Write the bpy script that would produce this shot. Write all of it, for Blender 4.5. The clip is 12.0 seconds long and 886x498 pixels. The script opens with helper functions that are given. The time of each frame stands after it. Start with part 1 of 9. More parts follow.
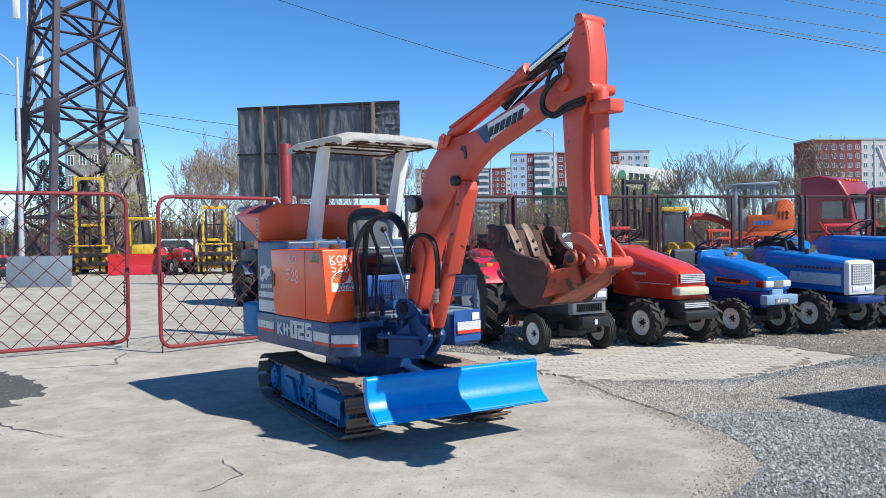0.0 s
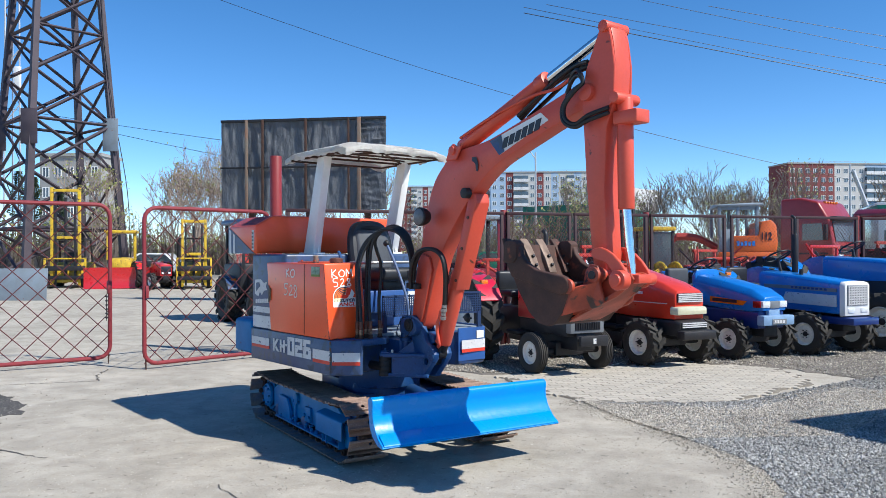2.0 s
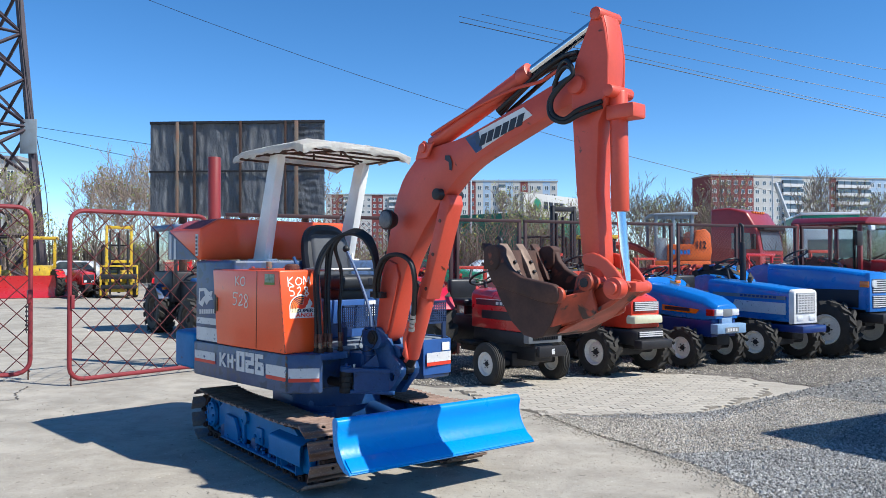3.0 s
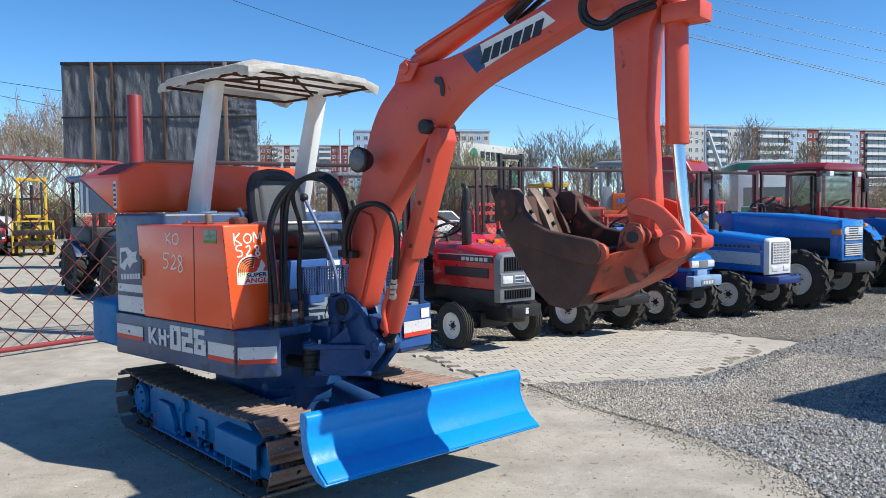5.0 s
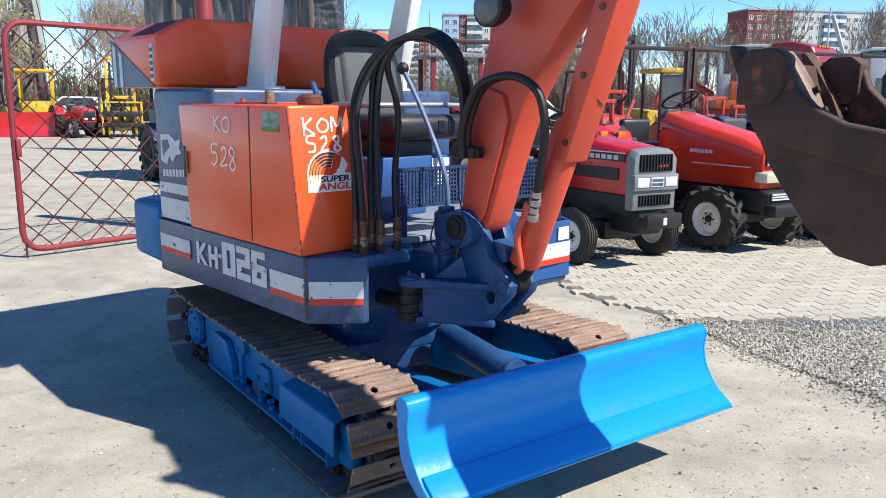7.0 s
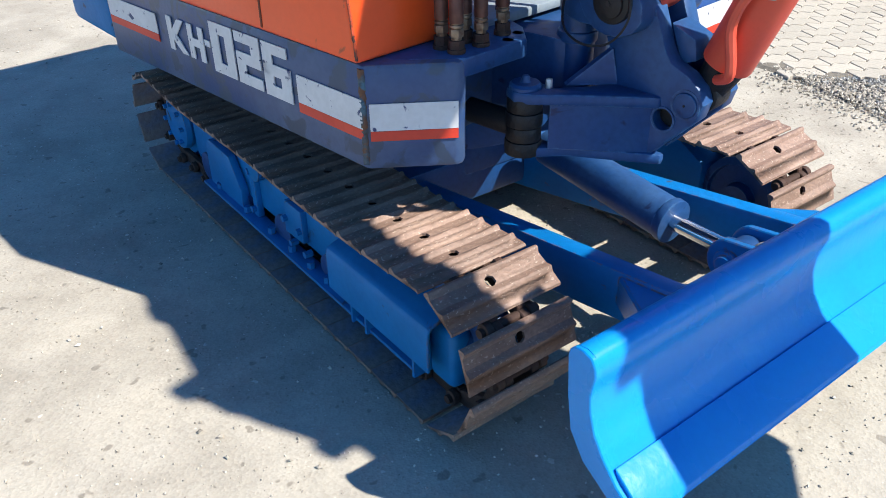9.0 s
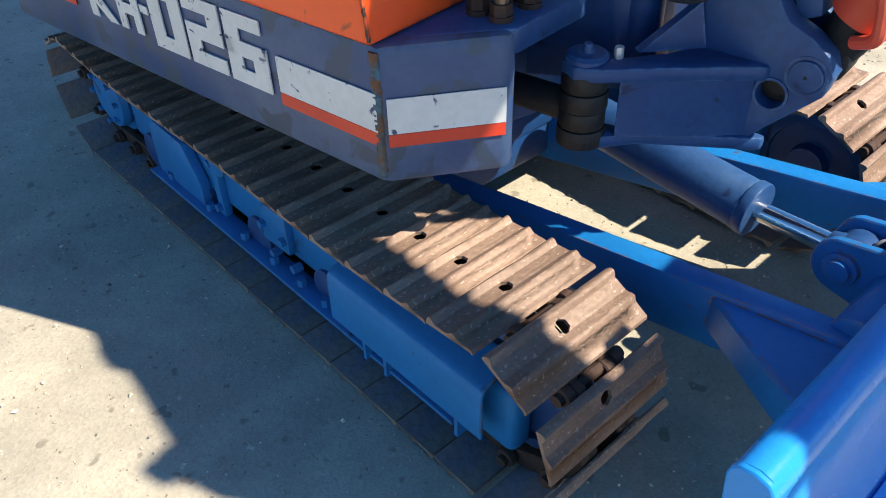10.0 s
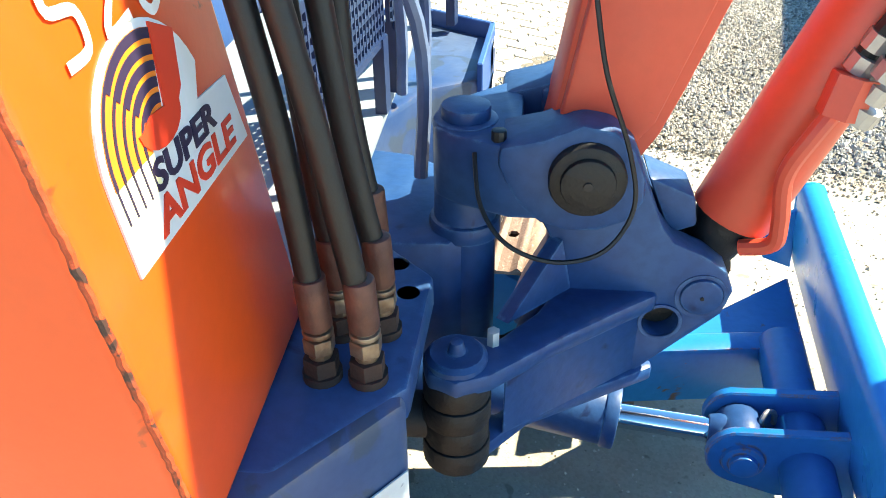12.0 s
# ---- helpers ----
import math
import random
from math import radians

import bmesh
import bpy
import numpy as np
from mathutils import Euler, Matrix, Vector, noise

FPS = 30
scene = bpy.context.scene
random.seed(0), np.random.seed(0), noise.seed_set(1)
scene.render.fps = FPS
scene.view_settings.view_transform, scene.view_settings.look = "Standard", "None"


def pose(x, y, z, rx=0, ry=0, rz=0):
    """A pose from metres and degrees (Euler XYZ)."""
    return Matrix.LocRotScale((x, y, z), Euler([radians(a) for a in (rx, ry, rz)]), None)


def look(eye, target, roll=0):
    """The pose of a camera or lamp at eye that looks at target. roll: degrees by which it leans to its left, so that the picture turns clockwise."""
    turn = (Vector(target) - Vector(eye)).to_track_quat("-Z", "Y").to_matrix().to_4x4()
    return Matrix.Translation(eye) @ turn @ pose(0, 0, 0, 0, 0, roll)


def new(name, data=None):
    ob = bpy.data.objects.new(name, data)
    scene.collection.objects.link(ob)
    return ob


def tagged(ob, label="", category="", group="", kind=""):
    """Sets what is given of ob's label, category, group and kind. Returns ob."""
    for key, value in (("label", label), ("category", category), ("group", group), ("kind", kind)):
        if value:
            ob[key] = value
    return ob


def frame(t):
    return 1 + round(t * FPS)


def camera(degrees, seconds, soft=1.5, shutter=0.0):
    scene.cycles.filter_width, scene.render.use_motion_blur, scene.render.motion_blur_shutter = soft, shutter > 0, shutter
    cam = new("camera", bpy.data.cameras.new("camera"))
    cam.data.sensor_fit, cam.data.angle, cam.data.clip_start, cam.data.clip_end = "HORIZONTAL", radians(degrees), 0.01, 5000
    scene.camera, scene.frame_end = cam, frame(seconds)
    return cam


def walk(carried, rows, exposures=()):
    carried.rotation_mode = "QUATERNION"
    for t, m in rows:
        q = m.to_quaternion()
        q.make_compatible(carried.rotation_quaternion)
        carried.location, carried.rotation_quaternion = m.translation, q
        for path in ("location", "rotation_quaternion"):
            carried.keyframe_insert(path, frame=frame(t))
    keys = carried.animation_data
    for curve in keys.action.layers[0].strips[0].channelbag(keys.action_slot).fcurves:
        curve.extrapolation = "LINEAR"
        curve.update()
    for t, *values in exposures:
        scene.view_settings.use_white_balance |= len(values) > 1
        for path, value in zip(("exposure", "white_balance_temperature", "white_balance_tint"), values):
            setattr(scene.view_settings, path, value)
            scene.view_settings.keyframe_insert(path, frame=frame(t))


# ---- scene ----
cam = camera(59.2, 12.0, 0.6)
PATH = [
    (0, (0.514, 0.849, 1.483), (0.356, 2.842, 1.448), -0.9),
    (0.5, (0.492, 0.849, 1.481), (0.332, 2.842, 1.447), -0.9),
    (1, (0.42, 0.859, 1.488), (0.272, 2.853, 1.463), -0.7),
    (1.5, (0.335, 0.892, 1.484), (0.204, 2.888, 1.472), -0.5),
    (2, (0.284, 1.051, 1.461), (0.183, 3.048, 1.471), -0.2),
    (2.5, (0.199, 1.249, 1.456), (0.192, 3.248, 1.496), 0.2),
    (3, (0.024, 1.462, 1.447), (0.098, 3.46, 1.478), -0.1),
    (3.5, (-0.071, 1.682, 1.445), (0.067, 3.678, 1.458), -0.2),
    (5.5, (-0.278, 2.778, 1.441), (-0.025, 4.758, 1.308), -0.7),
    (6, (-0.336, 3.125, 1.415), (-0.157, 5.11, 1.246), -1.0),
    (6.5, (-0.381, 3.475, 1.421), (-0.245, 5.457, 1.188), -0.5),
    (7, (-0.346, 3.812, 1.408), (-0.318, 5.777, 1.033), 0.3),
    (7.5, (-0.402, 4.148, 1.366), (-0.429, 6.054, 0.759), 1.0),
    (9.5, (-0.81, 5.246, 1.404), (-0.685, 6.874, 0.249), -1.5),
    (10, (-0.867, 5.500, 1.341), (-0.671, 7.053, 0.096), -1.8),
    (10.5, (-0.897, 5.664, 1.338), (-0.518, 7.102, 0.000), -0.7),
    (11, (-0.991, 5.843, 1.325), (-0.361, 7.185, -0.017), 0.0),
    (11.5, (-0.999, 6.045, 1.331), (-0.146, 7.348, 0.076), -0.4),
    (12, (-0.957, 6.222, 1.388), (0.178, 7.453, 0.294), -0.6),
]
walk(cam, [(t, look(eye, target, roll)) for t, eye, target, roll in PATH],
     [(0.0, 0.52, 6500, 8), (3.5, 0.52, 6500, 8), (5.5, 0.49, 6850, 8), (6.5, 0.56, 6900, 10), (7.0, 0.80, 6900, 8), (7.5, 0.90, 6700, 8), (9.5, 1.08, 7000, 8), (10.0, 1.15, 7900, 6), (10.5, 1.22, 8300, 5), (11.0, 1.5, 8400, 3), (11.5, 1.3, 8500, 1), (12.0, 2.15, 8700, -1)])

# ---- world, sun and sky ----
SUN_DIR = Vector((-0.845, 0.405, -1.0)).normalized()
elev = math.asin(-SUN_DIR.z)
world = bpy.data.worlds.new("sky_world")
scene.world = world
world.use_nodes = True
wn = world.node_tree.nodes
sky = wn.new("ShaderNodeTexSky")
sky.sky_type = "NISHITA"
sky.sun_disc = False
sky.sun_elevation = elev
sky.sun_rotation = math.atan2(-SUN_DIR.x, -SUN_DIR.y)
sky.altitude = 300.0
sky.air_density = 0.6
sky.dust_density = 0.0
sky.ozone_density = 1.8
wn["Background"].inputs["Strength"].default_value = 0.145
rich = wn.new("ShaderNodeHueSaturation")
rich.inputs["Saturation"].default_value = 1.28
world.node_tree.links.new(sky.outputs[0], rich.inputs["Color"])
world.node_tree.links.new(rich.outputs[0], wn["Background"].inputs["Color"])
sun_data = bpy.data.lights.new("sun", "SUN")
sun_data.energy = 4.4
sun_data.angle = radians(0.55)
sun_data.color = (1.0, 0.972, 0.925)
sun = new("sun", sun_data)
sun.matrix_world = look((20, -12, 24), Vector((20, -12, 24)) + SUN_DIR)

# ---- materials ----
MATS = {}


def lin(r, g, b):
    """Linear colour from 0-255 display values."""
    return tuple(((v / 255.0) / 12.92 if v <= 10 else ((v / 255.0 + 0.055) / 1.055) ** 2.4) for v in (r, g, b)) + (1.0,)


def material(name, base, rough=0.5, metal=0.0, second=None, amount=0.35, scale=6.0, fine=60.0, fine_amount=0.15,
             bump=0.1, bump_scale=80.0, stain=None, stain_at=0.62, stain_scale=9.0, per_object=0.0, coat=0.0, spec=0.5, stretch=(1, 1, 1), wear=None, wear_r=0.012, wear_amount=0.8):
    """A surface with variation at two scales, optional stains with edges, fine relief."""
    if name in MATS:
        return MATS[name]
    m = bpy.data.materials.new(name)
    m.use_nodes = True
    nt = m.node_tree
    n, ln = nt.nodes, nt.links
    bsdf = n["Principled BSDF"]
    tc = n.new("ShaderNodeTexCoord")
    mp = n.new("ShaderNodeMapping")
    mp.inputs["Scale"].default_value = stretch
    ln.new(tc.outputs["Object"], mp.inputs["Vector"])

    def noise_at(sc, detail=4.0, dist=0.0):
        t = n.new("ShaderNodeTexNoise")
        t.inputs["Scale"].default_value = sc
        t.inputs["Detail"].default_value = detail
        t.inputs["Distortion"].default_value = dist
        ln.new(mp.outputs["Vector"], t.inputs["Vector"])
        return t

    def mix(a, b, fac, mode="MIX"):
        x = n.new("ShaderNodeMix")
        x.data_type = "RGBA"
        x.blend_type = mode
        for sock, v in ((x.inputs[6], a), (x.inputs[7], b), (x.inputs[0], fac)):
            if hasattr(v, "links"):
                ln.new(v, sock)
            else:
                sock.default_value = v
        return x.outputs[2]

    def ramp(sock, lo, hi):
        r = n.new("ShaderNodeMapRange")
        r.inputs["From Min"].default_value, r.inputs["From Max"].default_value = lo, hi
        ln.new(sock, r.inputs["Value"])
        return r.outputs["Result"]

    second = second or tuple(min(1.0, c * 0.7) for c in base[:3]) + (1.0,)
    big = noise_at(scale, 5.0, 0.3)
    r1 = n.new("ShaderNodeMath")
    r1.operation = "MULTIPLY"
    r1.inputs[1].default_value = amount
    ln.new(ramp(big.outputs["Fac"], 0.35, 0.68), r1.inputs[0])
    col = mix(base, second, r1.outputs[0])
    small = noise_at(fine, 3.0)
    r2 = n.new("ShaderNodeMath")
    r2.operation = "MULTIPLY"
    r2.inputs[1].default_value = fine_amount
    ln.new(ramp(small.outputs["Fac"], 0.4, 0.65), r2.inputs[0])
    col = mix(col, tuple(c * 0.45 for c in base[:3]) + (1.0,), r2.outputs[0])
    if stain:
        sn = noise_at(stain_scale, 8.0, 0.6)
        col = mix(col, stain, ramp(sn.outputs["Fac"], stain_at, stain_at + 0.05))
    if wear:
        # paint rubbed off along the edges, broken up by noise
        bv = n.new("ShaderNodeBevel")
        bv.samples = 4
        bv.inputs["Radius"].default_value = wear_r
        ge = n.new("ShaderNodeNewGeometry")
        dot = n.new("ShaderNodeVectorMath")
        dot.operation = "DOT_PRODUCT"
        ln.new(bv.outputs["Normal"], dot.inputs[0])
        ln.new(ge.outputs["Normal"], dot.inputs[1])
        edge = ramp(dot.outputs["Value"], 0.995, 0.93)
        wn2 = noise_at(38.0, 5.0, 0.4)
        mm = n.new("ShaderNodeMath")
        mm.operation = "MULTIPLY"
        ln.new(edge, mm.inputs[0])
        ln.new(ramp(wn2.outputs["Fac"], 0.44, 0.60), mm.inputs[1])
        m2 = n.new("ShaderNodeMath")
        m2.operation = "MULTIPLY"
        m2.inputs[1].default_value = wear_amount
        ln.new(mm.outputs[0], m2.inputs[0])
        col = mix(col, wear, m2.outputs[0])
    if per_object:
        oi = n.new("ShaderNodeObjectInfo")
        hs = n.new("ShaderNodeHueSaturation")
        mr = n.new("ShaderNodeMapRange")
        mr.inputs["To Min"].default_value, mr.inputs["To Max"].default_value = 1 - per_object, 1 + per_object
        ln.new(oi.outputs["Random"], mr.inputs["Value"])
        ln.new(mr.outputs["Result"], hs.inputs["Value"])
        ln.new(col, hs.inputs["Color"])
        col = hs.outputs["Color"]
    ln.new(col, bsdf.inputs["Base Color"])
    bsdf.inputs["Metallic"].default_value = metal
    bsdf.inputs["Specular IOR Level"].default_value = spec
    bsdf.inputs["Coat Weight"].default_value = coat
    bsdf.inputs["Coat Roughness"].default_value = 0.08
    rr = n.new("ShaderNodeMapRange")
    rr.inputs["To Min"].default_value, rr.inputs["To Max"].default_value = max(0.03, rough - 0.1), min(1.0, rough + 0.14)
    ln.new(big.outputs["Fac"], rr.inputs["Value"])
    ln.new(rr.outputs["Result"], bsdf.inputs["Roughness"])
    if bump:
        bn = noise_at(bump_scale, 4.0)
        bp = n.new("ShaderNodeBump")
        bp.inputs["Strength"].default_value = bump
        bp.inputs["Distance"].default_value = 0.6 / bump_scale
        ln.new(bn.outputs["Fac"], bp.inputs["Height"])
        ln.new(bp.outputs["Normal"], bsdf.inputs["Normal"])
    MATS[name] = m
    return m


def glass(name, tint=(0.75, 0.85, 0.85, 1), rough=0.03):
    m = bpy.data.materials.new(name)
    m.use_nodes = True
    b = m.node_tree.nodes["Principled BSDF"]
    b.inputs["Base Color"].default_value = tint
    b.inputs["Transmission Weight"].default_value = 1.0
    b.inputs["Roughness"].default_value = rough
    b.inputs["IOR"].default_value = 1.15
    return m


ORANGE = material("orange_paint", lin(240, 82, 28), 0.36, second=lin(222, 78, 26), amount=0.5, scale=2.5, fine_amount=0.06, bump=0.03, bump_scale=140,
                  stain=lin(120, 52, 24), stain_at=0.71, stain_scale=14, coat=0.25, wear=lin(84, 40, 26), wear_r=0.008)
BOOM = material("boom_orange_paint", lin(212, 82, 60), 0.42, second=lin(192, 70, 52), amount=0.6, scale=3.0, fine_amount=0.08, bump=0.05, bump_scale=90,
                stain=lin(96, 50, 34), stain_at=0.70, stain_scale=11)
WORN = material("worn_orange_paint", lin(186, 76, 50), 0.5, second=lin(120, 56, 42), amount=0.8, scale=7, fine_amount=0.2, bump=0.1, bump_scale=80,
                stain=lin(70, 48, 42), stain_at=0.58, stain_scale=9)
NAVY = material("dark_blue_paint", lin(32, 62, 108), 0.38, second=lin(86, 104, 128), amount=0.7, scale=3.5, fine_amount=0.15, bump=0.05, bump_scale=70,
                stain=lin(52, 68, 90), stain_at=0.53, stain_scale=15, wear=lin(108, 96, 84), wear_r=0.010, wear_amount=0.7, spec=0.45)
NAVY_DEEP = material("deep_blue_paint", lin(20, 62, 114), 0.40, second=lin(46, 82, 124), amount=0.8, scale=6, fine_amount=0.25, bump=0.07, bump_scale=60,
                     stain=lin(24, 40, 78), stain_at=0.66, stain_scale=14, wear=lin(78, 128, 166), wear_r=0.008, wear_amount=0.55, spec=0.35)
GREASE = material("black_grease", lin(9, 9, 12), 0.55, second=lin(24, 24, 28), amount=0.7, scale=18, fine_amount=0.3, bump=0.3, bump_scale=70)
GUARDBLUE = material("perforated_sheet_paint", lin(26, 46, 84), 0.42, second=lin(44, 66, 98), amount=0.7, scale=9, fine_amount=0.2, bump=0.05)
# the blade's blue, darkened: shade of arms, tube and lug in the colour
ARM_SHADE_BLUE = material("push_arm_shade_blue", (0.0, 0.17, 0.48, 1), 0.36, second=(0.0, 0.11, 0.33, 1), amount=0.6, scale=5, fine_amount=0.15, bump=0.06, bump_scale=50,
                   stain=lin(92, 74, 66), stain_at=0.66, stain_scale=16, spec=0.28, wear=lin(120, 92, 78), wear_r=0.008)
BLUE = material("bright_blue_paint", (0.0, 0.25, 0.66, 1), 0.27, second=(0.0, 0.19, 0.56, 1), amount=0.5, scale=4, fine_amount=0.05, bump=0.06, bump_scale=30, spec=0.28)
BLUE2 = material("frame_blue_paint", (0.0, 0.165, 0.42, 1), 0.45, second=(0.0, 0.115, 0.29, 1), amount=0.6, scale=6, fine_amount=0.12, bump=0.06, bump_scale=50,
                 stain=lin(50, 58, 72), stain_at=0.66, stain_scale=12, spec=0.2, wear=lin(88, 80, 78), wear_r=0.006)
TRACK = material("rusty_track_steel", lin(152, 126, 111), 0.62, metal=0.1, second=lin(104, 77, 63), amount=0.85, scale=7, fine=110, fine_amount=0.5, bump=0.5, bump_scale=130,
                 stain=lin(166, 146, 132), stain_at=0.62, stain_scale=150, per_object=0.14, stretch=(1, 0.7, 1))
SHOE_INSIDE = material("dusty_shoe_inside", lin(134, 118, 104), 0.8, second=lin(92, 104, 126), amount=0.9, scale=8, fine_amount=0.4, bump=0.3, bump_scale=90, per_object=0.14)
RUST = material("rusty_steel", lin(84, 58, 46), 0.75, metal=0.2, second=lin(48, 38, 36), amount=0.8, scale=8, fine_amount=0.4, bump=0.35, bump_scale=120)
BUCKET = material("worn_bucket_steel", lin(84, 52, 40), 0.72, second=lin(46, 34, 31), amount=0.9, scale=5, fine_amount=0.35, bump=0.2, bump_scale=90,
                  stain=lin(128, 66, 48), stain_at=0.63, stain_scale=6)
BLACK = material("black_rubber", lin(15, 15, 17), 0.5, second=lin(30, 30, 31), amount=0.5, scale=10, fine_amount=0.2, bump=0.15, bump_scale=120)
TYRE = material("tyre_rubber", lin(36, 35, 34), 0.75, second=lin(66, 62, 56), amount=0.6, scale=8, fine_amount=0.2, bump=0.25, bump_scale=90)
CHROME = material("chrome_rod", (0.75, 0.76, 0.78, 1), 0.12, metal=1.0, second=(0.55, 0.56, 0.6, 1), amount=0.3, fine_amount=0.03, bump=0.0)
STEEL = material("grey_steel", (0.42, 0.42, 0.42, 1), 0.42, metal=0.7, second=(0.22, 0.20, 0.18, 1), amount=0.5, fine_amount=0.2, bump=0.1)
DARKMETAL = material("dark_metal", lin(38, 38, 42), 0.5, metal=0.3, second=lin(60, 56, 54), amount=0.5, fine_amount=0.2, bump=0.15)
WHITE = material("white_paint", (0.78, 0.78, 0.76, 1), 0.45, second=(0.6, 0.59, 0.56, 1), amount=0.5, scale=5, fine_amount=0.06, bump=0.04)
STRIPE_WHITE = material("faded_white_decal", (0.62, 0.62, 0.62, 1), 0.45, second=(0.5, 0.49, 0.48, 1), amount=0.5, scale=7, fine_amount=0.12, bump=0.03,
                        stain=lin(40, 56, 96), stain_at=0.645, stain_scale=34)
STRIPE_RED = material("red_decal", lin(214, 62, 40), 0.45, second=lin(190, 52, 36), amount=0.5, fine_amount=0.12, bump=0.03, stain=lin(190, 170, 160), stain_at=0.72, stain_scale=26)
VINYL = material("white_vinyl_cloth", (0.80, 0.79, 0.75, 1), 0.5, second=(0.60, 0.55, 0.46, 1), amount=0.5, scale=3, fine_amount=0.10, bump=0.35, bump_scale=16)
SEAT = material("seat_vinyl", lin(26, 28, 32), 0.45, second=lin(44, 46, 50), amount=0.5, fine_amount=0.1, bump=0.12, bump_scale=150)
SEATGREY = material("grey_seat_cloth", lin(66, 70, 76), 0.6, second=lin(52, 56, 62), amount=0.5, fine_amount=0.2, bump=0.15, bump_scale=200)
GREYBLUE = material("grey_blue_paint", lin(46, 88, 150), 0.4, second=lin(36, 70, 124), amount=0.5, fine_amount=0.12, bump=0.04)
LAMPGLASS = material("lamp_glass", (0.7, 0.72, 0.74, 1), 0.08, second=(0.5, 0.52, 0.56, 1), amount=0.6, scale=30, fine_amount=0.1, bump=0.3, bump_scale=60, coat=1.0)
BRASS = material("corroded_brass", lin(130, 104, 70), 0.45, metal=0.8, second=lin(96, 60, 48), amount=0.7, scale=40, fine_amount=0.2, bump=0.1)
COPPER = material("rusty_sleeve", lin(112, 74, 62), 0.55, metal=0.4, second=lin(80, 54, 48), amount=0.7, scale=40, fine_amount=0.3, bump=0.2)
CHALK = material("white_chalk_marker", (0.85, 0.8, 0.75, 1), 0.8, second=(0.8, 0.55, 0.42, 1), amount=0.4, scale=60, fine_amount=0.05, bump=0.0)
BLACKDECAL = material("black_decal", lin(22, 24, 34), 0.4, second=lin(40, 40, 52), amount=0.4, fine_amount=0.1, bump=0.02)
GATE_RED = material("gate_red_paint", lin(138, 44, 50), 0.5, second=lin(112, 34, 40), amount=0.6, scale=3, fine_amount=0.15, bump=0.1, stain=lin(90, 44, 36), stain_at=0.68)
FENCE_RED = material("fence_dark_red_paint", lin(58, 25, 28), 0.55, second=lin(42, 22, 24), amount=0.6, scale=3, fine_amount=0.2, bump=0.1)
WIRE = material("rusty_mesh_wire", lin(104, 44, 46), 0.6, metal=0.2, second=lin(84, 46, 44), amount=0.5, fine_amount=0.1, bump=0.0)
RED = material("red_tractor_paint", lin(196, 30, 36), 0.28, second=lin(170, 24, 30), amount=0.5, fine_amount=0.06, bump=0.02, coat=0.4)
CRIMSON = material("crimson_tractor_paint", lin(196, 20, 52), 0.3, second=lin(170, 18, 46), amount=0.5, fine_amount=0.06, bump=0.02, coat=0.4)
ORANGERED = material("orange_red_tractor_paint", lin(214, 58, 34), 0.3, second=lin(190, 46, 28), amount=0.5, fine_amount=0.06, bump=0.02, coat=0.4)
TBLUE = material("blue_tractor_paint", (0.004, 0.165, 0.54, 1), 0.28, second=(0.004, 0.12, 0.42, 1), amount=0.5, fine_amount=0.06, bump=0.02, coat=0.4)
TBLUE_DARK = material("dark_blue_tractor_paint", lin(18, 50, 118), 0.32, second=lin(12, 38, 94), amount=0.5, fine_amount=0.08, bump=0.02, coat=0.3)
MAROON = material("maroon_paint", lin(128, 26, 34), 0.32, second=lin(104, 22, 30), amount=0.5, fine_amount=0.1, bump=0.02, coat=0.3)
TRUCKRED = material("truck_red_paint", lin(150, 44, 42), 0.35, second=lin(126, 36, 36), amount=0.5, fine_amount=0.1, bump=0.02, coat=0.3)
RIM = material("cream_rim_paint", (0.80, 0.78, 0.72, 1), 0.5, second=(0.62, 0.59, 0.53, 1), amount=0.5, scale=8, fine_amount=0.2, bump=0.08)
GREYPLASTIC = material("grey_plastic", lin(120, 124, 128), 0.45, second=lin(98, 102, 106), amount=0.4, fine_amount=0.1, bump=0.05)
YELLOW = material("yellow_machine_paint", lin(214, 178, 44), 0.45, second=lin(176, 140, 40), amount=0.8, fine_amount=0.2, bump=0.05, stain=lin(86, 66, 42), stain_at=0.60)
EXORANGE = material("digger_orange_paint", lin(222, 104, 40), 0.45, second=lin(196, 84, 34), amount=0.6, fine_amount=0.15, bump=0.05)
REDMACH = material("red_machine_paint", lin(190, 64, 50), 0.5, second=lin(150, 48, 40), amount=0.6, fine_amount=0.15, bump=0.05)
TARP = material("black_sheeting", lin(108, 111, 116), 0.45, second=lin(144, 147, 152), amount=0.8, scale=1.2, fine_amount=0.2, bump=0.8, bump_scale=5, stretch=(1, 1, 0.35))
OLDWOOD = material("weathered_batten", lin(120, 110, 98), 0.8, second=lin(150, 90, 60), amount=0.5, scale=2, fine_amount=0.3, bump=0.3)
TOWER = material("tower_brown_steel", lin(58, 50, 58), 0.6, metal=0.2, second=lin(86, 76, 82), amount=0.7, scale=0.8, fine_amount=0.2, bump=0.05)
GALV = material("galvanised_steel", (0.55, 0.56, 0.57, 1), 0.5, metal=0.5, second=(0.4, 0.41, 0.42, 1), amount=0.5, fine_amount=0.1, bump=0.03)
PLATEGREY = material("weathered_grey_plate", lin(128, 140, 150), 0.6, second=lin(110, 116, 120), amount=0.6, scale=2, fine_amount=0.15, bump=0.05, stain=lin(120, 80, 60), stain_at=0.68)
WINDOWGLASS = material("dark_window_glass", (0.05, 0.07, 0.09, 1), 0.08, second=(0.10, 0.13, 0.16, 1), amount=0.6, scale=0.7, fine_amount=0.0, bump=0.0, per_object=0.35, spec=0.9)
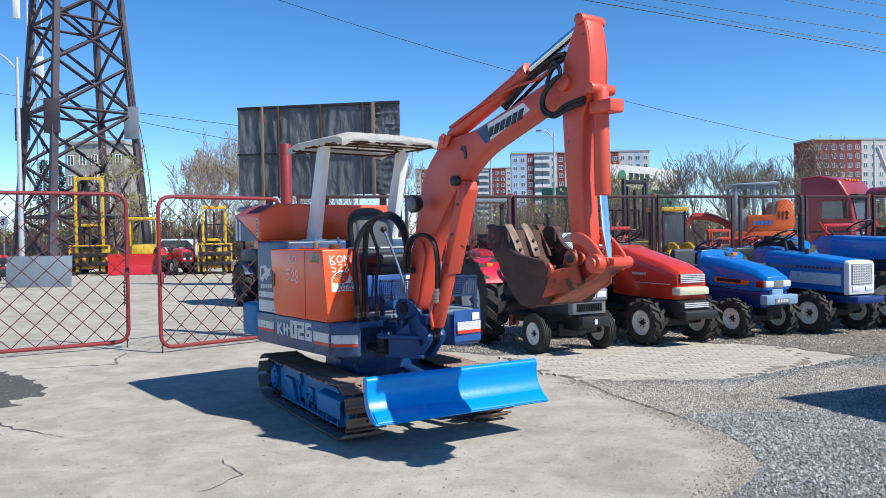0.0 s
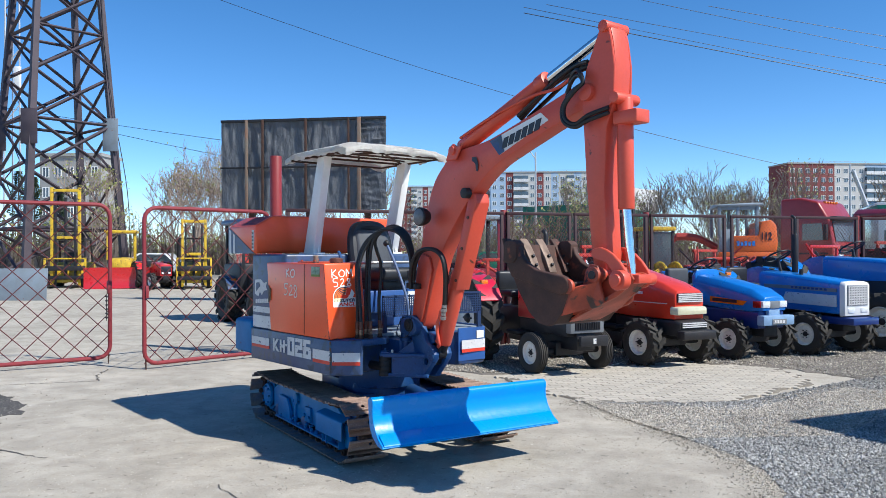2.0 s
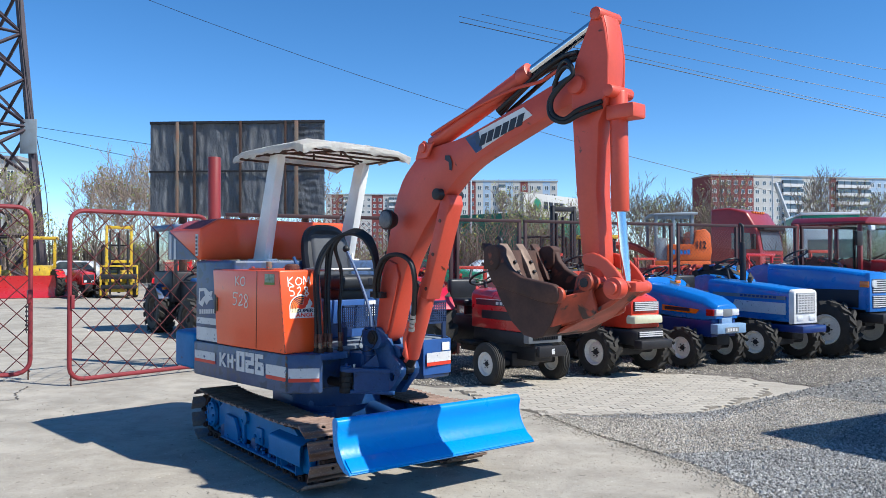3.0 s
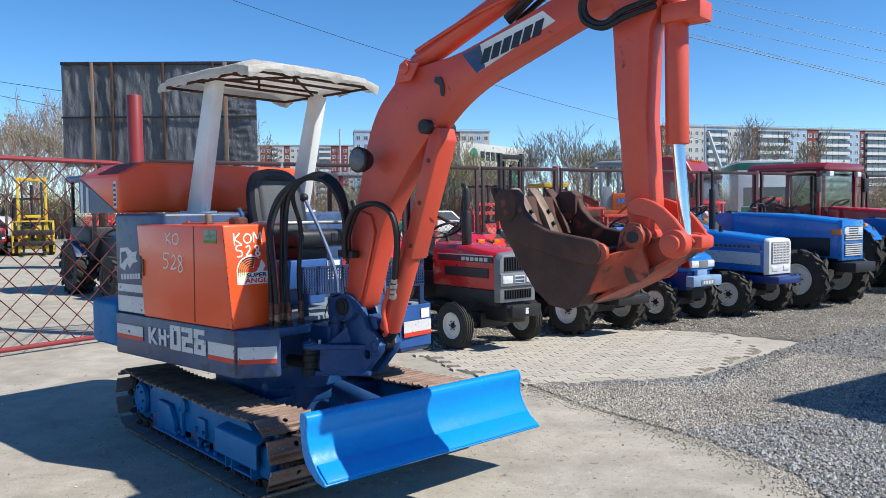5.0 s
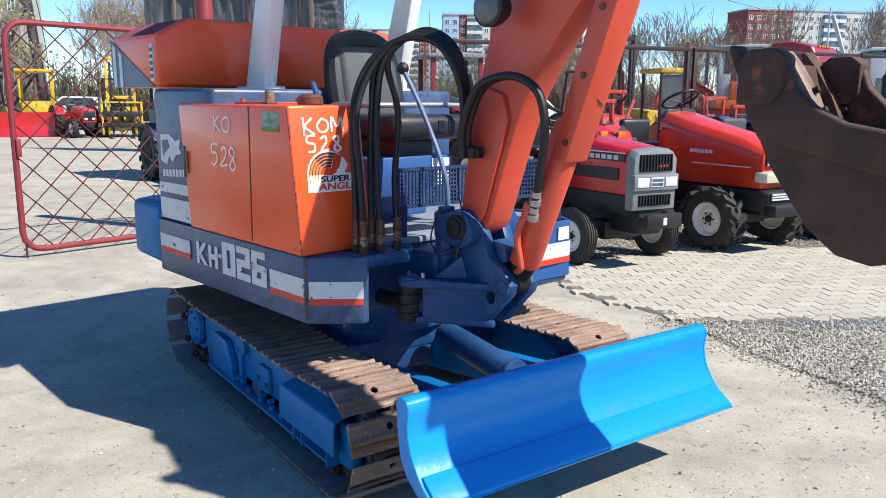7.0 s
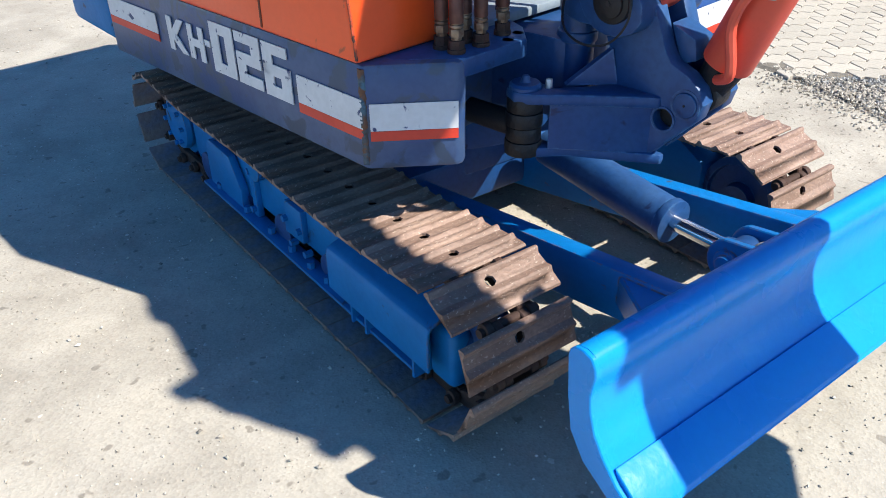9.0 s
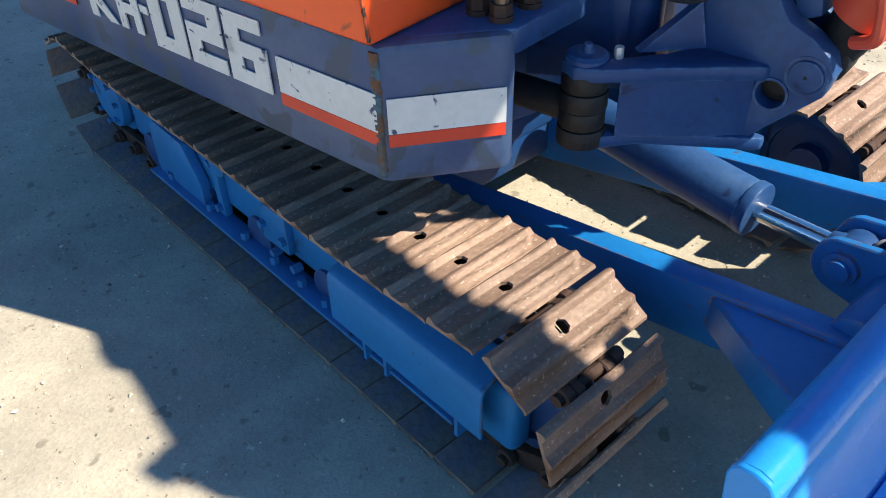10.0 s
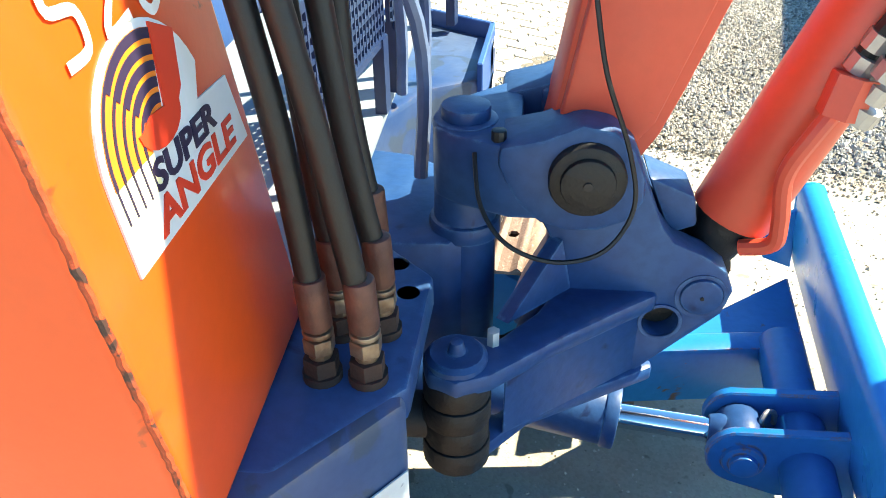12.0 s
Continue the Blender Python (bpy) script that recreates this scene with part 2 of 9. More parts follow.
HOUSEWHITE = material("pale_panel_facade", (0.48, 0.475, 0.46, 1), 0.85, second=(0.38, 0.375, 0.36, 1), amount=0.5, scale=0.3, fine=3, fine_amount=0.1, bump=0.02)
HOUSEMAROON = material("maroon_panel_facade", lin(122, 62, 62), 0.85, second=lin(104, 54, 54), amount=0.5, scale=0.3, fine=3, fine_amount=0.1, bump=0.02)
HOUSEBLUE = material("light_blue_panel_facade", lin(156, 178, 200), 0.85, second=lin(136, 160, 184), amount=0.5, scale=0.3, fine=3, fine_amount=0.1, bump=0.02)
HOUSEGREY = material("grey_panel_facade", lin(150, 150, 148), 0.85, second=lin(130, 130, 128), amount=0.5, scale=0.3, fine=3, fine_amount=0.1, bump=0.02)
BARK = material("bark", lin(124, 110, 98), 0.9, second=lin(88, 78, 70), amount=0.6, scale=4, fine_amount=0.3, bump=0.4, bump_scale=30)
TWIG = material("bare_twigs", lin(156, 138, 126), 0.9, second=lin(122, 106, 96), amount=0.6, scale=2, fine_amount=0.2, bump=0.0)
LEAF = material("spring_leaves", lin(120, 138, 60), 0.7, second=lin(86, 104, 46), amount=0.7, scale=1.5, fine_amount=0.2, bump=0.0)
PINE = material("dark_needles", lin(50, 66, 44), 0.8, second=lin(34, 48, 34), amount=0.7, scale=2, fine_amount=0.2, bump=0.0)
GREEN = material("green_sheet_paint", lin(24, 120, 92), 0.4, second=lin(20, 100, 78), amount=0.4, fine_amount=0.08, bump=0.02)
AMBER = material("amber_lens", lin(226, 120, 24), 0.2, second=lin(200, 96, 20), amount=0.3, fine_amount=0.05, bump=0.05, coat=0.6)
LENSRED = material("red_lens", lin(150, 16, 20), 0.2, second=lin(120, 12, 16), amount=0.3, fine_amount=0.05, bump=0.05, coat=0.6)
CAR_WHITE = material("white_car_paint", (0.72, 0.73, 0.74, 1), 0.25, second=(0.62, 0.63, 0.64, 1), amount=0.3, fine_amount=0.02, bump=0.0, coat=0.5)
PIPE = material("gate_post_paint", lin(140, 46, 44), 0.45, second=lin(112, 36, 38), amount=0.5, scale=3, fine_amount=0.12, bump=0.08)
CLEAR = glass("cab_glass")

# ---- mesh helpers ----
I4 = Matrix.Identity(4)


def mesh_of(name, bm, mat, smooth=30):
    me = bpy.data.meshes.new(name)
    bmesh.ops.recalc_face_normals(bm, faces=bm.faces[:])
    bm.to_mesh(me)
    bm.free()
    me.materials.append(mat)
    if smooth:
        me.polygons.foreach_set("use_smooth", [True] * len(me.polygons))
        me.set_sharp_from_angle(angle=radians(smooth))
    return me


def part(name, bm, mat, parent, label="", m=None, smooth=30):
    ob = new(name, bm if isinstance(bm, bpy.types.Mesh) else mesh_of(name, bm, mat, smooth))
    ob.parent = parent
    if m is not None:
        ob.matrix_local = m
    if label:
        tagged(ob, label)
    return ob


def thing(name, label, category, m=I4, group="", kind=""):
    ob = new(name)
    ob.matrix_world = m
    ob.empty_display_size = 0.2
    return tagged(ob, label, category, group, kind)


def solo(name, bm, mat, label, category, m=I4, group="", kind="", smooth=30):
    ob = new(name, mesh_of(name, bm, mat, smooth))
    ob.matrix_world = m
    return tagged(ob, label, category, group, kind)


def B():
    return bmesh.new()


def bevel(bm, geom_edges, w, seg=2):
    if w > 0:
        bmesh.ops.bevel(bm, geom=geom_edges, offset=w, offset_type="OFFSET", segments=seg, profile=0.5, affect="EDGES", clamp_overlap=True)


def merge(bm, other):
    me = bpy.data.meshes.new("tmp")
    other.to_mesh(me)
    other.free()
    bm.from_mesh(me)
    bpy.data.meshes.remove(me)
    return bm


def box(bm, x0, x1, y0, y1, z0, z1, w=0.0, seg=2, m=None):
    """A box between limits, edges rounded by w."""
    o = B()
    r = bmesh.ops.create_cube(o, size=1.0, matrix=Matrix.Translation(((x0 + x1) / 2, (y0 + y1) / 2, (z0 + z1) / 2)) @ Matrix.Diagonal((abs(x1 - x0), abs(y1 - y0), abs(z1 - z0), 1)))
    if w:
        bevel(o, o.edges[:], w, seg)
    if m is not None:
        o.transform(m)
    return merge(bm, o)


def prism(bm, pts, lo, hi, axis="y", w=0.0, seg=2, m=None):
    """A polygon in the plane across axis, pushed from lo to hi. axis y: pts are x, z; axis z: x, y; axis x: y, z."""
    o = B()

    def at(p, h):
        return {"y": (p[0], h, p[1]), "z": (p[0], p[1], h), "x": (h, p[0], p[1])}[axis]
    a = [o.verts.new(at(p, lo)) for p in pts]
    b = [o.verts.new(at(p, hi)) for p in pts]
    o.faces.new(a)
    o.faces.new(b)
    for i in range(len(pts)):
        j = (i + 1) % len(pts)
        o.faces.new((a[i], a[j], b[j], b[i]))
    bmesh.ops.recalc_face_normals(o, faces=o.faces[:])
    if w:
        bevel(o, [e for e in o.edges if e.calc_face_angle(0) > radians(25)], w, seg)
    if m is not None:
        o.transform(m)
    return merge(bm, o)


def holed(bm, pts, centre, r, lo, hi, w=0.0):
    """A plate across y with a round hole through it."""
    o = B()
    loops = [pts, [(centre[0] + r * math.cos(a), centre[1] + r * math.sin(a)) for a in np.linspace(0, 2 * math.pi, 29)[:-1]]]
    edges = []
    for lp in loops:
        vs = [o.verts.new((x, lo, z)) for x, z in lp]
        edges += [o.edges.new((vs[i], vs[(i + 1) % len(vs)])) for i in range(len(vs))]
    bmesh.ops.triangle_fill(o, edges=edges, use_beauty=True)
    ext = bmesh.ops.extrude_face_region(o, geom=o.faces[:])
    bmesh.ops.translate(o, verts=[v for v in ext["geom"] if isinstance(v, bmesh.types.BMVert)], vec=(0, hi - lo, 0))
    bmesh.ops.recalc_face_normals(o, faces=o.faces[:])
    if w:
        bevel(o, [e for e in o.edges if len(e.link_faces) == 2 and e.calc_face_angle(0) > radians(60)], w, 2)
    return merge(bm, o)


def rod(bm, p0, p1, r0, r1=None, n=16, w=0.0):
    """A round bar between two points."""
    p0, p1 = Vector(p0), Vector(p1)
    o = B()
    d = p1 - p0
    bmesh.ops.create_cone(o, cap_ends=True, segments=n, radius1=r0, radius2=r0 if r1 is None else r1, depth=d.length,
                          matrix=Matrix.Translation((p0 + p1) / 2) @ d.to_track_quat("Z", "Y").to_matrix().to_4x4())
    if w:
        bevel(o, [e for e in o.edges if e.calc_face_angle(0) > radians(60)], w, 2)
    return merge(bm, o)


def curve_points(pts, per=6):
    """A smooth line through points."""
    pts = [Vector(p) for p in pts]
    out = []
    for i in range(len(pts) - 1):
        a, b, c, d = pts[max(i - 1, 0)], pts[i], pts[i + 1], pts[min(i + 2, len(pts) - 1)]
        for k in range(per):
            t = k / per
            out.append(0.5 * (2 * b + (c - a) * t + (2 * a - 5 * b + 4 * c - d) * t * t + (3 * b - 3 * c + d - a) * t ** 3))
    out.append(pts[-1])
    return out


def tube(bm, pts, r, n=10, per=6, smooth=True, taper=None):
    """A round tube along a line of points."""
    line = curve_points(pts, per) if smooth else [Vector(p) for p in pts]
    rings, up = [], None
    for i, p in enumerate(line):
        d = (line[min(i + 1, len(line) - 1)] - line[max(i - 1, 0)]).normalized()
        if up is None:
            up = d.orthogonal().normalized()
        up = (up - d * up.dot(d)).normalized()
        side = d.cross(up)
        rr = r if taper is None else r + (taper - r) * i / (len(line) - 1)
        rings.append([bm.verts.new(p + rr * (math.cos(2 * math.pi * k / n) * up + math.sin(2 * math.pi * k / n) * side)) for k in range(n)])
    for a, b in zip(rings, rings[1:]):
        for k in range(n):
            bm.faces.new((a[k], a[(k + 1) % n], b[(k + 1) % n], b[k]))
    bm.faces.new(rings[0])
    bm.faces.new(rings[-1])
    return bm


def lathe(bm, prof, n=24, m=None, caps=True):
    """A turned shape about y: prof holds radius, y."""
    o = B()
    rings = [[o.verts.new((r * math.cos(2 * math.pi * k / n), y, r * math.sin(2 * math.pi * k / n))) for k in range(n)] for r, y in prof]
    for a, b in zip(rings, rings[1:]):
        for k in range(n):
            o.faces.new((a[k], a[(k + 1) % n], b[(k + 1) % n], b[k]))
    if caps:
        o.faces.new(rings[0])
        o.faces.new(rings[-1])
    if m is not None:
        o.transform(m)
    return merge(bm, o)


def letters(text, size, depth=0.002, bold=0.0, shear=0.0, width=1.0):
    """Flat letters as a bmesh, standing in x (reading) and z (up), facing -y, starting at the origin."""
    cu = bpy.data.curves.new("letters", "FONT")
    cu.body, cu.size, cu.extrude, cu.offset, cu.shear, cu.resolution_u = text, size, depth, bold, shear, 3
    ob = new("letters", cu)
    dg = bpy.context.evaluated_depsgraph_get()
    me = bpy.data.meshes.new_from_object(ob.evaluated_get(dg))
    bm = B()
    bm.from_mesh(me)
    bpy.data.objects.remove(ob)
    bpy.data.meshes.remove(me)
    bpy.data.curves.remove(cu)
    bm.transform(pose(0, 0, 0, 90, 0, 0) @ Matrix.Diagonal((width, 1, 1, 1)))
    return bm


def stroke(bm, pts, w, y):
    """A hand-drawn line of width w on the plane y, through points x, z."""
    line = curve_points([(p[0], 0, p[1]) for p in pts], 5)
    lo = []
    for i, p in enumerate(line):
        d = (line[min(i + 1, len(line) - 1)] - line[max(i - 1, 0)])
        d = d.normalized() if d.length > 1e-9 else Vector((1, 0, 0))
        s = Vector((-d.z, 0, d.x)) * w / 2
        lo.append((bm.verts.new((p.x + s.x, y, p.z + s.z)), bm.verts.new((p.x - s.x, y, p.z - s.z))))
    for a, b in zip(lo, lo[1:]):
        bm.faces.new((a[0], a[1], b[1], b[0]))
    return bm


# ---- ground ----
rng = random.Random(7)


def ground_material():
    m = bpy.data.materials.new("worn_asphalt")
    m.use_nodes = True
    n, ln = m.node_tree.nodes, m.node_tree.links
    b = n["Principled BSDF"]
    tc = n.new("ShaderNodeTexCoord")

    def nz(scale, detail=6.0, dist=0.0):
        t = n.new("ShaderNodeTexNoise")
        t.inputs["Scale"].default_value, t.inputs["Detail"].default_value, t.inputs["Distortion"].default_value = scale, detail, dist
        ln.new(tc.outputs["Object"], t.inputs["Vector"])
        return t.outputs["Fac"]

    def rampc(sock, stops):
        r = n.new("ShaderNodeValToRGB")
        while len(r.color_ramp.elements) < len(stops):
            r.color_ramp.elements.new(0.5)
        for e, (p, c) in zip(r.color_ramp.elements, stops):
            e.position, e.color = p, (*c, 1)
        ln.new(sock, r.inputs["Fac"])
        return r.outputs["Color"]

    def mix(a, c, fac, mode="MIX"):
        x = n.new("ShaderNodeMix")
        x.data_type, x.blend_type = "RGBA", mode
        ln.new(a, x.inputs[6])
        ln.new(c, x.inputs[7])
        if hasattr(fac, "links"):
            ln.new(fac, x.inputs[0])
        else:
            x.inputs[0].default_value = fac
        return x.outputs[2]

    large = rampc(nz(0.35, 5, 0.4), [(0.3, (0.375, 0.342, 0.286)), (0.5, (0.43, 0.394, 0.332)), (0.72, (0.475, 0.436, 0.37))])
    medium = rampc(nz(4.5, 8, 0.5), [(0.35, (0.78, 0.77, 0.76)), (0.6, (1.0, 1.0, 1.0))])
    col = mix(large, medium, 0.7, "MULTIPLY")
    vor = n.new("ShaderNodeTexVoronoi")
    vor.inputs["Scale"].default_value = 150.0
    ln.new(tc.outputs["Object"], vor.inputs["Vector"])
    grain = rampc(vor.outputs["Color"], [(0.0, (0.78, 0.77, 0.76)), (0.5, (0.97, 0.965, 0.96)), (1.0, (1.10, 1.09, 1.08))])
    col = mix(col, grain, 0.7, "MULTIPLY")
    streak = rampc(nz(1.3, 9, 1.2), [(0.40, (0.84, 0.835, 0.83)), (0.52, (1.0, 1.0, 1.0)), (0.64, (1.07, 1.065, 1.05))])
    col = mix(col, streak, 0.8, "MULTIPLY")
    spots = rampc(nz(16.0, 2), [(0.0, (1, 1, 1)), (0.665, (1, 1, 1)), (0.70, (0.42, 0.40, 0.39))])
    col = mix(col, spots, 0.6, "MULTIPLY")
    pale = rampc(nz(30.0, 2), [(0.0, (0, 0, 0)), (0.70, (0, 0, 0)), (0.74, (0.16, 0.16, 0.15))])
    col = mix(col, pale, 1.0, "ADD")
    ln.new(col, b.inputs["Base Color"])
    b.inputs["Roughness"].default_value = 0.9
    b.inputs["Specular IOR Level"].default_value = 0.3
    bp = n.new("ShaderNodeBump")
    bp.inputs["Strength"].default_value, bp.inputs["Distance"].default_value = 0.22, 0.003
    ln.new(vor.outputs["Distance"], bp.inputs["Height"])
    bp2 = n.new("ShaderNodeBump")
    bp2.inputs["Strength"].default_value, bp2.inputs["Distance"].default_value = 0.4, 0.012
    ln.new(nz(14.0, 10), bp2.inputs["Height"])
    ln.new(bp.outputs["Normal"], bp2.inputs["Normal"])
    ln.new(bp2.outputs["Normal"], b.inputs["Normal"])
    return m


ASPHALT = ground_material()
GRAVELBED = material("gravel_bed", (0.23, 0.218, 0.193, 1), 0.95, second=(0.16, 0.15, 0.132, 1), amount=0.6, scale=18, fine=110, fine_amount=0.7, bump=1.0, bump_scale=45)
PAVER = material("pale_paving_block", (0.47, 0.425, 0.355, 1), 0.9, second=(0.37, 0.33, 0.27, 1), amount=0.7, scale=4, fine=90, fine_amount=0.25, bump=0.3, bump_scale=90, per_object=0.1)
DARKPATCH = material("dark_asphalt_patch", (0.075, 0.07, 0.064, 1), 0.95, second=(0.12, 0.11, 0.1, 1), amount=0.6, scale=5, fine=60, fine_amount=0.7, bump=1.0, bump_scale=40, stain=(0.24, 0.22, 0.2, 1), stain_at=0.60, stain_scale=40)
MUD = material("dirt_with_gravel", (0.22, 0.195, 0.165, 1), 0.95, second=(0.13, 0.115, 0.10, 1), amount=0.8, scale=1.6, fine=50, fine_amount=0.5, bump=0.8, bump_scale=40)
CRACK = material("dark_crack_filler", (0.11, 0.10, 0.088, 1), 0.95, fine_amount=0.2, bump=0.3)

g = B()
xs = [-2500, -400, -90, -30, -8, 0, 8, 30, 90, 400, 2500]
ys = [-2500, -300, -60, -12, 0, 6, 14, 40, 120, 500, 3000]
gv = [[g.verts.new((x, y, 0.0)) for x in xs] for y in ys]
for j in range(len(ys) - 1):
    for i in range(len(xs) - 1):
        g.faces.new((gv[j][i], gv[j][i + 1], gv[j + 1][i + 1], gv[j + 1][i]))
solo("ground", g, ASPHALT, "worn pale grey asphalt yard with cracks and stains", "ground", kind="structure", smooth=0)


def ragged(pts, step=0.12, amp=0.05, seed=1):
    """A closed outline with an uneven edge."""
    r = random.Random(seed)
    out = []
    for i, p in enumerate(pts):
        a, b = Vector(p), Vector(pts[(i + 1) % len(pts)])
        k = max(1, min(60, int((b - a).length / step)))
        for s in range(k):
            q = a.lerp(b, s / k)
            out.append((q.x + r.uniform(-amp, amp), q.y + r.uniform(-amp, amp)))
    return out


def inside(p, poly):
    hit, j = False, len(poly) - 1
    for i in range(len(poly)):
        (xi, yi), (xj, yj) = poly[i], poly[j]
        if (yi > p[1]) != (yj > p[1]) and p[0] < (xj - xi) * (p[1] - yi) / (yj - yi) + xi:
            hit = not hit
        j = i
    return hit


def sheet(name, outline, z, mat, label, category, kind="structure"):
    b = B()
    vs = [b.verts.new((x, y, z)) for x, y in outline]
    ed = [b.edges.new((vs[i], vs[(i + 1) % len(vs)])) for i in range(len(vs))]
    bmesh.ops.triangle_fill(b, edges=ed, use_beauty=True)
    # the edge slopes down into the ground
    area = sum(p[0] * q[1] - q[0] * p[1] for p, q in zip(outline, outline[1:] + outline[:1]))
    turn = 1 if area > 0 else -1
    low_ring = []
    for i, (x, y) in enumerate(outline):
        (ax, ay), (cx, cy) = outline[i - 1], outline[(i + 1) % len(outline)]
        d = Vector((cx - ax, cy - ay)).normalized()
        low_ring.append(b.verts.new((x + turn * d.y * (z + 0.012), y - turn * d.x * (z + 0.012), -0.002)))
    for i in range(len(vs)):
        j = (i + 1) % len(vs)
        b.faces.new((vs[i], vs[j], low_ring[j], low_ring[i]))
    b.normal_update()
    for f in b.faces:
        if f.normal.z < 0:
            f.normal_flip()
    me = bpy.data.meshes.new(name)
    b.to_mesh(me)
    b.free()
    me.materials.append(mat)
    return tagged(new(name, me), label, category, "", kind)


# the loose gravel on the yard, with a curved edge
GRAVEL = [(1.24, 8.80), (1.38, 8.40), (1.62, 7.80), (1.88, 7.20), (2.08, 6.75), (2.16, 6.35), (2.10, 5.85), (1.90, 5.48), (1.66, 5.15), (1.5, 4.4), (1.9, 3.0), (3.5, 1.5), (9.0, 0.5), (16.0, 4.0), (18.0, 12.0),
          (12.0, 13.6), (8.5, 13.0), (6.2, 11.2), (4.6, 10.2), (4.0, 9.75), (2.75, 8.75), (1.5, 8.8)]
sheet("gravel_bed", ragged(GRAVEL, 0.10, 0.035, 3), 0.005, GRAVELBED, "bed of loose grey gravel over the asphalt", "gravel")
# the rough dirt strip under the row of tractors and along the fence
DIRT = [(-2.4, 12.3), (-0.9, 11.0), (0.3, 10.45), (0.62, 10.45), (2.7, 11.55), (3.95, 11.15), (4.6, 10.2), (6.2, 11.2), (8.5, 13.0), (12, 13.6), (18, 14.5), (22, 22), (8, 17.5), (0, 13.9)]
sheet("dirt_strip", ragged(DIRT, 0.15, 0.06, 5), 0.009, MUD, "rough dirt and gravel strip under parked tractors", "dirt")
sheet("dark_patch", ragged([(-7.5, 9.6), (-5.2, 9.3), (-4.6, 8.85), (-4.1, 8.3), (-3.95, 8.0), (-4.15, 7.75), (-3.9, 7.6), (-4.2, 7.3), (-5.5, 7.0), (-7.5, 7.2)], 0.1, 0.05, 9), 0.004, DARKPATCH, "dark damp patch of broken asphalt", "asphalt patch")
PAVE_IN = [(0.52, 10.26), (0.68, 9.62), (0.93, 9.16), (1.20, 8.82), (1.42, 8.68), (2.58, 8.72), (3.90, 9.84), (3.96, 11.0), (2.72, 11.42)]
sheet("paving_bed", ragged(PAVE_IN, 0.15, 0.03, 4), 0.0142, material("joint_sand", (0.20, 0.175, 0.14, 1), 0.95, fine_amount=0.4, bump=0.5), "sandy bed under concrete paving blocks", "paving bed")


def crack(pts, w, seed):
    r = random.Random(seed)
    b = B()
    line = []
    for (x0, y0), (x1, y1) in zip(pts, pts[1:]):
        k = max(2, int(math.hypot(x1 - x0, y1 - y0) / 0.06))
        line += [Vector((x0 + (x1 - x0) * i / k + r.uniform(-0.02, 0.02), y0 + (y1 - y0) * i / k + r.uniform(-0.02, 0.02), 0.004)) for i in range(k)]
    prev = None
    for i, p in enumerate(line):
        d = (line[min(i + 1, len(line) - 1)] - line[max(i - 1, 0)]).normalized()
        s = Vector((-d.y, d.x, 0)) * w * r.uniform(0.3, 1.0) * min(1, 4 * (1 - i / len(line)) + 0.1)
        cur = (b.verts.new(p + s), b.verts.new(p - s))
        if prev:
            b.faces.new((prev[0], prev[1], cur[1], cur[0]))
        prev = cur
    return solo("crack", b, CRACK, "thin dark crack in the asphalt", "crack", group="asphalt cracks", kind="structure", smooth=0)


crack([(-4.45, 10.7), (-4.35, 10.2), (-4.12, 9.83), (-4.8, 9.6), (-5.2, 9.45)], 0.012, 1)
crack([(-4.3, 7.3), (-3.62, 6.9), (-3.4, 6.72), (-3.19, 6.63), (-2.88, 6.5)], 0.012, 2)
crack([(-2.9, 6.5), (-2.75, 6.48)], 0.008, 3)
crack([(-3.6, 4.6), (-2.2, 4.75), (-1.2, 4.6), (-0.2, 4.55), (0.4, 4.3)], 0.008, 5)
crack([(-1.4, 5.9), (-1.15, 5.6), (-1.3, 5.2)], 0.006, 6)


def stones(name, spots, mat, label, size, seed, z=0.006):
    """Many small angular stones as one body."""
    r = np.random.RandomState(seed)
    n = len(spots)
    base = np.array([(1, 0, 0), (-1, 0, 0), (0, 1, 0), (0, -1, 0), (0, 0, 1), (0, 0, -1)], float)
    faces = np.array([(0, 2, 4), (2, 1, 4), (1, 3, 4), (3, 0, 4), (2, 0, 5), (1, 2, 5), (3, 1, 5), (0, 3, 5)])
    v = base[None] * (1 + r.uniform(-0.35, 0.35, (n, 6, 1)))
    v = v * (size * r.uniform(0.45, 1.25, (n, 1, 1)) ** 1.0) * r.uniform(0.6, 1.0, (n, 1, 3))
    ang = r.uniform(0, 6.283, n)
    c, s = np.cos(ang), np.sin(ang)
    x = v[:, :, 0] * c[:, None] - v[:, :, 1] * s[:, None]
    y = v[:, :, 0] * s[:, None] + v[:, :, 1] * c[:, None]
    tilt = r.uniform(-0.6, 0.6, n)
    zz = v[:, :, 2] * 0.8 + x * np.sin(tilt)[:, None]
    v = np.stack([x, y, zz], -1)
    v += np.array([(p[0], p[1], z + size * 0.25) for p in spots])[:, None]
    me = bpy.data.meshes.new(name)
    me.from_pydata(v.reshape(-1, 3).tolist(), [], (faces[None] + 6 * np.arange(n)[:, None, None]).reshape(-1, 3).tolist())
    me.materials.append(mat)
    return tagged(new(name, me), label, "gravel", "", "stuff")


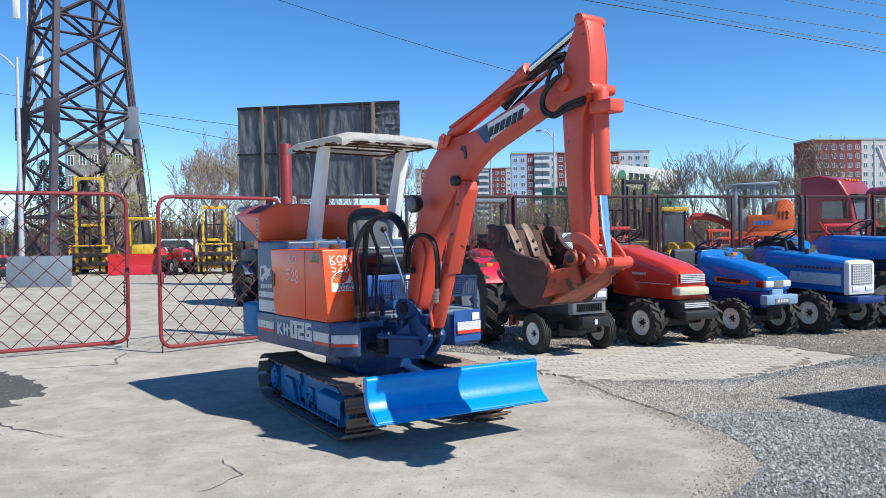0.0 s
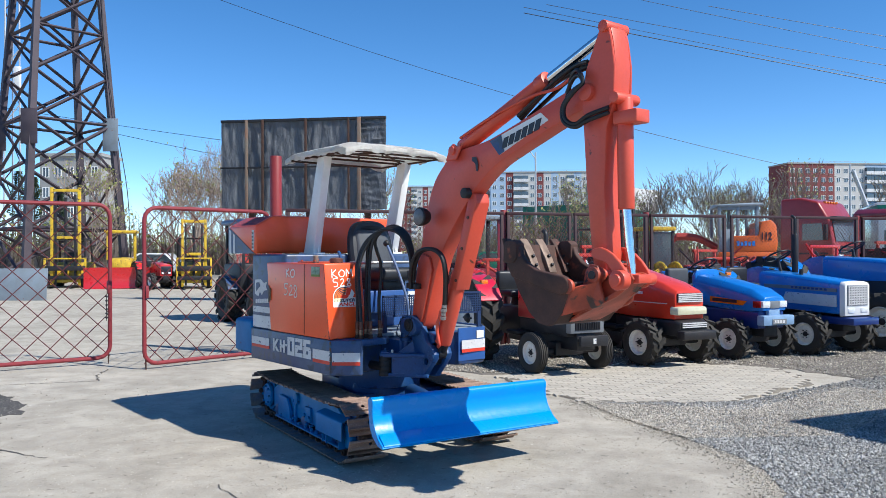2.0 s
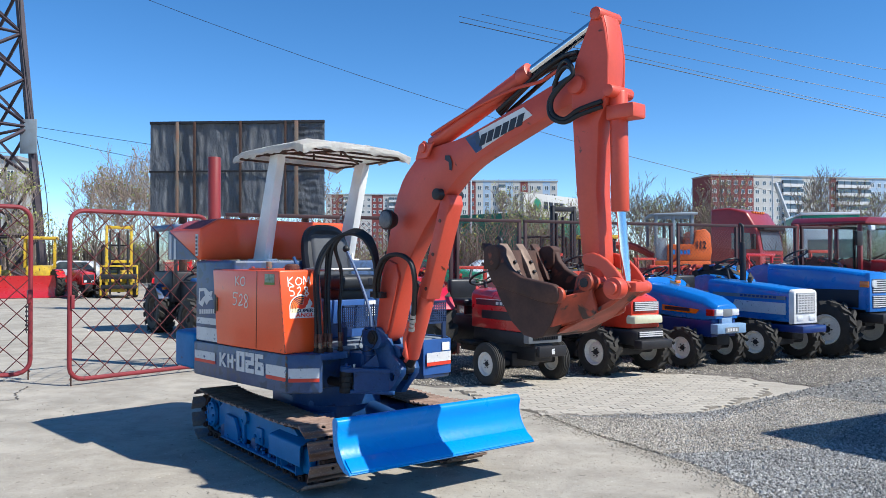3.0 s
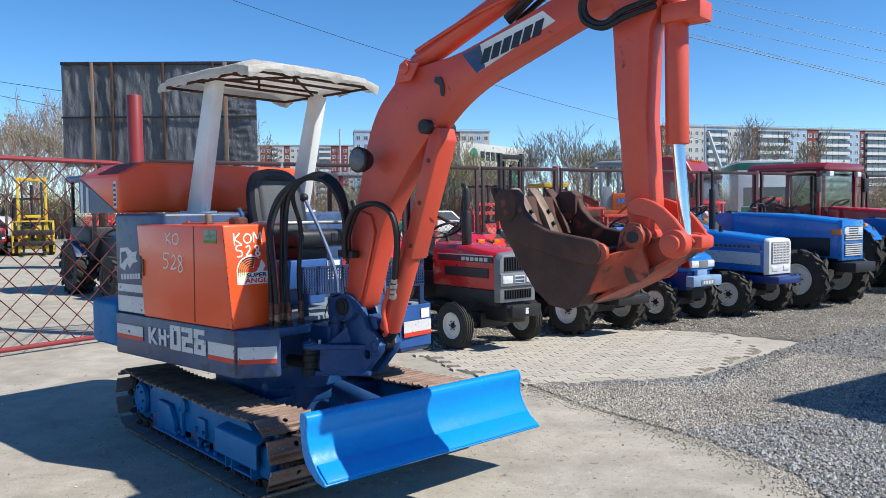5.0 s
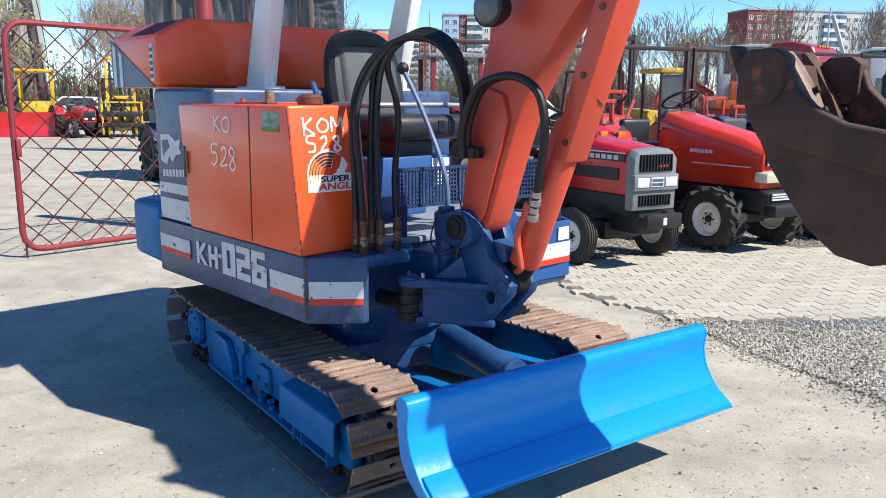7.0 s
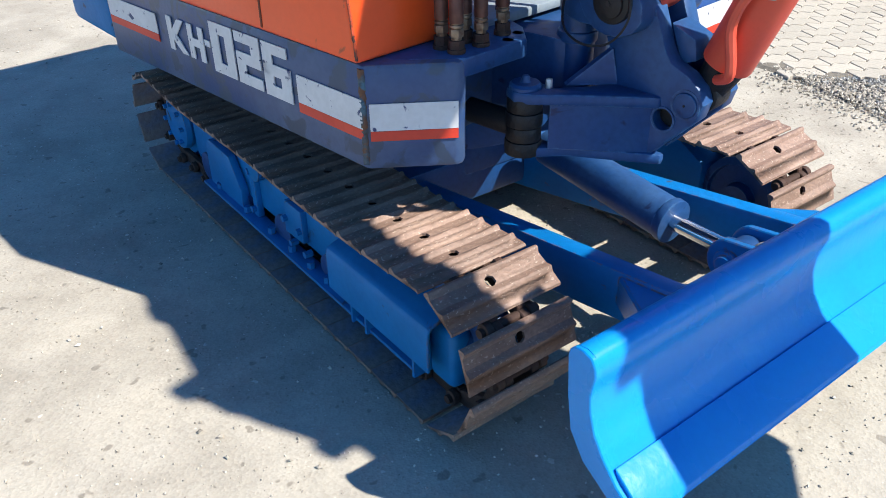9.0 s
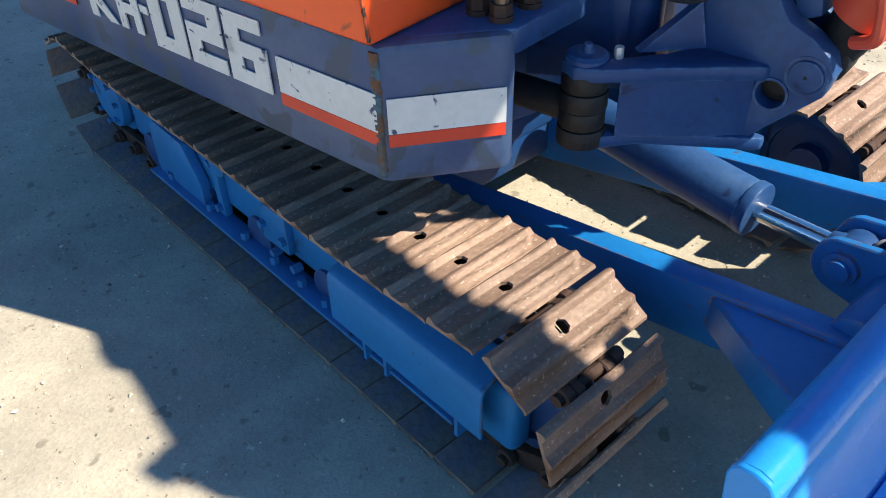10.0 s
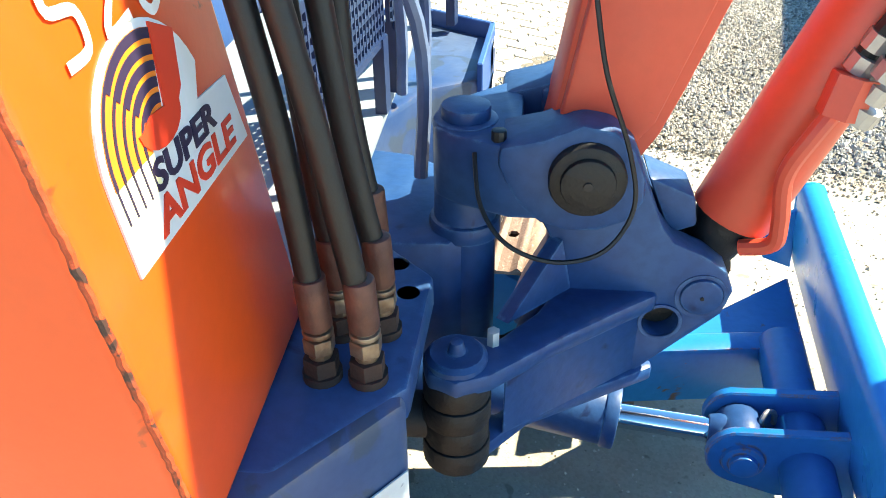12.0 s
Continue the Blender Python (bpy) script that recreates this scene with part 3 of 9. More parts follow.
def island_material(name, lo, hi, rough=0.9):
    """Each loose piece takes its own shade."""
    m = bpy.data.materials.new(name)
    m.use_nodes = True
    n, ln = m.node_tree.nodes, m.node_tree.links
    ge = n.new("ShaderNodeNewGeometry")
    r = n.new("ShaderNodeValToRGB")
    r.color_ramp.elements[0].color, r.color_ramp.elements[1].color = (*lo, 1), (*hi, 1)
    ln.new(ge.outputs["Random Per Island"], r.inputs["Fac"])
    nz = n.new("ShaderNodeTexNoise")
    nz.inputs["Scale"].default_value = 1.1
    nz.inputs["Detail"].default_value = 4.0
    tc = n.new("ShaderNodeTexCoord")
    ln.new(tc.outputs["Object"], nz.inputs["Vector"])
    mr = n.new("ShaderNodeMapRange")
    mr.inputs["From Min"].default_value, mr.inputs["From Max"].default_value = 0.3, 0.7
    mr.inputs["To Min"].default_value, mr.inputs["To Max"].default_value = 0.75, 1.15
    ln.new(nz.outputs["Fac"], mr.inputs["Value"])
    mx = n.new("ShaderNodeMix")
    mx.data_type, mx.blend_type = "RGBA", "MULTIPLY"
    mx.inputs[0].default_value = 1.0
    ln.new(r.outputs["Color"], mx.inputs[6])
    ln.new(mr.outputs["Result"], mx.inputs[7])
    ln.new(mx.outputs[2], n["Principled BSDF"].inputs["Base Color"])
    n["Principled BSDF"].inputs["Roughness"].default_value = rough
    return m


STONE_MIX = island_material("grey_gravel", (0.13, 0.129, 0.126), (0.47, 0.462, 0.435))
DUST_MIX = island_material("brown_gravel", (0.21, 0.186, 0.153), (0.60, 0.545, 0.46))
LEAF_MIX = island_material("young_leaf_mix", (0.13, 0.16, 0.035), (0.32, 0.34, 0.10), 0.7)
TWIG_MIX = island_material("twig_mix", (0.11, 0.088, 0.072), (0.29, 0.24, 0.20))


def inside_many(px, py, poly):
    hit = np.zeros(len(px), bool)
    for (xi, yi), (xj, yj) in zip(poly, poly[-1:] + poly[:-1]):
        if yi != yj:
            hit ^= ((yi > py) != (yj > py)) & (px < (xj - xi) * (py - yi) / (yj - yi) + xi)
    return hit


grng = np.random.RandomState(17)


def scatter(n, x0, x1, y0, y1, poly):
    px, py = grng.uniform(x0, x1, n), grng.uniform(y0, y1, n)
    ok = inside_many(px, py, poly)
    return np.stack([px[ok], py[ok]], 1).tolist()


GPOLY = [tuple(p) for p in GRAVEL]
stones("gravel", scatter(100000, 1.0, 5.0, 3.4, 8.9, GPOLY), STONE_MIX, "loose angular grey gravel stones", 0.0115, 11)
stones("far_gravel", scatter(60000, 2.0, 10.5, 2.0, 13.0, GPOLY), STONE_MIX, "loose angular grey gravel stones", 0.018, 14)
# stray stones past the edge
stray = []
while len(stray) < 5200:
    i = rng.randrange(0, 13)
    a, b2 = Vector(GRAVEL[i]), Vector(GRAVEL[i + 1])
    p = a.lerp(b2, rng.random()) + Vector((-abs(rng.gauss(0, 0.10)), rng.gauss(0, 0.08)))
    stray.append((p.x, p.y))
for i in range(900):
    stray.append((rng.uniform(-5, 2.2), rng.uniform(3.5, 10)))
grit = np.stack([grng.uniform(-3.0, 2.3, 16000), grng.uniform(3.6, 8.6, 16000)], 1).tolist()
stones("grit", grit, DUST_MIX, "fine grit scattered over the asphalt", 0.0042, 15, 0.0005)
stones("stray_gravel", stray, DUST_MIX, "scattered small stones on the asphalt", 0.0085, 12, 0.002)
band = []
while len(band) < 26000:
    x, y = rng.uniform(-2, 9.5), rng.uniform(8.4, 15)
    if inside((x, y), DIRT) or (inside((x, y), [(1.2, 8.85), (1.45, 8.6), (2.7, 8.55), (4.1, 9.7), (4.3, 9.5), (2.9, 8.2), (1.45, 8.1)]) and rng.random() < 0.9):
        band.append((x, y))
rim = [(1.16, 8.95), (1.5, 8.6), (2.7, 8.35), (4.2, 9.6), (4.7, 9.0), (3.1, 7.35), (1.85, 7.2), (1.45, 8.05), (1.30, 8.55)]
stones("paving_gravel", scatter(62000, 0.4, 4.8, 7.1, 10.1, rim), DUST_MIX, "pale beige gravel along the paving edge", 0.0115, 16, 0.012)
stones("brown_gravel", band, DUST_MIX, "brownish gravel and crumbs round the paving and tractors", 0.014, 13, 0.012)


# ---- gates and fence ----
def chain_mesh(bm, w, h, pitch, r, y=0.0, sag=0.0):
    """Crossing wires clipped to a frame from x 0..w and z 0..h."""
    step = pitch
    k = -int(h / step) - 2
    while k * step < w:
        for sign in (1, -1):
            x0 = k * step
            a, b = (0.0, 0.0), (0.0, 0.0)
            pts = []
            for z in (0.0, h):
                x = x0 + z if sign > 0 else x0 + (h - z)
                pts.append([x, z])
            (xa, za), (xb, zb) = pts
            if xa > xb:
                (xa, za), (xb, zb) = (xb, zb), (xa, za)
            if xb <= 0 or xa >= w:
                continue
            if xa < 0:
                za += (zb - za) * (0 - xa) / (xb - xa)
                xa = 0
            if xb > w:
                zb = za + (zb - za) * (w - xa) / (xb - xa)
                xb = w
            if abs(xb - xa) < 0.02:
                continue
            o = Vector((0, y + sign * r, 0))
            a, b = Vector((xa, 0, za)) + o, Vector((xb, 0, zb)) + o
            d = (b - a).normalized()
            u, v2 = Vector((0, 1, 0)) * r, d.cross(Vector((0, 1, 0))) * r
            ra = [bm.verts.new(a + q) for q in (u, v2, -u, -v2)]
            rb = [bm.verts.new(b + q) for q in (u, v2, -u, -v2)]
            for i in range(4):
                bm.faces.new((ra[i], ra[(i + 1) % 4], rb[(i + 1) % 4], rb[i]))
        k += 1
    return bm


def gate(name, m, w, h, label, hasp):
    t = thing(name, label, "gate", m)
    b = B()
    c = 0.16
    pts = [(c, 0, 0), (w - c, 0, 0)] + [(w - c + c * math.sin(a), 0, c - c * math.cos(a)) for a in (0.4, 0.8, 1.2)] + [(w, 0, c), (w, 0, h - c)]
    pts += [(w - c + c * math.cos(a), 0, h - c + c * math.sin(a)) for a in (0.4, 0.8, 1.2)] + [(w - c, 0, h), (c, 0, h)]
    pts += [(c - c * math.sin(a), 0, h - c + c * math.cos(a)) for a in (0.4, 0.8, 1.2)] + [(0, 0, h - c), (0, 0, c)]
    pts += [(c - c * math.cos(a), 0, c - c * math.sin(a)) for a in (0.4, 0.8, 1.2)] + [(c, 0, 0)]
    tube(b, pts, 0.027, 10, smooth=False)
    part("frame", b, GATE_RED, t, "dark red painted bent pipe frame")
    part("wire_mesh", chain_mesh(B(), w, h, 0.285, 0.006), WIRE, t, "rusty red diamond wire mesh", smooth=0)
    hb = B()
    box(hb, hasp - 0.02, hasp + 0.02, -0.05, 0.02, h * 0.42, h * 0.50, 0.006)
    part("latch", hb, GATE_RED, t)
    pb = B()
    rod(pb, (hasp, 0.0, -0.10), (hasp, 0.0, 0.5), 0.009)
    part("drop_bolt", pb, RUST, t)
    if hasp > 1:
        cb = B()
        for i in range(12):
            lathe(cb, [(0.013, -0.003), (0.017, 0), (0.013, 0.003), (0.009, 0)], 8, Matrix.Translation((hasp - 0.03, -0.04, h * 0.40 - 0.028 * i)) @ pose(0, 0, 0, 0, 0, 90 * (i % 2)))
        part("chain", cb, DARKMETAL, t, "hanging rusty chain")
    return t


def heading(x0, y0, x1, y1, z=0.0):
    return pose(x0, y0, z, 0, 0, math.degrees(math.atan2(y1 - y0, x1 - x0)))


gate("yard_gate", heading(-7.02, 9.55, -4.68, 11.26, 0.08), 2.88, 2.04, "dark red pipe gate with rusty diamond mesh, standing ajar", 2.86)
gate("yard_gate", heading(-3.98, 10.69, -2.74, 12.02, 0.07), 1.82, 1.98, "dark red pipe gate with diamond mesh, swung open", 0.02)
pb = B()
rod(pb, (0, 0, 0), (0, 0, 2.86), 0.085, n=24, w=0.01)
solo("gate_post", pb, PIPE, "thick dark red steel pipe gate post on the asphalt", "gate post", pose(-2.68, 12.12, 0))

FX, FY = 0.929, 0.370
FENCE0 = Vector((-2.68, 12.14, 0))


YARD_FENCE = thing("yard_fence", "dark red steel yard fence with diamond wire mesh panels", "fence")


def fence_panel(k, s0, s1, double=False):
    p = FENCE0 + Vector((FX, FY, 0)) * s0
    w = s1 - s0
    f = B()
    box(f, 0, w, -0.02, 0.02, 2.06, 2.11, 0.004)
    t = part("top_rail", f, FENCE_RED, YARD_FENCE, m=pose(p.x, p.y, 0, 0, 0, math.degrees(math.atan2(FY, FX))))
    f = B()
    box(f, 0, w, -0.02, 0.02, 0.14, 0.18, 0.004)
    part("bottom_rail", f, FENCE_RED, t)
    for x in (0.03, w - 0.03):
        f = B()
        box(f, x - 0.025, x + 0.025, -0.022, 0.022, 0.0, 2.06, 0.004)
        part("post", f, FENCE_RED, t)
    part("wire_mesh", chain_mesh(B(), w, 1.86, 0.075, 0.0022), WIRE, t, "rusty diamond wire mesh", pose(0, 0, 0.18), smooth=0)
    return t


for k, (s0, s1) in enumerate([(0.14, 1.75), (1.79, 3.55), (3.60, 4.75), (4.80, 6.2), (6.25, 7.8), (7.9, 9.3), (9.34, 10.8), (10.9, 12.4), (12.45, 14.0), (14.1, 15.6), (15.7, 17.2), (17.3, 18.8)]):
    fence_panel(k, s0, s1)
for s in (3.58, 6.22, 10.85, 15.65):
    p = FENCE0 + Vector((FX, FY, 0)) * s + Vector((-FY, FX, 0)) * 0.07
    f = B()
    rod(f, (0, 0, 0), (0, 0, 2.14), 0.05, n=16, w=0.006)
    part("round_post", f, PIPE, YARD_FENCE, m=pose(p.x, p.y, 0))


# ---- the mini excavator ----
DIG = thing("mini_excavator", "orange and blue mini excavator with white canopy on steel tracks", "excavator", pose(-0.571, 7.452, 0, 0, 0, -55.7))
UP = pose(0, 0, 0, 0, 0, 7.5)  # the upper works are slewed on the tracks
YB = -0.11  # middle of the boom


def low(name, bm, mat, label="", parent=None, smooth=30):
    return part(name, bm, mat, parent or DIG, label, smooth=smooth)


def up(name, bm, mat, label="", parent=None, smooth=30):
    bm.transform(UP)
    return part(name, bm, mat, parent or DIG, label, smooth=smooth)


# tracks
XR, XF, ZC, RT = -0.95, 0.790, 0.216, 0.190
PIN = 0.028  # the chain's pins lie this far inside the shoes


def shoe_mesh():
    """A steel shoe: a bar at its leading edge, an oval hole, a second bar, and a flat lip towards the next shoe."""
    b = B()
    h, W = 0.0575, 0.32
    prism(b, [(-h, 0.0), (-0.036, 0.0), (-0.036, 0.008), (-0.040, 0.011), (-0.044, 0.0165), (-0.049, 0.0185), (-0.054, 0.0165), (-0.0575, 0.010), (-h - 0.002, 0.004)], -W / 2, W / 2, "y")
    for y0, y1 in ((-W / 2, -0.0135), (0.0135, W / 2)):
        box(b, -0.036, -0.008, y0, y1, 0.0, 0.008)
    for sx in (-1, 1):
        for sy in (-1, 1):
            cx, cy = -0.022 + sx * 0.0138, sy * 0.0134
            prism(b, [(cx, cy), (cx - sx * 0.007, cy), (cx, cy - sy * 0.010)], 0.0003, 0.0077, "z")
    prism(b, [(-0.008, 0.0), (0.022, 0.0), (0.022, 0.008), (0.017, 0.011), (0.0135, 0.0155), (0.009, 0.0175), (0.004, 0.0155), (-0.001, 0.011), (-0.008, 0.008)], -W / 2, W / 2, "y")
    prism(b, [(0.022, 0.0), (h - 0.008, -0.001), (h - 0.003, -0.004), (h - 0.001, 0.0), (h - 0.005, 0.006), (0.022, 0.008)], -W / 2, W / 2, "y")
    bmesh.ops.remove_doubles(b, verts=b.verts[:], dist=0.0005)
    # worn, uneven bar tops
    wr = random.Random(77)
    bmesh.ops.subdivide_edges(b, edges=[e for e in b.edges if e.calc_length() > 0.25], cuts=9)
    for v in b.verts:
        if v.co.z > 0.014 and abs(v.co.y) < W / 2 - 0.01:
            v.co.z -= wr.uniform(0, 0.0022)
            v.co.x += wr.uniform(-0.001, 0.001)
    me = mesh_of("track_shoe", b, TRACK, 45)
    me.materials.append(SHOE_INSIDE)
    for f in me.polygons:
        if f.normal.z < -0.5:
            f.material_index = 1
    return me


def link_mesh():
    b = B()
    for y in (-0.04, 0.04):
        prism(b, [(-0.066, -0.046), (0.062, -0.046), (0.068, -0.028), (0.060, -0.008), (0.035, 0.0), (-0.035, 0.0), (-0.060, -0.004), (-0.072, -0.022)], y - 0.012, y + 0.012, "y", 0.003, 1)
    for y in (-0.064, 0.064):
        rod(b, (-0.057, y - 0.010, -0.024), (-0.057, y + 0.010, -0.024), 0.021, n=14, w=0.003)
    rod(b, (-0.057, -0.085, -0.024), (-0.057, 0.085, -0.024), 0.012, n=10)
    return mesh_of("chain_link", b, RUST, 30)


SHOE, LINK = shoe_mesh(), link_mesh()


def track_line(s, total):
    """Place and turn along the closed track line, from the top rear, going forward."""
    top, rp = XF - XR, RT - PIN
    arc = math.pi * rp
    s = s % total
    if s < top:
        sag = -0.022 * math.sin(math.pi * s / top) - 0.008 * math.sin(3 * math.pi * s / top)
        return XR + s, ZC + RT + sag, 0.0
    s -= top
    if s < arc:
        a = s / rp
        return XF + RT * math.sin(a), ZC + RT * math.cos(a), a
    s -= arc
    if s < top:
        return XF - s, ZC - RT, math.pi
    s -= top
    a = math.pi + s / rp
    return XR + RT * math.sin(a), ZC + RT * math.cos(a), a


TOTAL = 2 * (XF - XR) + 2 * math.pi * (RT - PIN)
N_SHOES = 38
for yc in (-0.56, 0.56):
    sgn = 1 if yc > 0 else -1
    fb = B()
    # side beam of the track frame, with lugs and a bolted cover
    prism(fb, [(-0.80, 0.13), (0.60, 0.13), (0.66, 0.18), (0.66, 0.29), (0.56, 0.345), (-0.70, 0.345), (-0.80, 0.29)], yc - 0.06, yc + 0.06, "y", 0.012)
    frame_ob = low("track_frame", fb, BLUE2, "bright blue painted steel track frame")
    # rear side plate with a cut corner
    pbm = B()
    ya, yb = sorted((yc + sgn * 0.062, yc + sgn * 0.092))
    prism(pbm, [(-0.60, 0.09), (-0.60, 0.25), (-0.565, 0.275), (-0.40, 0.268), (-0.33, 0.17), (-0.33, 0.09)], ya, yb, "y", 0.005)
    low("side_plate", pbm, BLUE2, parent=frame_ob)
    yo = yc + sgn * 0.068
    pbm = B()
    box(pbm, -0.27, -0.235, yo - 0.012, yo + 0.012, 0.10, 0.30, 0.005)
    low("joint_strap", pbm, BLUE2, parent=frame_ob)
    pbm = B()
    prism(pbm, [(-0.035, 0.145), (-0.022, 0.262), (0.085, 0.262), (0.085, 0.150)], yo - 0.012, yo + 0.014, "y", 0.004)
    low("cover_plate", pbm, BLUE2, parent=frame_ob)
    for bx, bz in ((-0.252, 0.13), (-0.252, 0.27), (-0.018, 0.20), (0.07, 0.19), (0.02, 0.13), (0.11, 0.13)):
        bb = B()
        rod(bb, (bx, yo, bz), (bx, yo + sgn * 0.026, bz), 0.012, n=6)
        low("bolt", bb, BLUE2, parent=frame_ob)
    gb = B()
    # folded guard channel over the front rollers, open at its end and below
    ya, yb = yc + sgn * 0.045, yc + sgn * 0.136
    prism(gb, [(ya, 0.312), (yb - sgn * 0.020, 0.292), (yb - sgn * 0.005, 0.284), (yb, 0.268), (yb, 0.155), (yb - sgn * 0.008, 0.155), (yb - sgn * 0.008, 0.264), (yb - sgn * 0.012, 0.276), (yb - sgn * 0.022, 0.282), (ya, 0.302)], 0.335, 0.80, "x", 0.002, 1)
    prism(gb, [(ya, 0.30), (yb - sgn * 0.008, 0.28), (yb - sgn * 0.008, 0.16), (ya, 0.16)], 0.337, 0.345, "x")
    low("guard_channel", gb, BLUE2, "bright blue folded guard channel", parent=frame_ob)
    for gx in (0.43, 0.50, 0.72):
        rb = B()
        y0, y1 = sorted((yc + sgn * 0.05, yb - sgn * 0.012))
        box(rb, gx - 0.005, gx + 0.005, y0, y1, 0.085, 0.26, 0.0)
        low("rib", rb, BLUE2, parent=frame_ob)
    rb = B()
    y0, y1 = sorted((yc + sgn * 0.03, yc + sgn * 0.09))
    box(rb, 0.74, 0.84, y0, y1, 0.10, 0.27, 0.02, 3)
    low("idler_block", rb, BLUE2, parent=frame_ob)
    fl = B()
    y0, y1 = sorted((yc + sgn * 0.055, yc + sgn * 0.115))
    box(fl, -0.62, 0.70, y0, y1, 0.088, 0.100, 0.003)
    for gx in (-0.52, -0.30, -0.12, 0.02, 0.14, 0.24):
        rod(fl, (gx, yc + sgn * 0.09, 0.082), (gx, yc + sgn * 0.09, 0.122), 0.013, n=6)
    low("flange", fl, BLUE2, parent=frame_ob)
    # wheels
    for name, wx, r in (("idler_wheel", XF, RT - 0.052), ("sprocket", XR, RT - 0.052)):
        wb = B()
        lathe(wb, [(0.03, -0.06), (0.05, -0.06), (0.055, -0.03), (r * 0.8, -0.025), (r * 0.82, -0.04), (r, -0.035), (r, 0.035), (r * 0.82, 0.04), (r * 0.8, 0.025), (0.055, 0.03), (0.05, 0.06), (0.03, 0.06)], 28,
              Matrix.Translation((wx, yc, ZC)))
        if name == "sprocket":
            for k in range(16):
                a = 2 * math.pi * k / 16
                box(wb, -0.012, 0.012, -0.02, 0.02, r - 0.01, r + 0.028, 0.004, 1, Matrix.Translation((wx, yc, ZC)) @ Matrix.Rotation(a, 4, "Y"))
        low(name, wb, BLUE2 if name == "sprocket" else NAVY_DEEP)
    db = B()
    lathe(db, [(0.095, -0.02), (0.105, 0.0), (0.10, 0.02), (0.07, 0.03), (0.03, 0.03)], 24, Matrix.Translation((XR + 0.03, yc + sgn * 0.06, ZC)) @ (I4 if sgn > 0 else Matrix.Rotation(math.pi, 4, "Z")))
    motor = low("drive_motor", db, BLUE2, "blue drive hub with bolts")
    for k in range(8):
        a = 2 * math.pi * k / 8
        px, pz = XR + 0.03 + 0.078 * math.cos(a), ZC + 0.078 * math.sin(a)
        bb = B()
        rod(bb, (px, yc + sgn * 0.06, pz), (px, yc + sgn * 0.10, pz), 0.010, n=6)
        low("bolt", bb, BLUE2, parent=motor)
    for rx in (-0.68, -0.38, -0.08, 0.22, 0.50):
        rb = B()
        lathe(rb, [(0.03, -0.075), (0.055, -0.07), (0.055, -0.045), (0.042, -0.04), (0.042, 0.04), (0.055, 0.045), (0.055, 0.07), (0.03, 0.075)], 18, Matrix.Translation((rx, yc, 0.118)))
        low("track_roller", rb, NAVY_DEEP)
    rb = B()
    lathe(rb, [(0.02, -0.09), (0.045, -0.085), (0.045, -0.05), (0.034, -0.045), (0.034, 0.045), (0.045, 0.05), (0.045, 0.085), (0.02, 0.09)], 18, Matrix.Translation((-0.22, yc, ZC + RT - 0.115)))
    low("top_roller", rb, BLUE2)
    base = DIG
    for k in range(N_SHOES):
        x, z, a = track_line(TOTAL * (k + 0.35) / N_SHOES, TOTAL)
        x2, z2, _ = track_line(TOTAL * (k + 0.36) / N_SHOES, TOTAL)
        if a == 0.0:
            a = -math.atan2(z2 - z, x2 - x)
        jit = 0.02 * math.sin(12.9 * k + yc * 7)
        m = Matrix.Translation((x, yc, z)) @ Matrix.Rotation(a + jit, 4, "Y")
        part("track_shoe", SHOE, None, DIG, m=m)
        part("chain_link", LINK, None, DIG, m=m)

# middle frame between the tracks and the blade
cb = B()
box(cb, -0.55, 0.26, -0.46, 0.46, 0.20, 0.36, 0.02)
prism(cb, [(-0.50, -0.3), (0.16, -0.3), (0.27, -0.14), (0.27, 0.14), (0.16, 0.3), (-0.50, 0.3)], 0.30, 0.44, "z", 0.015)
low("middle_frame", cb, NAVY_DEEP, "deep blue steel middle frame")
sb = B()
rod(sb, (0, 0, 0.40), (0, 0, 0.58), 0.33, n=40, w=0.01)
low("slew_ring", sb, NAVY_DEEP)
for ya in (-0.30, 0.30):
    ab = B()
    prism(ab, [(0.20, 0.24), (1.16, 0.26), (1.24, 0.24), (1.24, 0.398), (1.12, 0.402), (0.20, 0.39)], ya - 0.030, ya + 0.030, "y", 0.010)
    o = 1 if ya > 0 else -1
    prism(ab, [(0.94, ya - 0.01 * o), (0.96, ya + 0.034 * o), (1.25, ya + 0.25 * o), (1.25, ya)], 0.305, 0.388, "z", 0.006, 1)
    for v in ab.verts:  # the arms stand a little askew to the tracks
        v.co.y += 0.18 * (v.co.x - 0.7) + 0.055 if ya < 0 else 0.25 * (v.co.x - 0.77) - 0.045
        v.co.z -= 0.060
    low("push_arm", ab, ARM_SHADE_BLUE, "bright blue blade push arm")
kb = B()
# rounded top roll, hollow curved face, upright back
prof = [(1.240, 0.508), (1.243, 0.524), (1.254, 0.535), (1.274, 0.539), (1.291, 0.533), (1.301, 0.517), (1.304, 0.498), (1.299, 0.473), (1.297, 0.45), (1.302, 0.415), (1.316, 0.375), (1.342, 0.335), (1.378, 0.295), (1.434, 0.258), (1.444, 0.246), (1.436, 0.238), (1.37, 0.246), (1.295, 0.292), (1.262, 0.345), (1.248, 0.42)]
prism(kb, prof, -0.692, 0.692, "y")
blade = low("blade", kb, BLUE, "glossy bright blue curved dozer blade", smooth=40)
for ys in (-0.697, 0.697):
    eb = B()
    prism(eb, [(x + 0.002 * (1 if x > 1.28 else -1), z) for x, z in prof], ys - 0.006, ys + 0.006, "y", 0.0025, 1)
    low("end_plate", eb, BLUE, parent=blade)
tb = B()
rod(tb, (1.198, -0.16, 0.330), (1.198, 0.36, 0.330), 0.046, n=24, w=0.004)
low("torque_tube", tb, ARM_SHADE_BLUE, "round blue tube behind the blade", parent=blade)
eb = B()
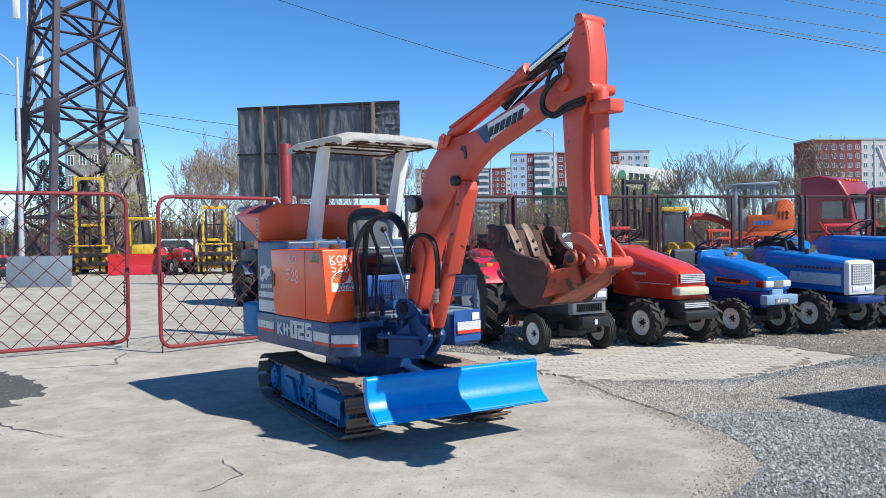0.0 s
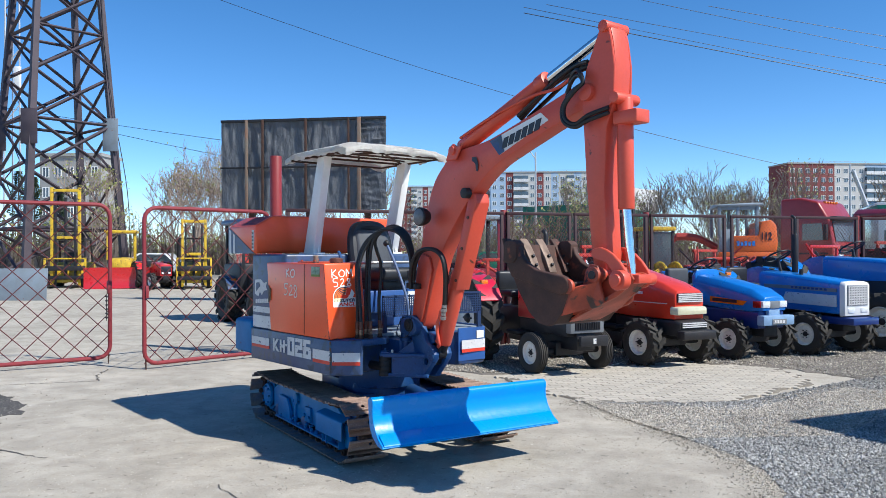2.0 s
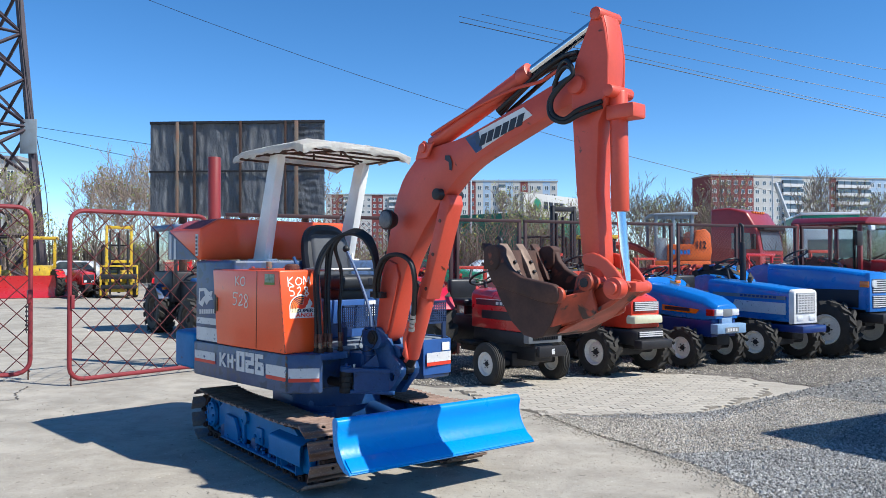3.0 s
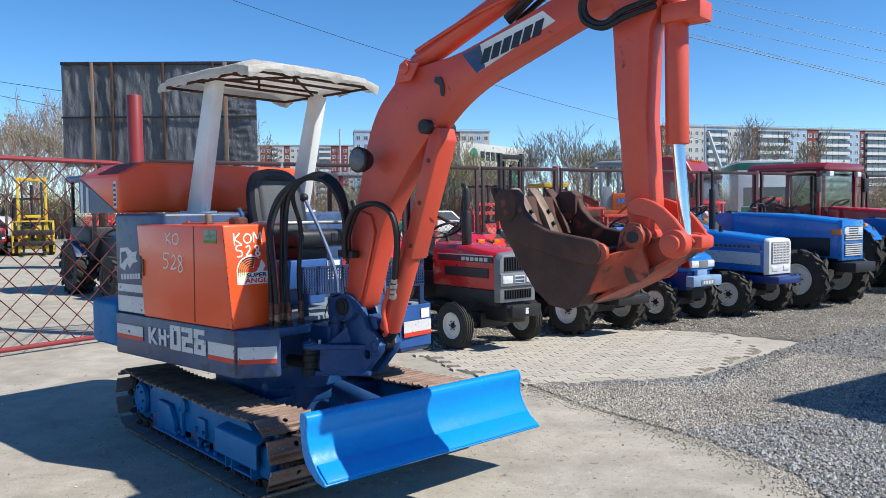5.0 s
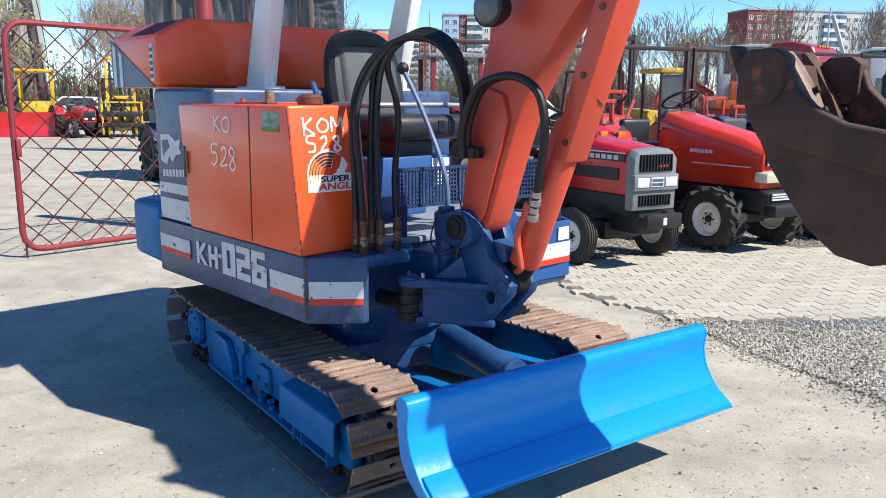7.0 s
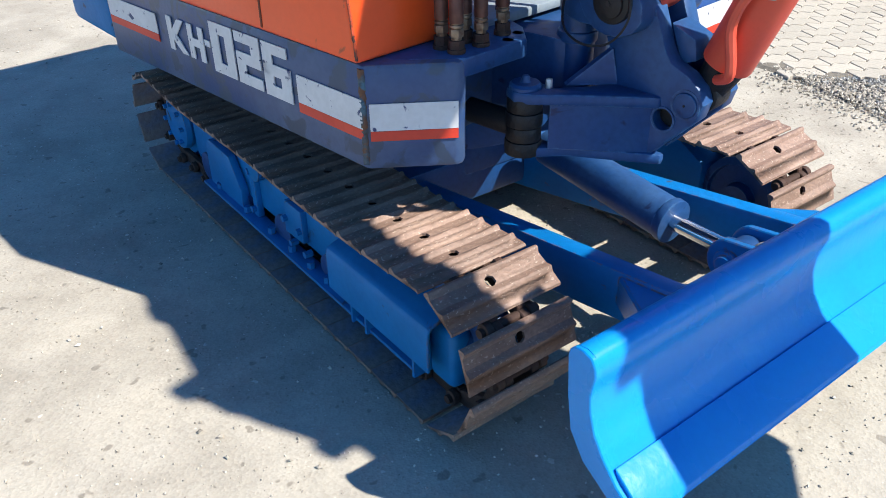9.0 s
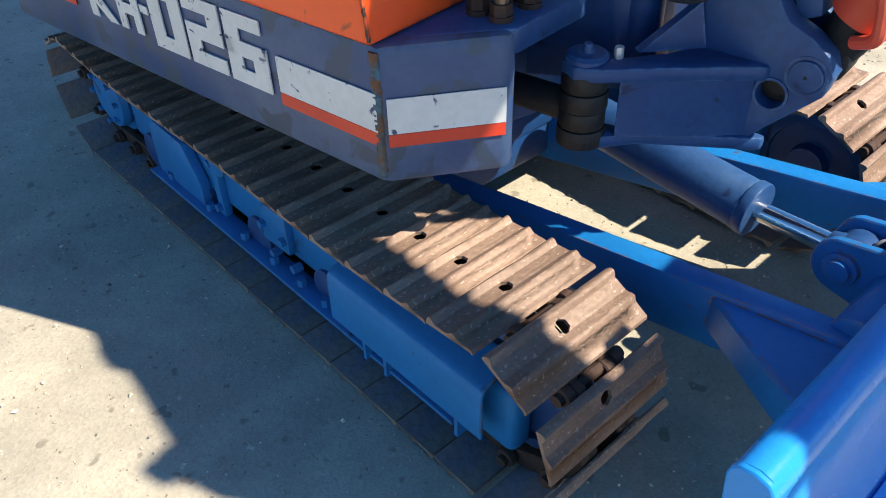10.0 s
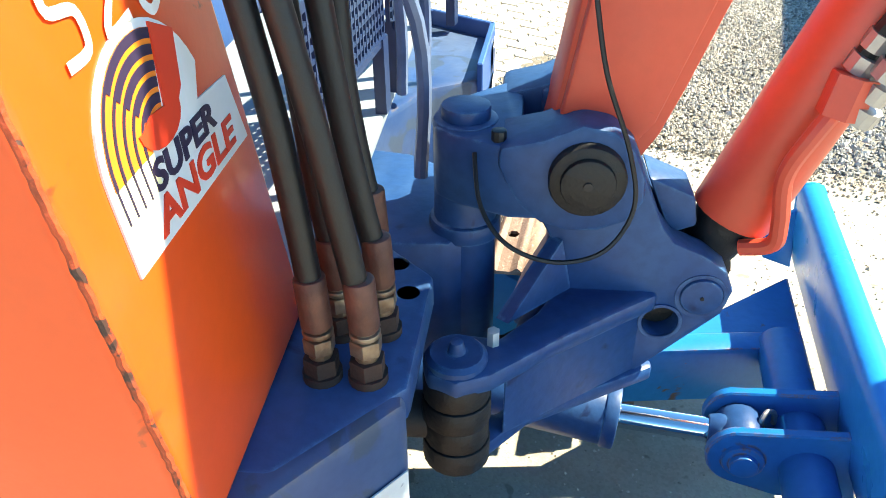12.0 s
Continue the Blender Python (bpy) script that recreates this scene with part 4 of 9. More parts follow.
prism(eb, [(1.246, 0.48), (1.205, 0.45), (1.185, 0.40), (1.195, 0.34), (1.262, 0.32)], 0.672, 0.684, "y", 0.002, 1)
low("end_gusset", eb, BLUE, parent=blade)
cbm = B()
prism(cbm, [(1.362, 0.320), (1.366, 0.3185), (1.440, 0.262), (1.444, 0.252), (1.434, 0.252), (1.37, 0.300)], -0.690, 0.690, "y", 0.002, 1)
low("cutting_edge", cbm, BLUE, parent=blade)
YC = 0.072
lug = B()
for yy in (YC - 0.05, YC + 0.05):
    nose = [(1.092 + 0.062 * math.cos(a), 0.336 + 0.062 * math.sin(a)) for a in np.linspace(0.62 * math.pi, 1.45 * math.pi, 12)]
    prism(lug, [(1.25, 0.420)] + nose + [(1.16, 0.258), (1.29, 0.275)], yy - 0.010, yy + 0.010, "y", 0.003, 1)
rod(lug, (1.092, YC - 0.082, 0.336), (1.092, YC + 0.082, 0.336), 0.024, n=18, w=0.003)
rod(lug, (1.092, YC - 0.070, 0.336), (1.092, YC + 0.070, 0.336), 0.036, n=20, w=0.003)
low("cylinder_lug", lug, ARM_SHADE_BLUE, "blue lug with a steel pin", parent=blade)
zb = B()
rod(zb, (0.36, YC + 0.03, 0.368), (0.872, YC + 0.008, 0.330), 0.060, n=28, w=0.006)
rod(zb, (0.850, YC + 0.009, 0.3315), (0.876, YC + 0.008, 0.3297), 0.064, n=28, w=0.004)
low("blade_cylinder", zb, NAVY_DEEP, "deep blue hydraulic cylinder of the blade")
zb = B()
rod(zb, (0.86, YC + 0.008, 0.331), (1.075, YC, 0.336), 0.023, n=18)
low("piston_rod", zb, CHROME, "chrome piston rod")
zb = B()
rod(zb, (1.092, YC - 0.036, 0.336), (1.092, YC + 0.036, 0.336), 0.044, n=20, w=0.006)
rod(zb, (1.036, YC + 0.002, 0.336), (1.07, YC, 0.336), 0.027, 0.036, n=18, w=0.003)
low("rod_eye", zb, NAVY_DEEP)
zb = B()
tube(zb, [(1.128, YC + 0.010, 0.352), (1.122, YC + 0.002, 0.372), (1.132, YC + 0.016, 0.384), (1.146, YC + 0.024, 0.376), (1.150, YC + 0.026, 0.350)], 0.005, 8)
low("split_pin", zb, STEEL, "small bent steel locking pin")

# upper works: floor frame with skirt
plan = [(-0.90, -0.713), (0.425, -0.713), (0.566, -0.543), (0.560, -0.515), (0.43, -0.47), (0.40, -0.20), (0.40, 0.10), (0.50, 0.30), (0.60, 0.36), (0.60, 0.62), (0.46, 0.713), (-0.90, 0.713)]
hb = B()
prism(hb, plan, 0.57, 0.83, "z", 0.016, 2)
body = up("house_frame", hb, NAVY, "weathered dark blue painted house frame with white and red stripes")
dk = B()
prism(dk, [(0.36, -0.645), (0.455, -0.645), (0.566, -0.522), (0.572, -0.32), (0.50, -0.25), (0.38, -0.20), (0.34, -0.40)], 0.785, 0.8325, "z", 0.008, 2)
up("deck_plate", dk, NAVY_DEEP, "deep blue front deck plate", parent=body)
cw = B()
prism(cw, [(-0.885, -0.715), (-1.27, -0.69), (-1.35, -0.58), (-1.43, -0.25), (-1.43, 0.25), (-1.35, 0.58), (-1.27, 0.69), (-0.885, 0.715)], 0.60, 0.89, "z", 0.03, 3)
up("counterweight", cw, BLUE2, "rounded blue steel counterweight")
# stripes of the skirt, 4 mm proud
Y0 = -0.716


def strip(x0, x1, z0, z1, mat, name, y=Y0, parent=body, tilt=0.0):
    b = B()
    prism(b, [(x0, z0), (x1, z0 + tilt), (x1, z1 + tilt), (x0, z1)], y - 0.0015, y + 0.001, "y")
    return up(name, b, mat, parent=parent, smooth=0)


strip(-0.87, -0.545, 0.700, 0.762, STRIPE_WHITE, "white_stripe")
strip(-0.87, -0.545, 0.676, 0.699, STRIPE_RED, "red_stripe")
strip(0.172, 0.421, 0.676, 0.748, STRIPE_WHITE, "white_stripe")
strip(0.172, 0.421, 0.650, 0.675, STRIPE_RED, "red_stripe")
p0, p1 = Vector((0.425, -0.713, 0)), Vector((0.566, -0.543, 0))
cham = (p1 - p0).normalized()
nrm = Vector((cham.y, -cham.x, 0))


def chamfer_strip(a0, a1, z0, z1, mat, name):
    b = B()
    q0, q1 = p0 + cham * a0 + nrm * 0.002, p0 + cham * a1 + nrm * 0.002
    vs = [b.verts.new(v) for v in ((q0.x, q0.y, z0), (q1.x, q1.y, z0), (q1.x, q1.y, z1), (q0.x, q0.y, z1))]
    f = b.faces.new(vs)
    r = bmesh.ops.extrude_face_region(b, geom=[f])
    bmesh.ops.translate(b, verts=[v for v in r["geom"] if isinstance(v, bmesh.types.BMVert)], vec=nrm * 0.002)
    return up(name, b, mat, parent=body, smooth=0)


chamfer_strip(0.012, 0.216, 0.672, 0.738, STRIPE_WHITE, "white_stripe")
chamfer_strip(0.012, 0.216, 0.647, 0.671, STRIPE_RED, "red_stripe")
# rust broken through the paint along the skirt's corner
crn = random.Random(9)
b = B()
cq = p0 + nrm * -0.0085
rows = [Vector((cq.x, cq.y, 0.583 + 0.0048 * k)) + Vector((crn.uniform(-0.0012, 0.0012), crn.uniform(-0.0012, 0.0012), 0)) for k in range(50)]
tube(b, rows, 0.0098, 12, 1)
up("rust_streak", b, material("chipped_corner_paint", lin(70, 62, 58), 0.6, second=lin(58, 108, 130), amount=0.9, scale=16, fine=90, fine_amount=0.5, bump=0.3, bump_scale=120, stain=lin(96, 62, 42), stain_at=0.52, stain_scale=22),
   "chipped and rusty paint along the corner", parent=body)
# model lettering, square bold figures
big = {"0": [((0, 0), (1, 0), (1, 1), (0, 1)), ((0.36, 0.25), (0.64, 0.25), (0.64, 0.75), (0.36, 0.75))]}


def figure(segs, x, z, w, h, name):
    b = B()
    for (a0, b0, a1, b1) in segs:
        box(b, x + a0 * w, x + a1 * w, Y0 - 0.0022, Y0 + 0.001, z + b0 * h, z + b1 * h)
    return up(name, b, STRIPE_WHITE, parent=body, smooth=0)


ZD, HD = 0.662, 0.142
figure([(0, 0, 1, .22), (0, .78, 1, 1), (0, .22, .36, .78), (.64, .22, 1, .78)], -0.225, ZD, 0.115, HD, "digit")
figure([(0, 0, 1, .22), (0, .40, 1, .62), (0, .80, 1, 1), (0, .22, .36, .40), (.64, .62, 1, .80)], -0.098, ZD, 0.115, HD, "digit")
figure([(0, 0, 1, .22), (0, .40, 1, .62), (0, .80, .92, 1), (0, .22, .36, .80), (.64, .22, 1, .40)], 0.030, ZD, 0.118, HD, "digit")
figure([(0, .3, 1, .7)], -0.262, ZD + 0.05, 0.028, 0.045, "hyphen")
figure([(0, 0, .3, 1), (.7, 0, 1, 1), (.3, .38, .7, .62)], -0.355, ZD + 0.010, 0.085, 0.100, "letter")
kbm = B()
prism(kbm, [(-0.475, 0.672), (-0.448, 0.672), (-0.448, 0.705), (-0.402, 0.672), (-0.368, 0.672), (-0.425, 0.722), (-0.374, 0.772), (-0.408, 0.772), (-0.448, 0.735), (-0.448, 0.772), (-0.475, 0.772)], Y0 - 0.0022, Y0 + 0.001, "y")
up("letter", kbm, STRIPE_WHITE, parent=body, smooth=0)
# rear side panel with emblem and stripes
rb = B()
prism(rb, [(-0.885, -0.705), (-0.885, 0.705), (-0.30, 0.705), (-0.30, -0.695), (-0.45, -0.705)], 0.83, 1.455, "z", 0.02, 3)
rear = up("rear_housing", rb, NAVY, "dark blue rear engine housing")
strip(-0.862, -0.52, 0.842, 0.942, STRIPE_WHITE, "white_stripe", -0.7065, rear)
strip(-0.862, -0.55, 0.968, 1.016, STRIPE_WHITE, "white_stripe", -0.7065, rear)
for k in range(7):
    strip(-0.815 + 0.036 * k, -0.789 + 0.036 * k, 1.042 + 0.002 * k, 1.076 + 0.002 * k, STRIPE_WHITE, "emblem_bar", -0.7065, rear)
eb = B()
prism(eb, [(-0.83, 1.12), (-0.82, 1.24), (-0.72, 1.245), (-0.66, 1.215), (-0.605, 1.225), (-0.625, 1.185), (-0.60, 1.16), (-0.66, 1.15), (-0.70, 1.115), (-0.735, 1.145), (-0.765, 1.10)], -0.708, -0.7045, "y")
up("emblem", eb, STRIPE_WHITE, "plain white emblem shape", parent=rear, smooth=0)
eb = B()
prism(eb, [(-0.80, 1.14), (-0.80, 1.215), (-0.745, 1.22), (-0.725, 1.185), (-0.765, 1.165)], -0.7105, -0.7075, "y")
up("emblem", eb, NAVY, parent=rear, smooth=0)

# orange tank box
tb = B()
prism(tb, [(-0.565, 1.388), (-0.50, 0.834), (0.430, 0.834), (0.355, 1.388)], -0.728, -0.40, "y", 0.011, 3)
tank = up("tank_box", tb, ORANGE, "orange sheet-steel side box with chalk numbers")
# rough weld bead with rust along the box's front edge
SEAM = material("rusty_weld_seam", lin(208, 76, 32), 0.55, second=lin(128, 56, 32), amount=0.9, scale=30, fine=160, fine_amount=0.4, bump=0.5, bump_scale=200, stain=lin(62, 36, 28), stain_at=0.55, stain_scale=45)
wrn = random.Random(31)
sm = B()
tube(sm, [(0.4275 - 0.075 * k / 90 + wrn.uniform(-0.0007, 0.0007), -0.7252 + wrn.uniform(-0.0007, 0.0007), 0.842 + 0.534 * k / 90) for k in range(91)], 0.0034, 8, 1)
up("weld_seam", sm, SEAM, "rough rusty weld seam", parent=tank)
for x, w in ((0.045, 0.004),):
    b = B()
    prism(b, [(x + 0.02 - w, 0.845), (x + 0.02 + w, 0.845), (x + 0.03 + w, 1.382), (x + 0.03 - w, 1.382)], -0.7295, -0.727, "y")
    up("door_seam", b, material("seam_shadow_gap", lin(110, 44, 20), 0.7, bump=0.0), parent=tank)
b = B()
box(b, -0.535, -0.513, -0.7315, -0.726, 1.06, 1.20, 0.003)
up("latch_plate", b, BLACKDECAL, parent=tank)
b = B()
box(b, -0.503, -0.483, -0.735, -0.726, 1.08, 1.18, 0.003)
up("latch", b, BRASS, "small brass door latch", parent=tank)
b = B()
box(b, 0.178, 0.300, -0.7305, -0.727, 1.288, 1.361, 0.0)
up("sticker", b, material("picture_sticker", lin(150, 170, 150), 0.5, second=lin(60, 90, 50), amount=0.9, scale=22, fine_amount=0.3, bump=0), "small faded picture sticker", parent=tank)
b = B()
box(b, 0.178, 0.300, -0.7325, -0.7295, 1.288, 1.304, 0.0)
up("sticker_edge", b, LEAF, parent=tank)
# chalk figures on the side
ck = B()
yk = -0.7305
for pts in ([(-0.235, 1.22), (-0.238, 1.32)], [(-0.19, 1.325), (-0.235, 1.275)], [(-0.235, 1.275), (-0.185, 1.225)],
            [(-0.135, 1.315), (-0.165, 1.29), (-0.160, 1.235), (-0.125, 1.225), (-0.105, 1.26), (-0.11, 1.305), (-0.138, 1.316)],
            [(-0.20, 1.165), (-0.255, 1.165), (-0.258, 1.12), (-0.225, 1.115), (-0.215, 1.075), (-0.245, 1.045), (-0.268, 1.055)],
            [(-0.175, 1.13), (-0.155, 1.155), (-0.135, 1.135), (-0.145, 1.095), (-0.185, 1.045), (-0.125, 1.055)],
            [(-0.065, 1.14), (-0.09, 1.155), (-0.105, 1.125), (-0.075, 1.09), (-0.06, 1.05), (-0.085, 1.025), (-0.105, 1.05), (-0.085, 1.085), (-0.065, 1.11), (-0.065, 1.14)]):
    hi = pts[0][1] > 1.2
    stroke(ck, [(x + (0.02 if hi else 0.012), 1.274 + (z - 1.22) * 0.65 if hi else 1.12 + (z - 1.025) * 0.72) for x, z in pts], 0.0095, yk)
up("chalk_number", ck, CHALK, "hand-written white chalk number", parent=tank, smooth=0)
# on the front face the drawing plane is turned
LEAN_F = math.atan2(0.075, 0.554)
FR = Matrix.Translation((0.4308, -0.70, 0.834)) @ Matrix.Rotation(-LEAN_F, 4, "Y") @ Matrix.Translation((0, 0, -0.834)) @ pose(0, 0, 0, 0, 0, 90)
ck = B()
for pts in ([(0.045, 1.20), (0.045, 1.31)], [(0.09, 1.305), (0.045, 1.255)], [(0.045, 1.255), (0.10, 1.205)],
            [(0.14, 1.30), (0.115, 1.26), (0.13, 1.22), (0.165, 1.23), (0.17, 1.28), (0.14, 1.302)], [(0.19, 1.22), (0.195, 1.31), (0.22, 1.25), (0.245, 1.31), (0.25, 1.22)],
            [(0.10, 1.17), (0.06, 1.165), (0.055, 1.135), (0.09, 1.125), (0.09, 1.09), (0.055, 1.085)],
            [(0.125, 1.15), (0.15, 1.165), (0.155, 1.135), (0.125, 1.09), (0.17, 1.095)],
            [(0.22, 1.165), (0.195, 1.155), (0.21, 1.125), (0.23, 1.10), (0.21, 1.085), (0.195, 1.105), (0.22, 1.135), (0.222, 1.165)]):
    top = pts[0][1] > 1.18
    stroke(ck, [(0.03 + (x - 0.04) * 0.85, 1.28 + (z - 1.20) * 0.62 if top else 1.219 + (z - 1.085) * 0.72) for x, z in pts], 0.0085, -0.0012)
ck.transform(FR)
up("chalk_number", ck, CHALK, "hand-written white chalk number", parent=tank, smooth=0)
# round decal with rainbow arcs on the front face
DM = FR @ Matrix.Translation((0.277, 0, 0.007)) @ Matrix.Diagonal((1.06, 1, 1, 1)) @ Matrix.Translation((-0.277, 0, 0))
dec = B()
cx0, cz0 = 0.135, 1.125
arc = [(cx0 + 0.091 * math.cos(a), cz0 + 0.091 * math.sin(a)) for a in np.linspace(math.pi, 0.35, 18)]
prism(dec, [(0.042, 1.060)] + arc + [(0.203, 1.128), (0.268, 1.124), (0.277, 1.058)], -0.0012, 0.001, "y")
dec.transform(DM)
up("decal", dec, WHITE, "white decal with rainbow arcs", parent=tank, smooth=0)
DEC_RED = material("decal_red", lin(232, 62, 36), 0.45, fine_amount=0.05, bump=0)
DEC_ORANGE = material("decal_orange", lin(248, 134, 44), 0.45, second=lin(240, 104, 44), amount=0.6, scale=14, fine_amount=0.05, bump=0)
DEC_YELLOW = material("decal_yellow", lin(250, 240, 190), 0.45, fine_amount=0.05, bump=0)
DEC_NAVY = material("decal_navy", lin(44, 34, 62), 0.45, fine_amount=0.05, bump=0)
def ring(r0, r1, a0, a1, n=14):
    return [(cx0 + r1 * math.cos(a), cz0 + r1 * math.sin(a)) for a in np.linspace(a0, a1, n)] + [(cx0 + r0 * math.cos(a), cz0 + r0 * math.sin(a)) for a in np.linspace(a1, a0, n)]
ab = B()
prism(ab, ring(0.024, 0.084, math.pi, 1.22), -0.0018, -0.0008, "y")
ab.transform(DM)
up("decal_field", ab, DEC_ORANGE, parent=tank, smooth=0)
ab = B()
prism(ab, [(0.051, 1.094), (0.051, 1.125), (0.111, 1.125), (0.108, 1.100)], -0.0018, -0.0008, "y")
ab.transform(DM)
up("decal_field", ab, DEC_YELLOW, parent=tank, smooth=0)
for k in range(5):
    r1 = 0.0835 - 0.012 * k
    ab = B()
    prism(ab, ring(r1 - 0.0032, r1, math.pi, 2.3), -0.0024, -0.0012, "y")
    prism(ab, ring(r1 - 0.0078, r1, 2.3, 1.24), -0.0024, -0.0012, "y")
    prism(ab, [(cx0 - r1, 1.098), (cx0 - r1, cz0), (cx0 - r1 + 0.0018, cz0), (cx0 - r1 + 0.0018, 1.098)], -0.0024, -0.0012, "y")
    ab.transform(DM)
    up("decal_arc", ab, DEC_NAVY, parent=tank, smooth=0)
wb = B()
prism(wb, [(0.164, 1.208), (0.197, 1.192), (0.181, 1.150)] + [(cx0 + 0.036 * math.cos(a), cz0 + 0.018 + 0.022 * math.sin(a)) for a in np.linspace(0.0, -math.pi, 10)] + [(0.104, 1.143), (0.122, 1.150), (0.147, 1.147)], -0.0030, -0.0012, "y")
wb.transform(DM)
up("decal_wedge", wb, DEC_RED, parent=tank, smooth=0)
for text, lx, lz, sz, mat in (("SUPER", 0.098, 1.0975, 0.031, DEC_NAVY), ("ANGLE", 0.086, 1.067, 0.036, DEC_RED)):
    lb = letters(text, sz, 0.0006, 0.0010, 0.12, 1.42)
    lb.transform(DM @ Matrix.Translation((lx, -0.0018, lz)))
    up("decal_lettering", lb, mat, parent=tank, smooth=0)
# caps on the box
cap = B()
lathe(cap, [(0.045, 0), (0.05, 0.004), (0.05, 0.03), (0.038, 0.04), (0.012, 0.042)], 20, pose(0.24, -0.55, 1.387, 90, 0, 0) @ Matrix.Diagonal((1, 1, 1, 1)))
up("filler_cap", cap, COPPER, "old metal filler cap", parent=tank)
cap = B()
box(cap, -0.16, 0.10, -0.66, -0.48, 1.386, 1.398, 0.003)
for px, py in ((-0.13, -0.64), (-0.13, -0.50), (0.07, -0.64), (0.07, -0.50)):
    rod(cap, (px, py, 1.39), (px, py, 1.41), 0.012, n=6)
rod(cap, (-0.02, -0.57, 1.39), (-0.02, -0.57, 1.42), 0.020, n=6)
up("access_cover", cap, WORN, "faded rusty access cover", parent=tank)
cap = B()
rod(cap, (0.02, -0.60, 1.39), (0.02, -0.60, 1.445), 0.019, n=16, w=0.003)
up("vent_pipe", cap, OLDWOOD, "short dull tan vent pipe", parent=tank)
cap = B()
tube(cap, [(0.12, -0.43, 1.38), (0.10, -0.43, 1.44), (0.075, -0.43, 1.475)], 0.012, 8)
up("breather_pipe", cap, NAVY_DEEP, parent=tank)

# engine hood with vents
VENTDARK = material("vent_slot_dark", lin(104, 58, 84), 0.6, bump=0)
hx0, hx1 = -1.33, -0.775
hb = B()
prism(hb, [(-0.722, 1.462), (-0.722, 1.70), (-0.56, 1.785), (0.66, 1.785), (0.72, 1.70), (0.72, 1.462)], hx0, hx1, "x", 0.018, 3)
hood = up("engine_hood", hb, ORANGE, "orange engine hood with slotted vent")
b = B()
prism(b, [(hx0 + 0.004, 1.462), (hx1 - 0.03, 1.462), (hx0 + 0.004, 1.70)], -0.7265, -0.720, "y")
up("side_panel", b, NAVY, "dark blue triangular panel with white stripes", parent=hood, smooth=0)
for x0 in (hx0 + 0.03, hx0 + 0.11):
    b = B()
    z1 = 1.70 - (x0 + 0.035 - hx0) * 0.238 / 0.525 - 0.012
    prism(b, [(x0, 1.464), (x0 + 0.035, 1.464), (x0 + 0.035, z1), (x0, z1 + 0.016)], -0.7295, -0.724, "y")
    up("white_stripe", b, STRIPE_WHITE, parent=hood, smooth=0)
b = B()
box(b, hx1 - 0.075, hx1 - 0.035, -0.7255, -0.720, 1.49, 1.66, 0.0)
up("data_plate", b, STRIPE_WHITE, parent=hood, smooth=0)
for i in range(5):
    b = B()
    box(b, hx1 - 0.068, hx1 - 0.042, -0.7285, -0.724, 1.505 + 0.03 * i, 1.522 + 0.03 * i)
    up("plate_mark", b, BLACKDECAL, parent=hood, smooth=0)
slope = math.atan2(0.085, 0.162)
for i in range(13):
    x = hx0 + 0.04 + i * 0.0385
    b = B()
    box(b, -0.0065, 0.0065, -0.080, 0.080, -0.004, 0.0008, 0, m=Matrix.Translation((x, -0.641, 1.7445)) @ Matrix.Rotation(slope, 4, "X"))
    up("vent_slot", b, VENTDARK, parent=hood, smooth=0)
    if i % 2 == 0:
        b = B()
        box(b, -0.007, 0.007, -0.16, 0.16, -0.004, 0.003, 0, m=Matrix.Translation((x, -0.37, 1.7865)))
        up("vent_slot", b, VENTDARK, parent=hood, smooth=0)
# operator's floor, seat and levers
fb = B()
box(fb, -0.30, 0.44, -0.39, 0.70, 0.825, 0.85, 0.005)
up("floor_plate", fb, PLATEGREY, "dusty pale floor plate")
fb = B()
box(fb, -0.32, 0.22, -0.24, 0.23, 0.99, 1.165, 0.012)
box(fb, -0.30, -0.06, -0.24, 0.32, 0.85, 1.0, 0.01)
seatbox = up("seat_base", fb, GREYBLUE, "blue sheet-metal seat base")
b = B()
box(b, 0.221, 0.226, 0.10, 0.21, 1.03, 1.15, 0)
up("instruction_plate", b, WHITE, parent=seatbox)
sbm = B()
box(sbm, -0.24, 0.24, -0.23, 0.205, 1.222, 1.33, 0.04, 4)
box(sbm, -0.18, 0.16, -0.16, 0.06, 1.15, 1.23, 0.008, 2)
seat = up("seat", sbm, SEAT, "worn black vinyl operator seat")
for yy in (0.10, 0.16):
    b = B()
    box(b, 0.238, 0.2435, yy - 0.08, yy - 0.045, 1.255, 1.305, 0.0)
    up("seat_mark", b, BLACKDECAL, parent=seat)
sbm = B()
box(sbm, -0.055, 0.055, -0.175, 0.175, 0, 0.42, 0.05, 4, pose(-0.27, 0.05, 1.235, 0, -12, 0))
back = up("seat_back", sbm, SEATGREY, "grey seat back with black rim")
b = B()
rim = [(-0.165, 0.0), (-0.175, 0.24), (-0.15, 0.39), (-0.08, 0.445), (0.08, 0.445), (0.15, 0.39), (0.175, 0.24), (0.165, 0.0)]
tube(b, [(0.0, y, z) for y, z in rim], 0.05, 10)
b.transform(pose(-0.285, 0.05, 1.235, 0, -12, 0))
up("seat_rim", b, SEAT, parent=back)
for ob in (seat, back):
    ob.location += Vector((0.05, 0.06, 0.015))
b = B()
tube(b, [(-0.08, -0.27, 1.17), (-0.06, -0.27, 1.34), (0.0, -0.268, 1.385), (0.18, -0.255, 1.386), (0.25, -0.20, 1.386), (0.25, 0.20, 1.386), (0.25, 0.30, 1.36), (0.25, 0.31, 1.17)], 0.0115, 12, 4)
up("arm_rail", b, STEEL, "bare steel arm rail")
LEVERBLUE = material("lever_grey_blue", lin(96, 116, 150), 0.42, second=lin(76, 92, 122), amount=0.6, scale=14, fine_amount=0.2, bump=0.05)
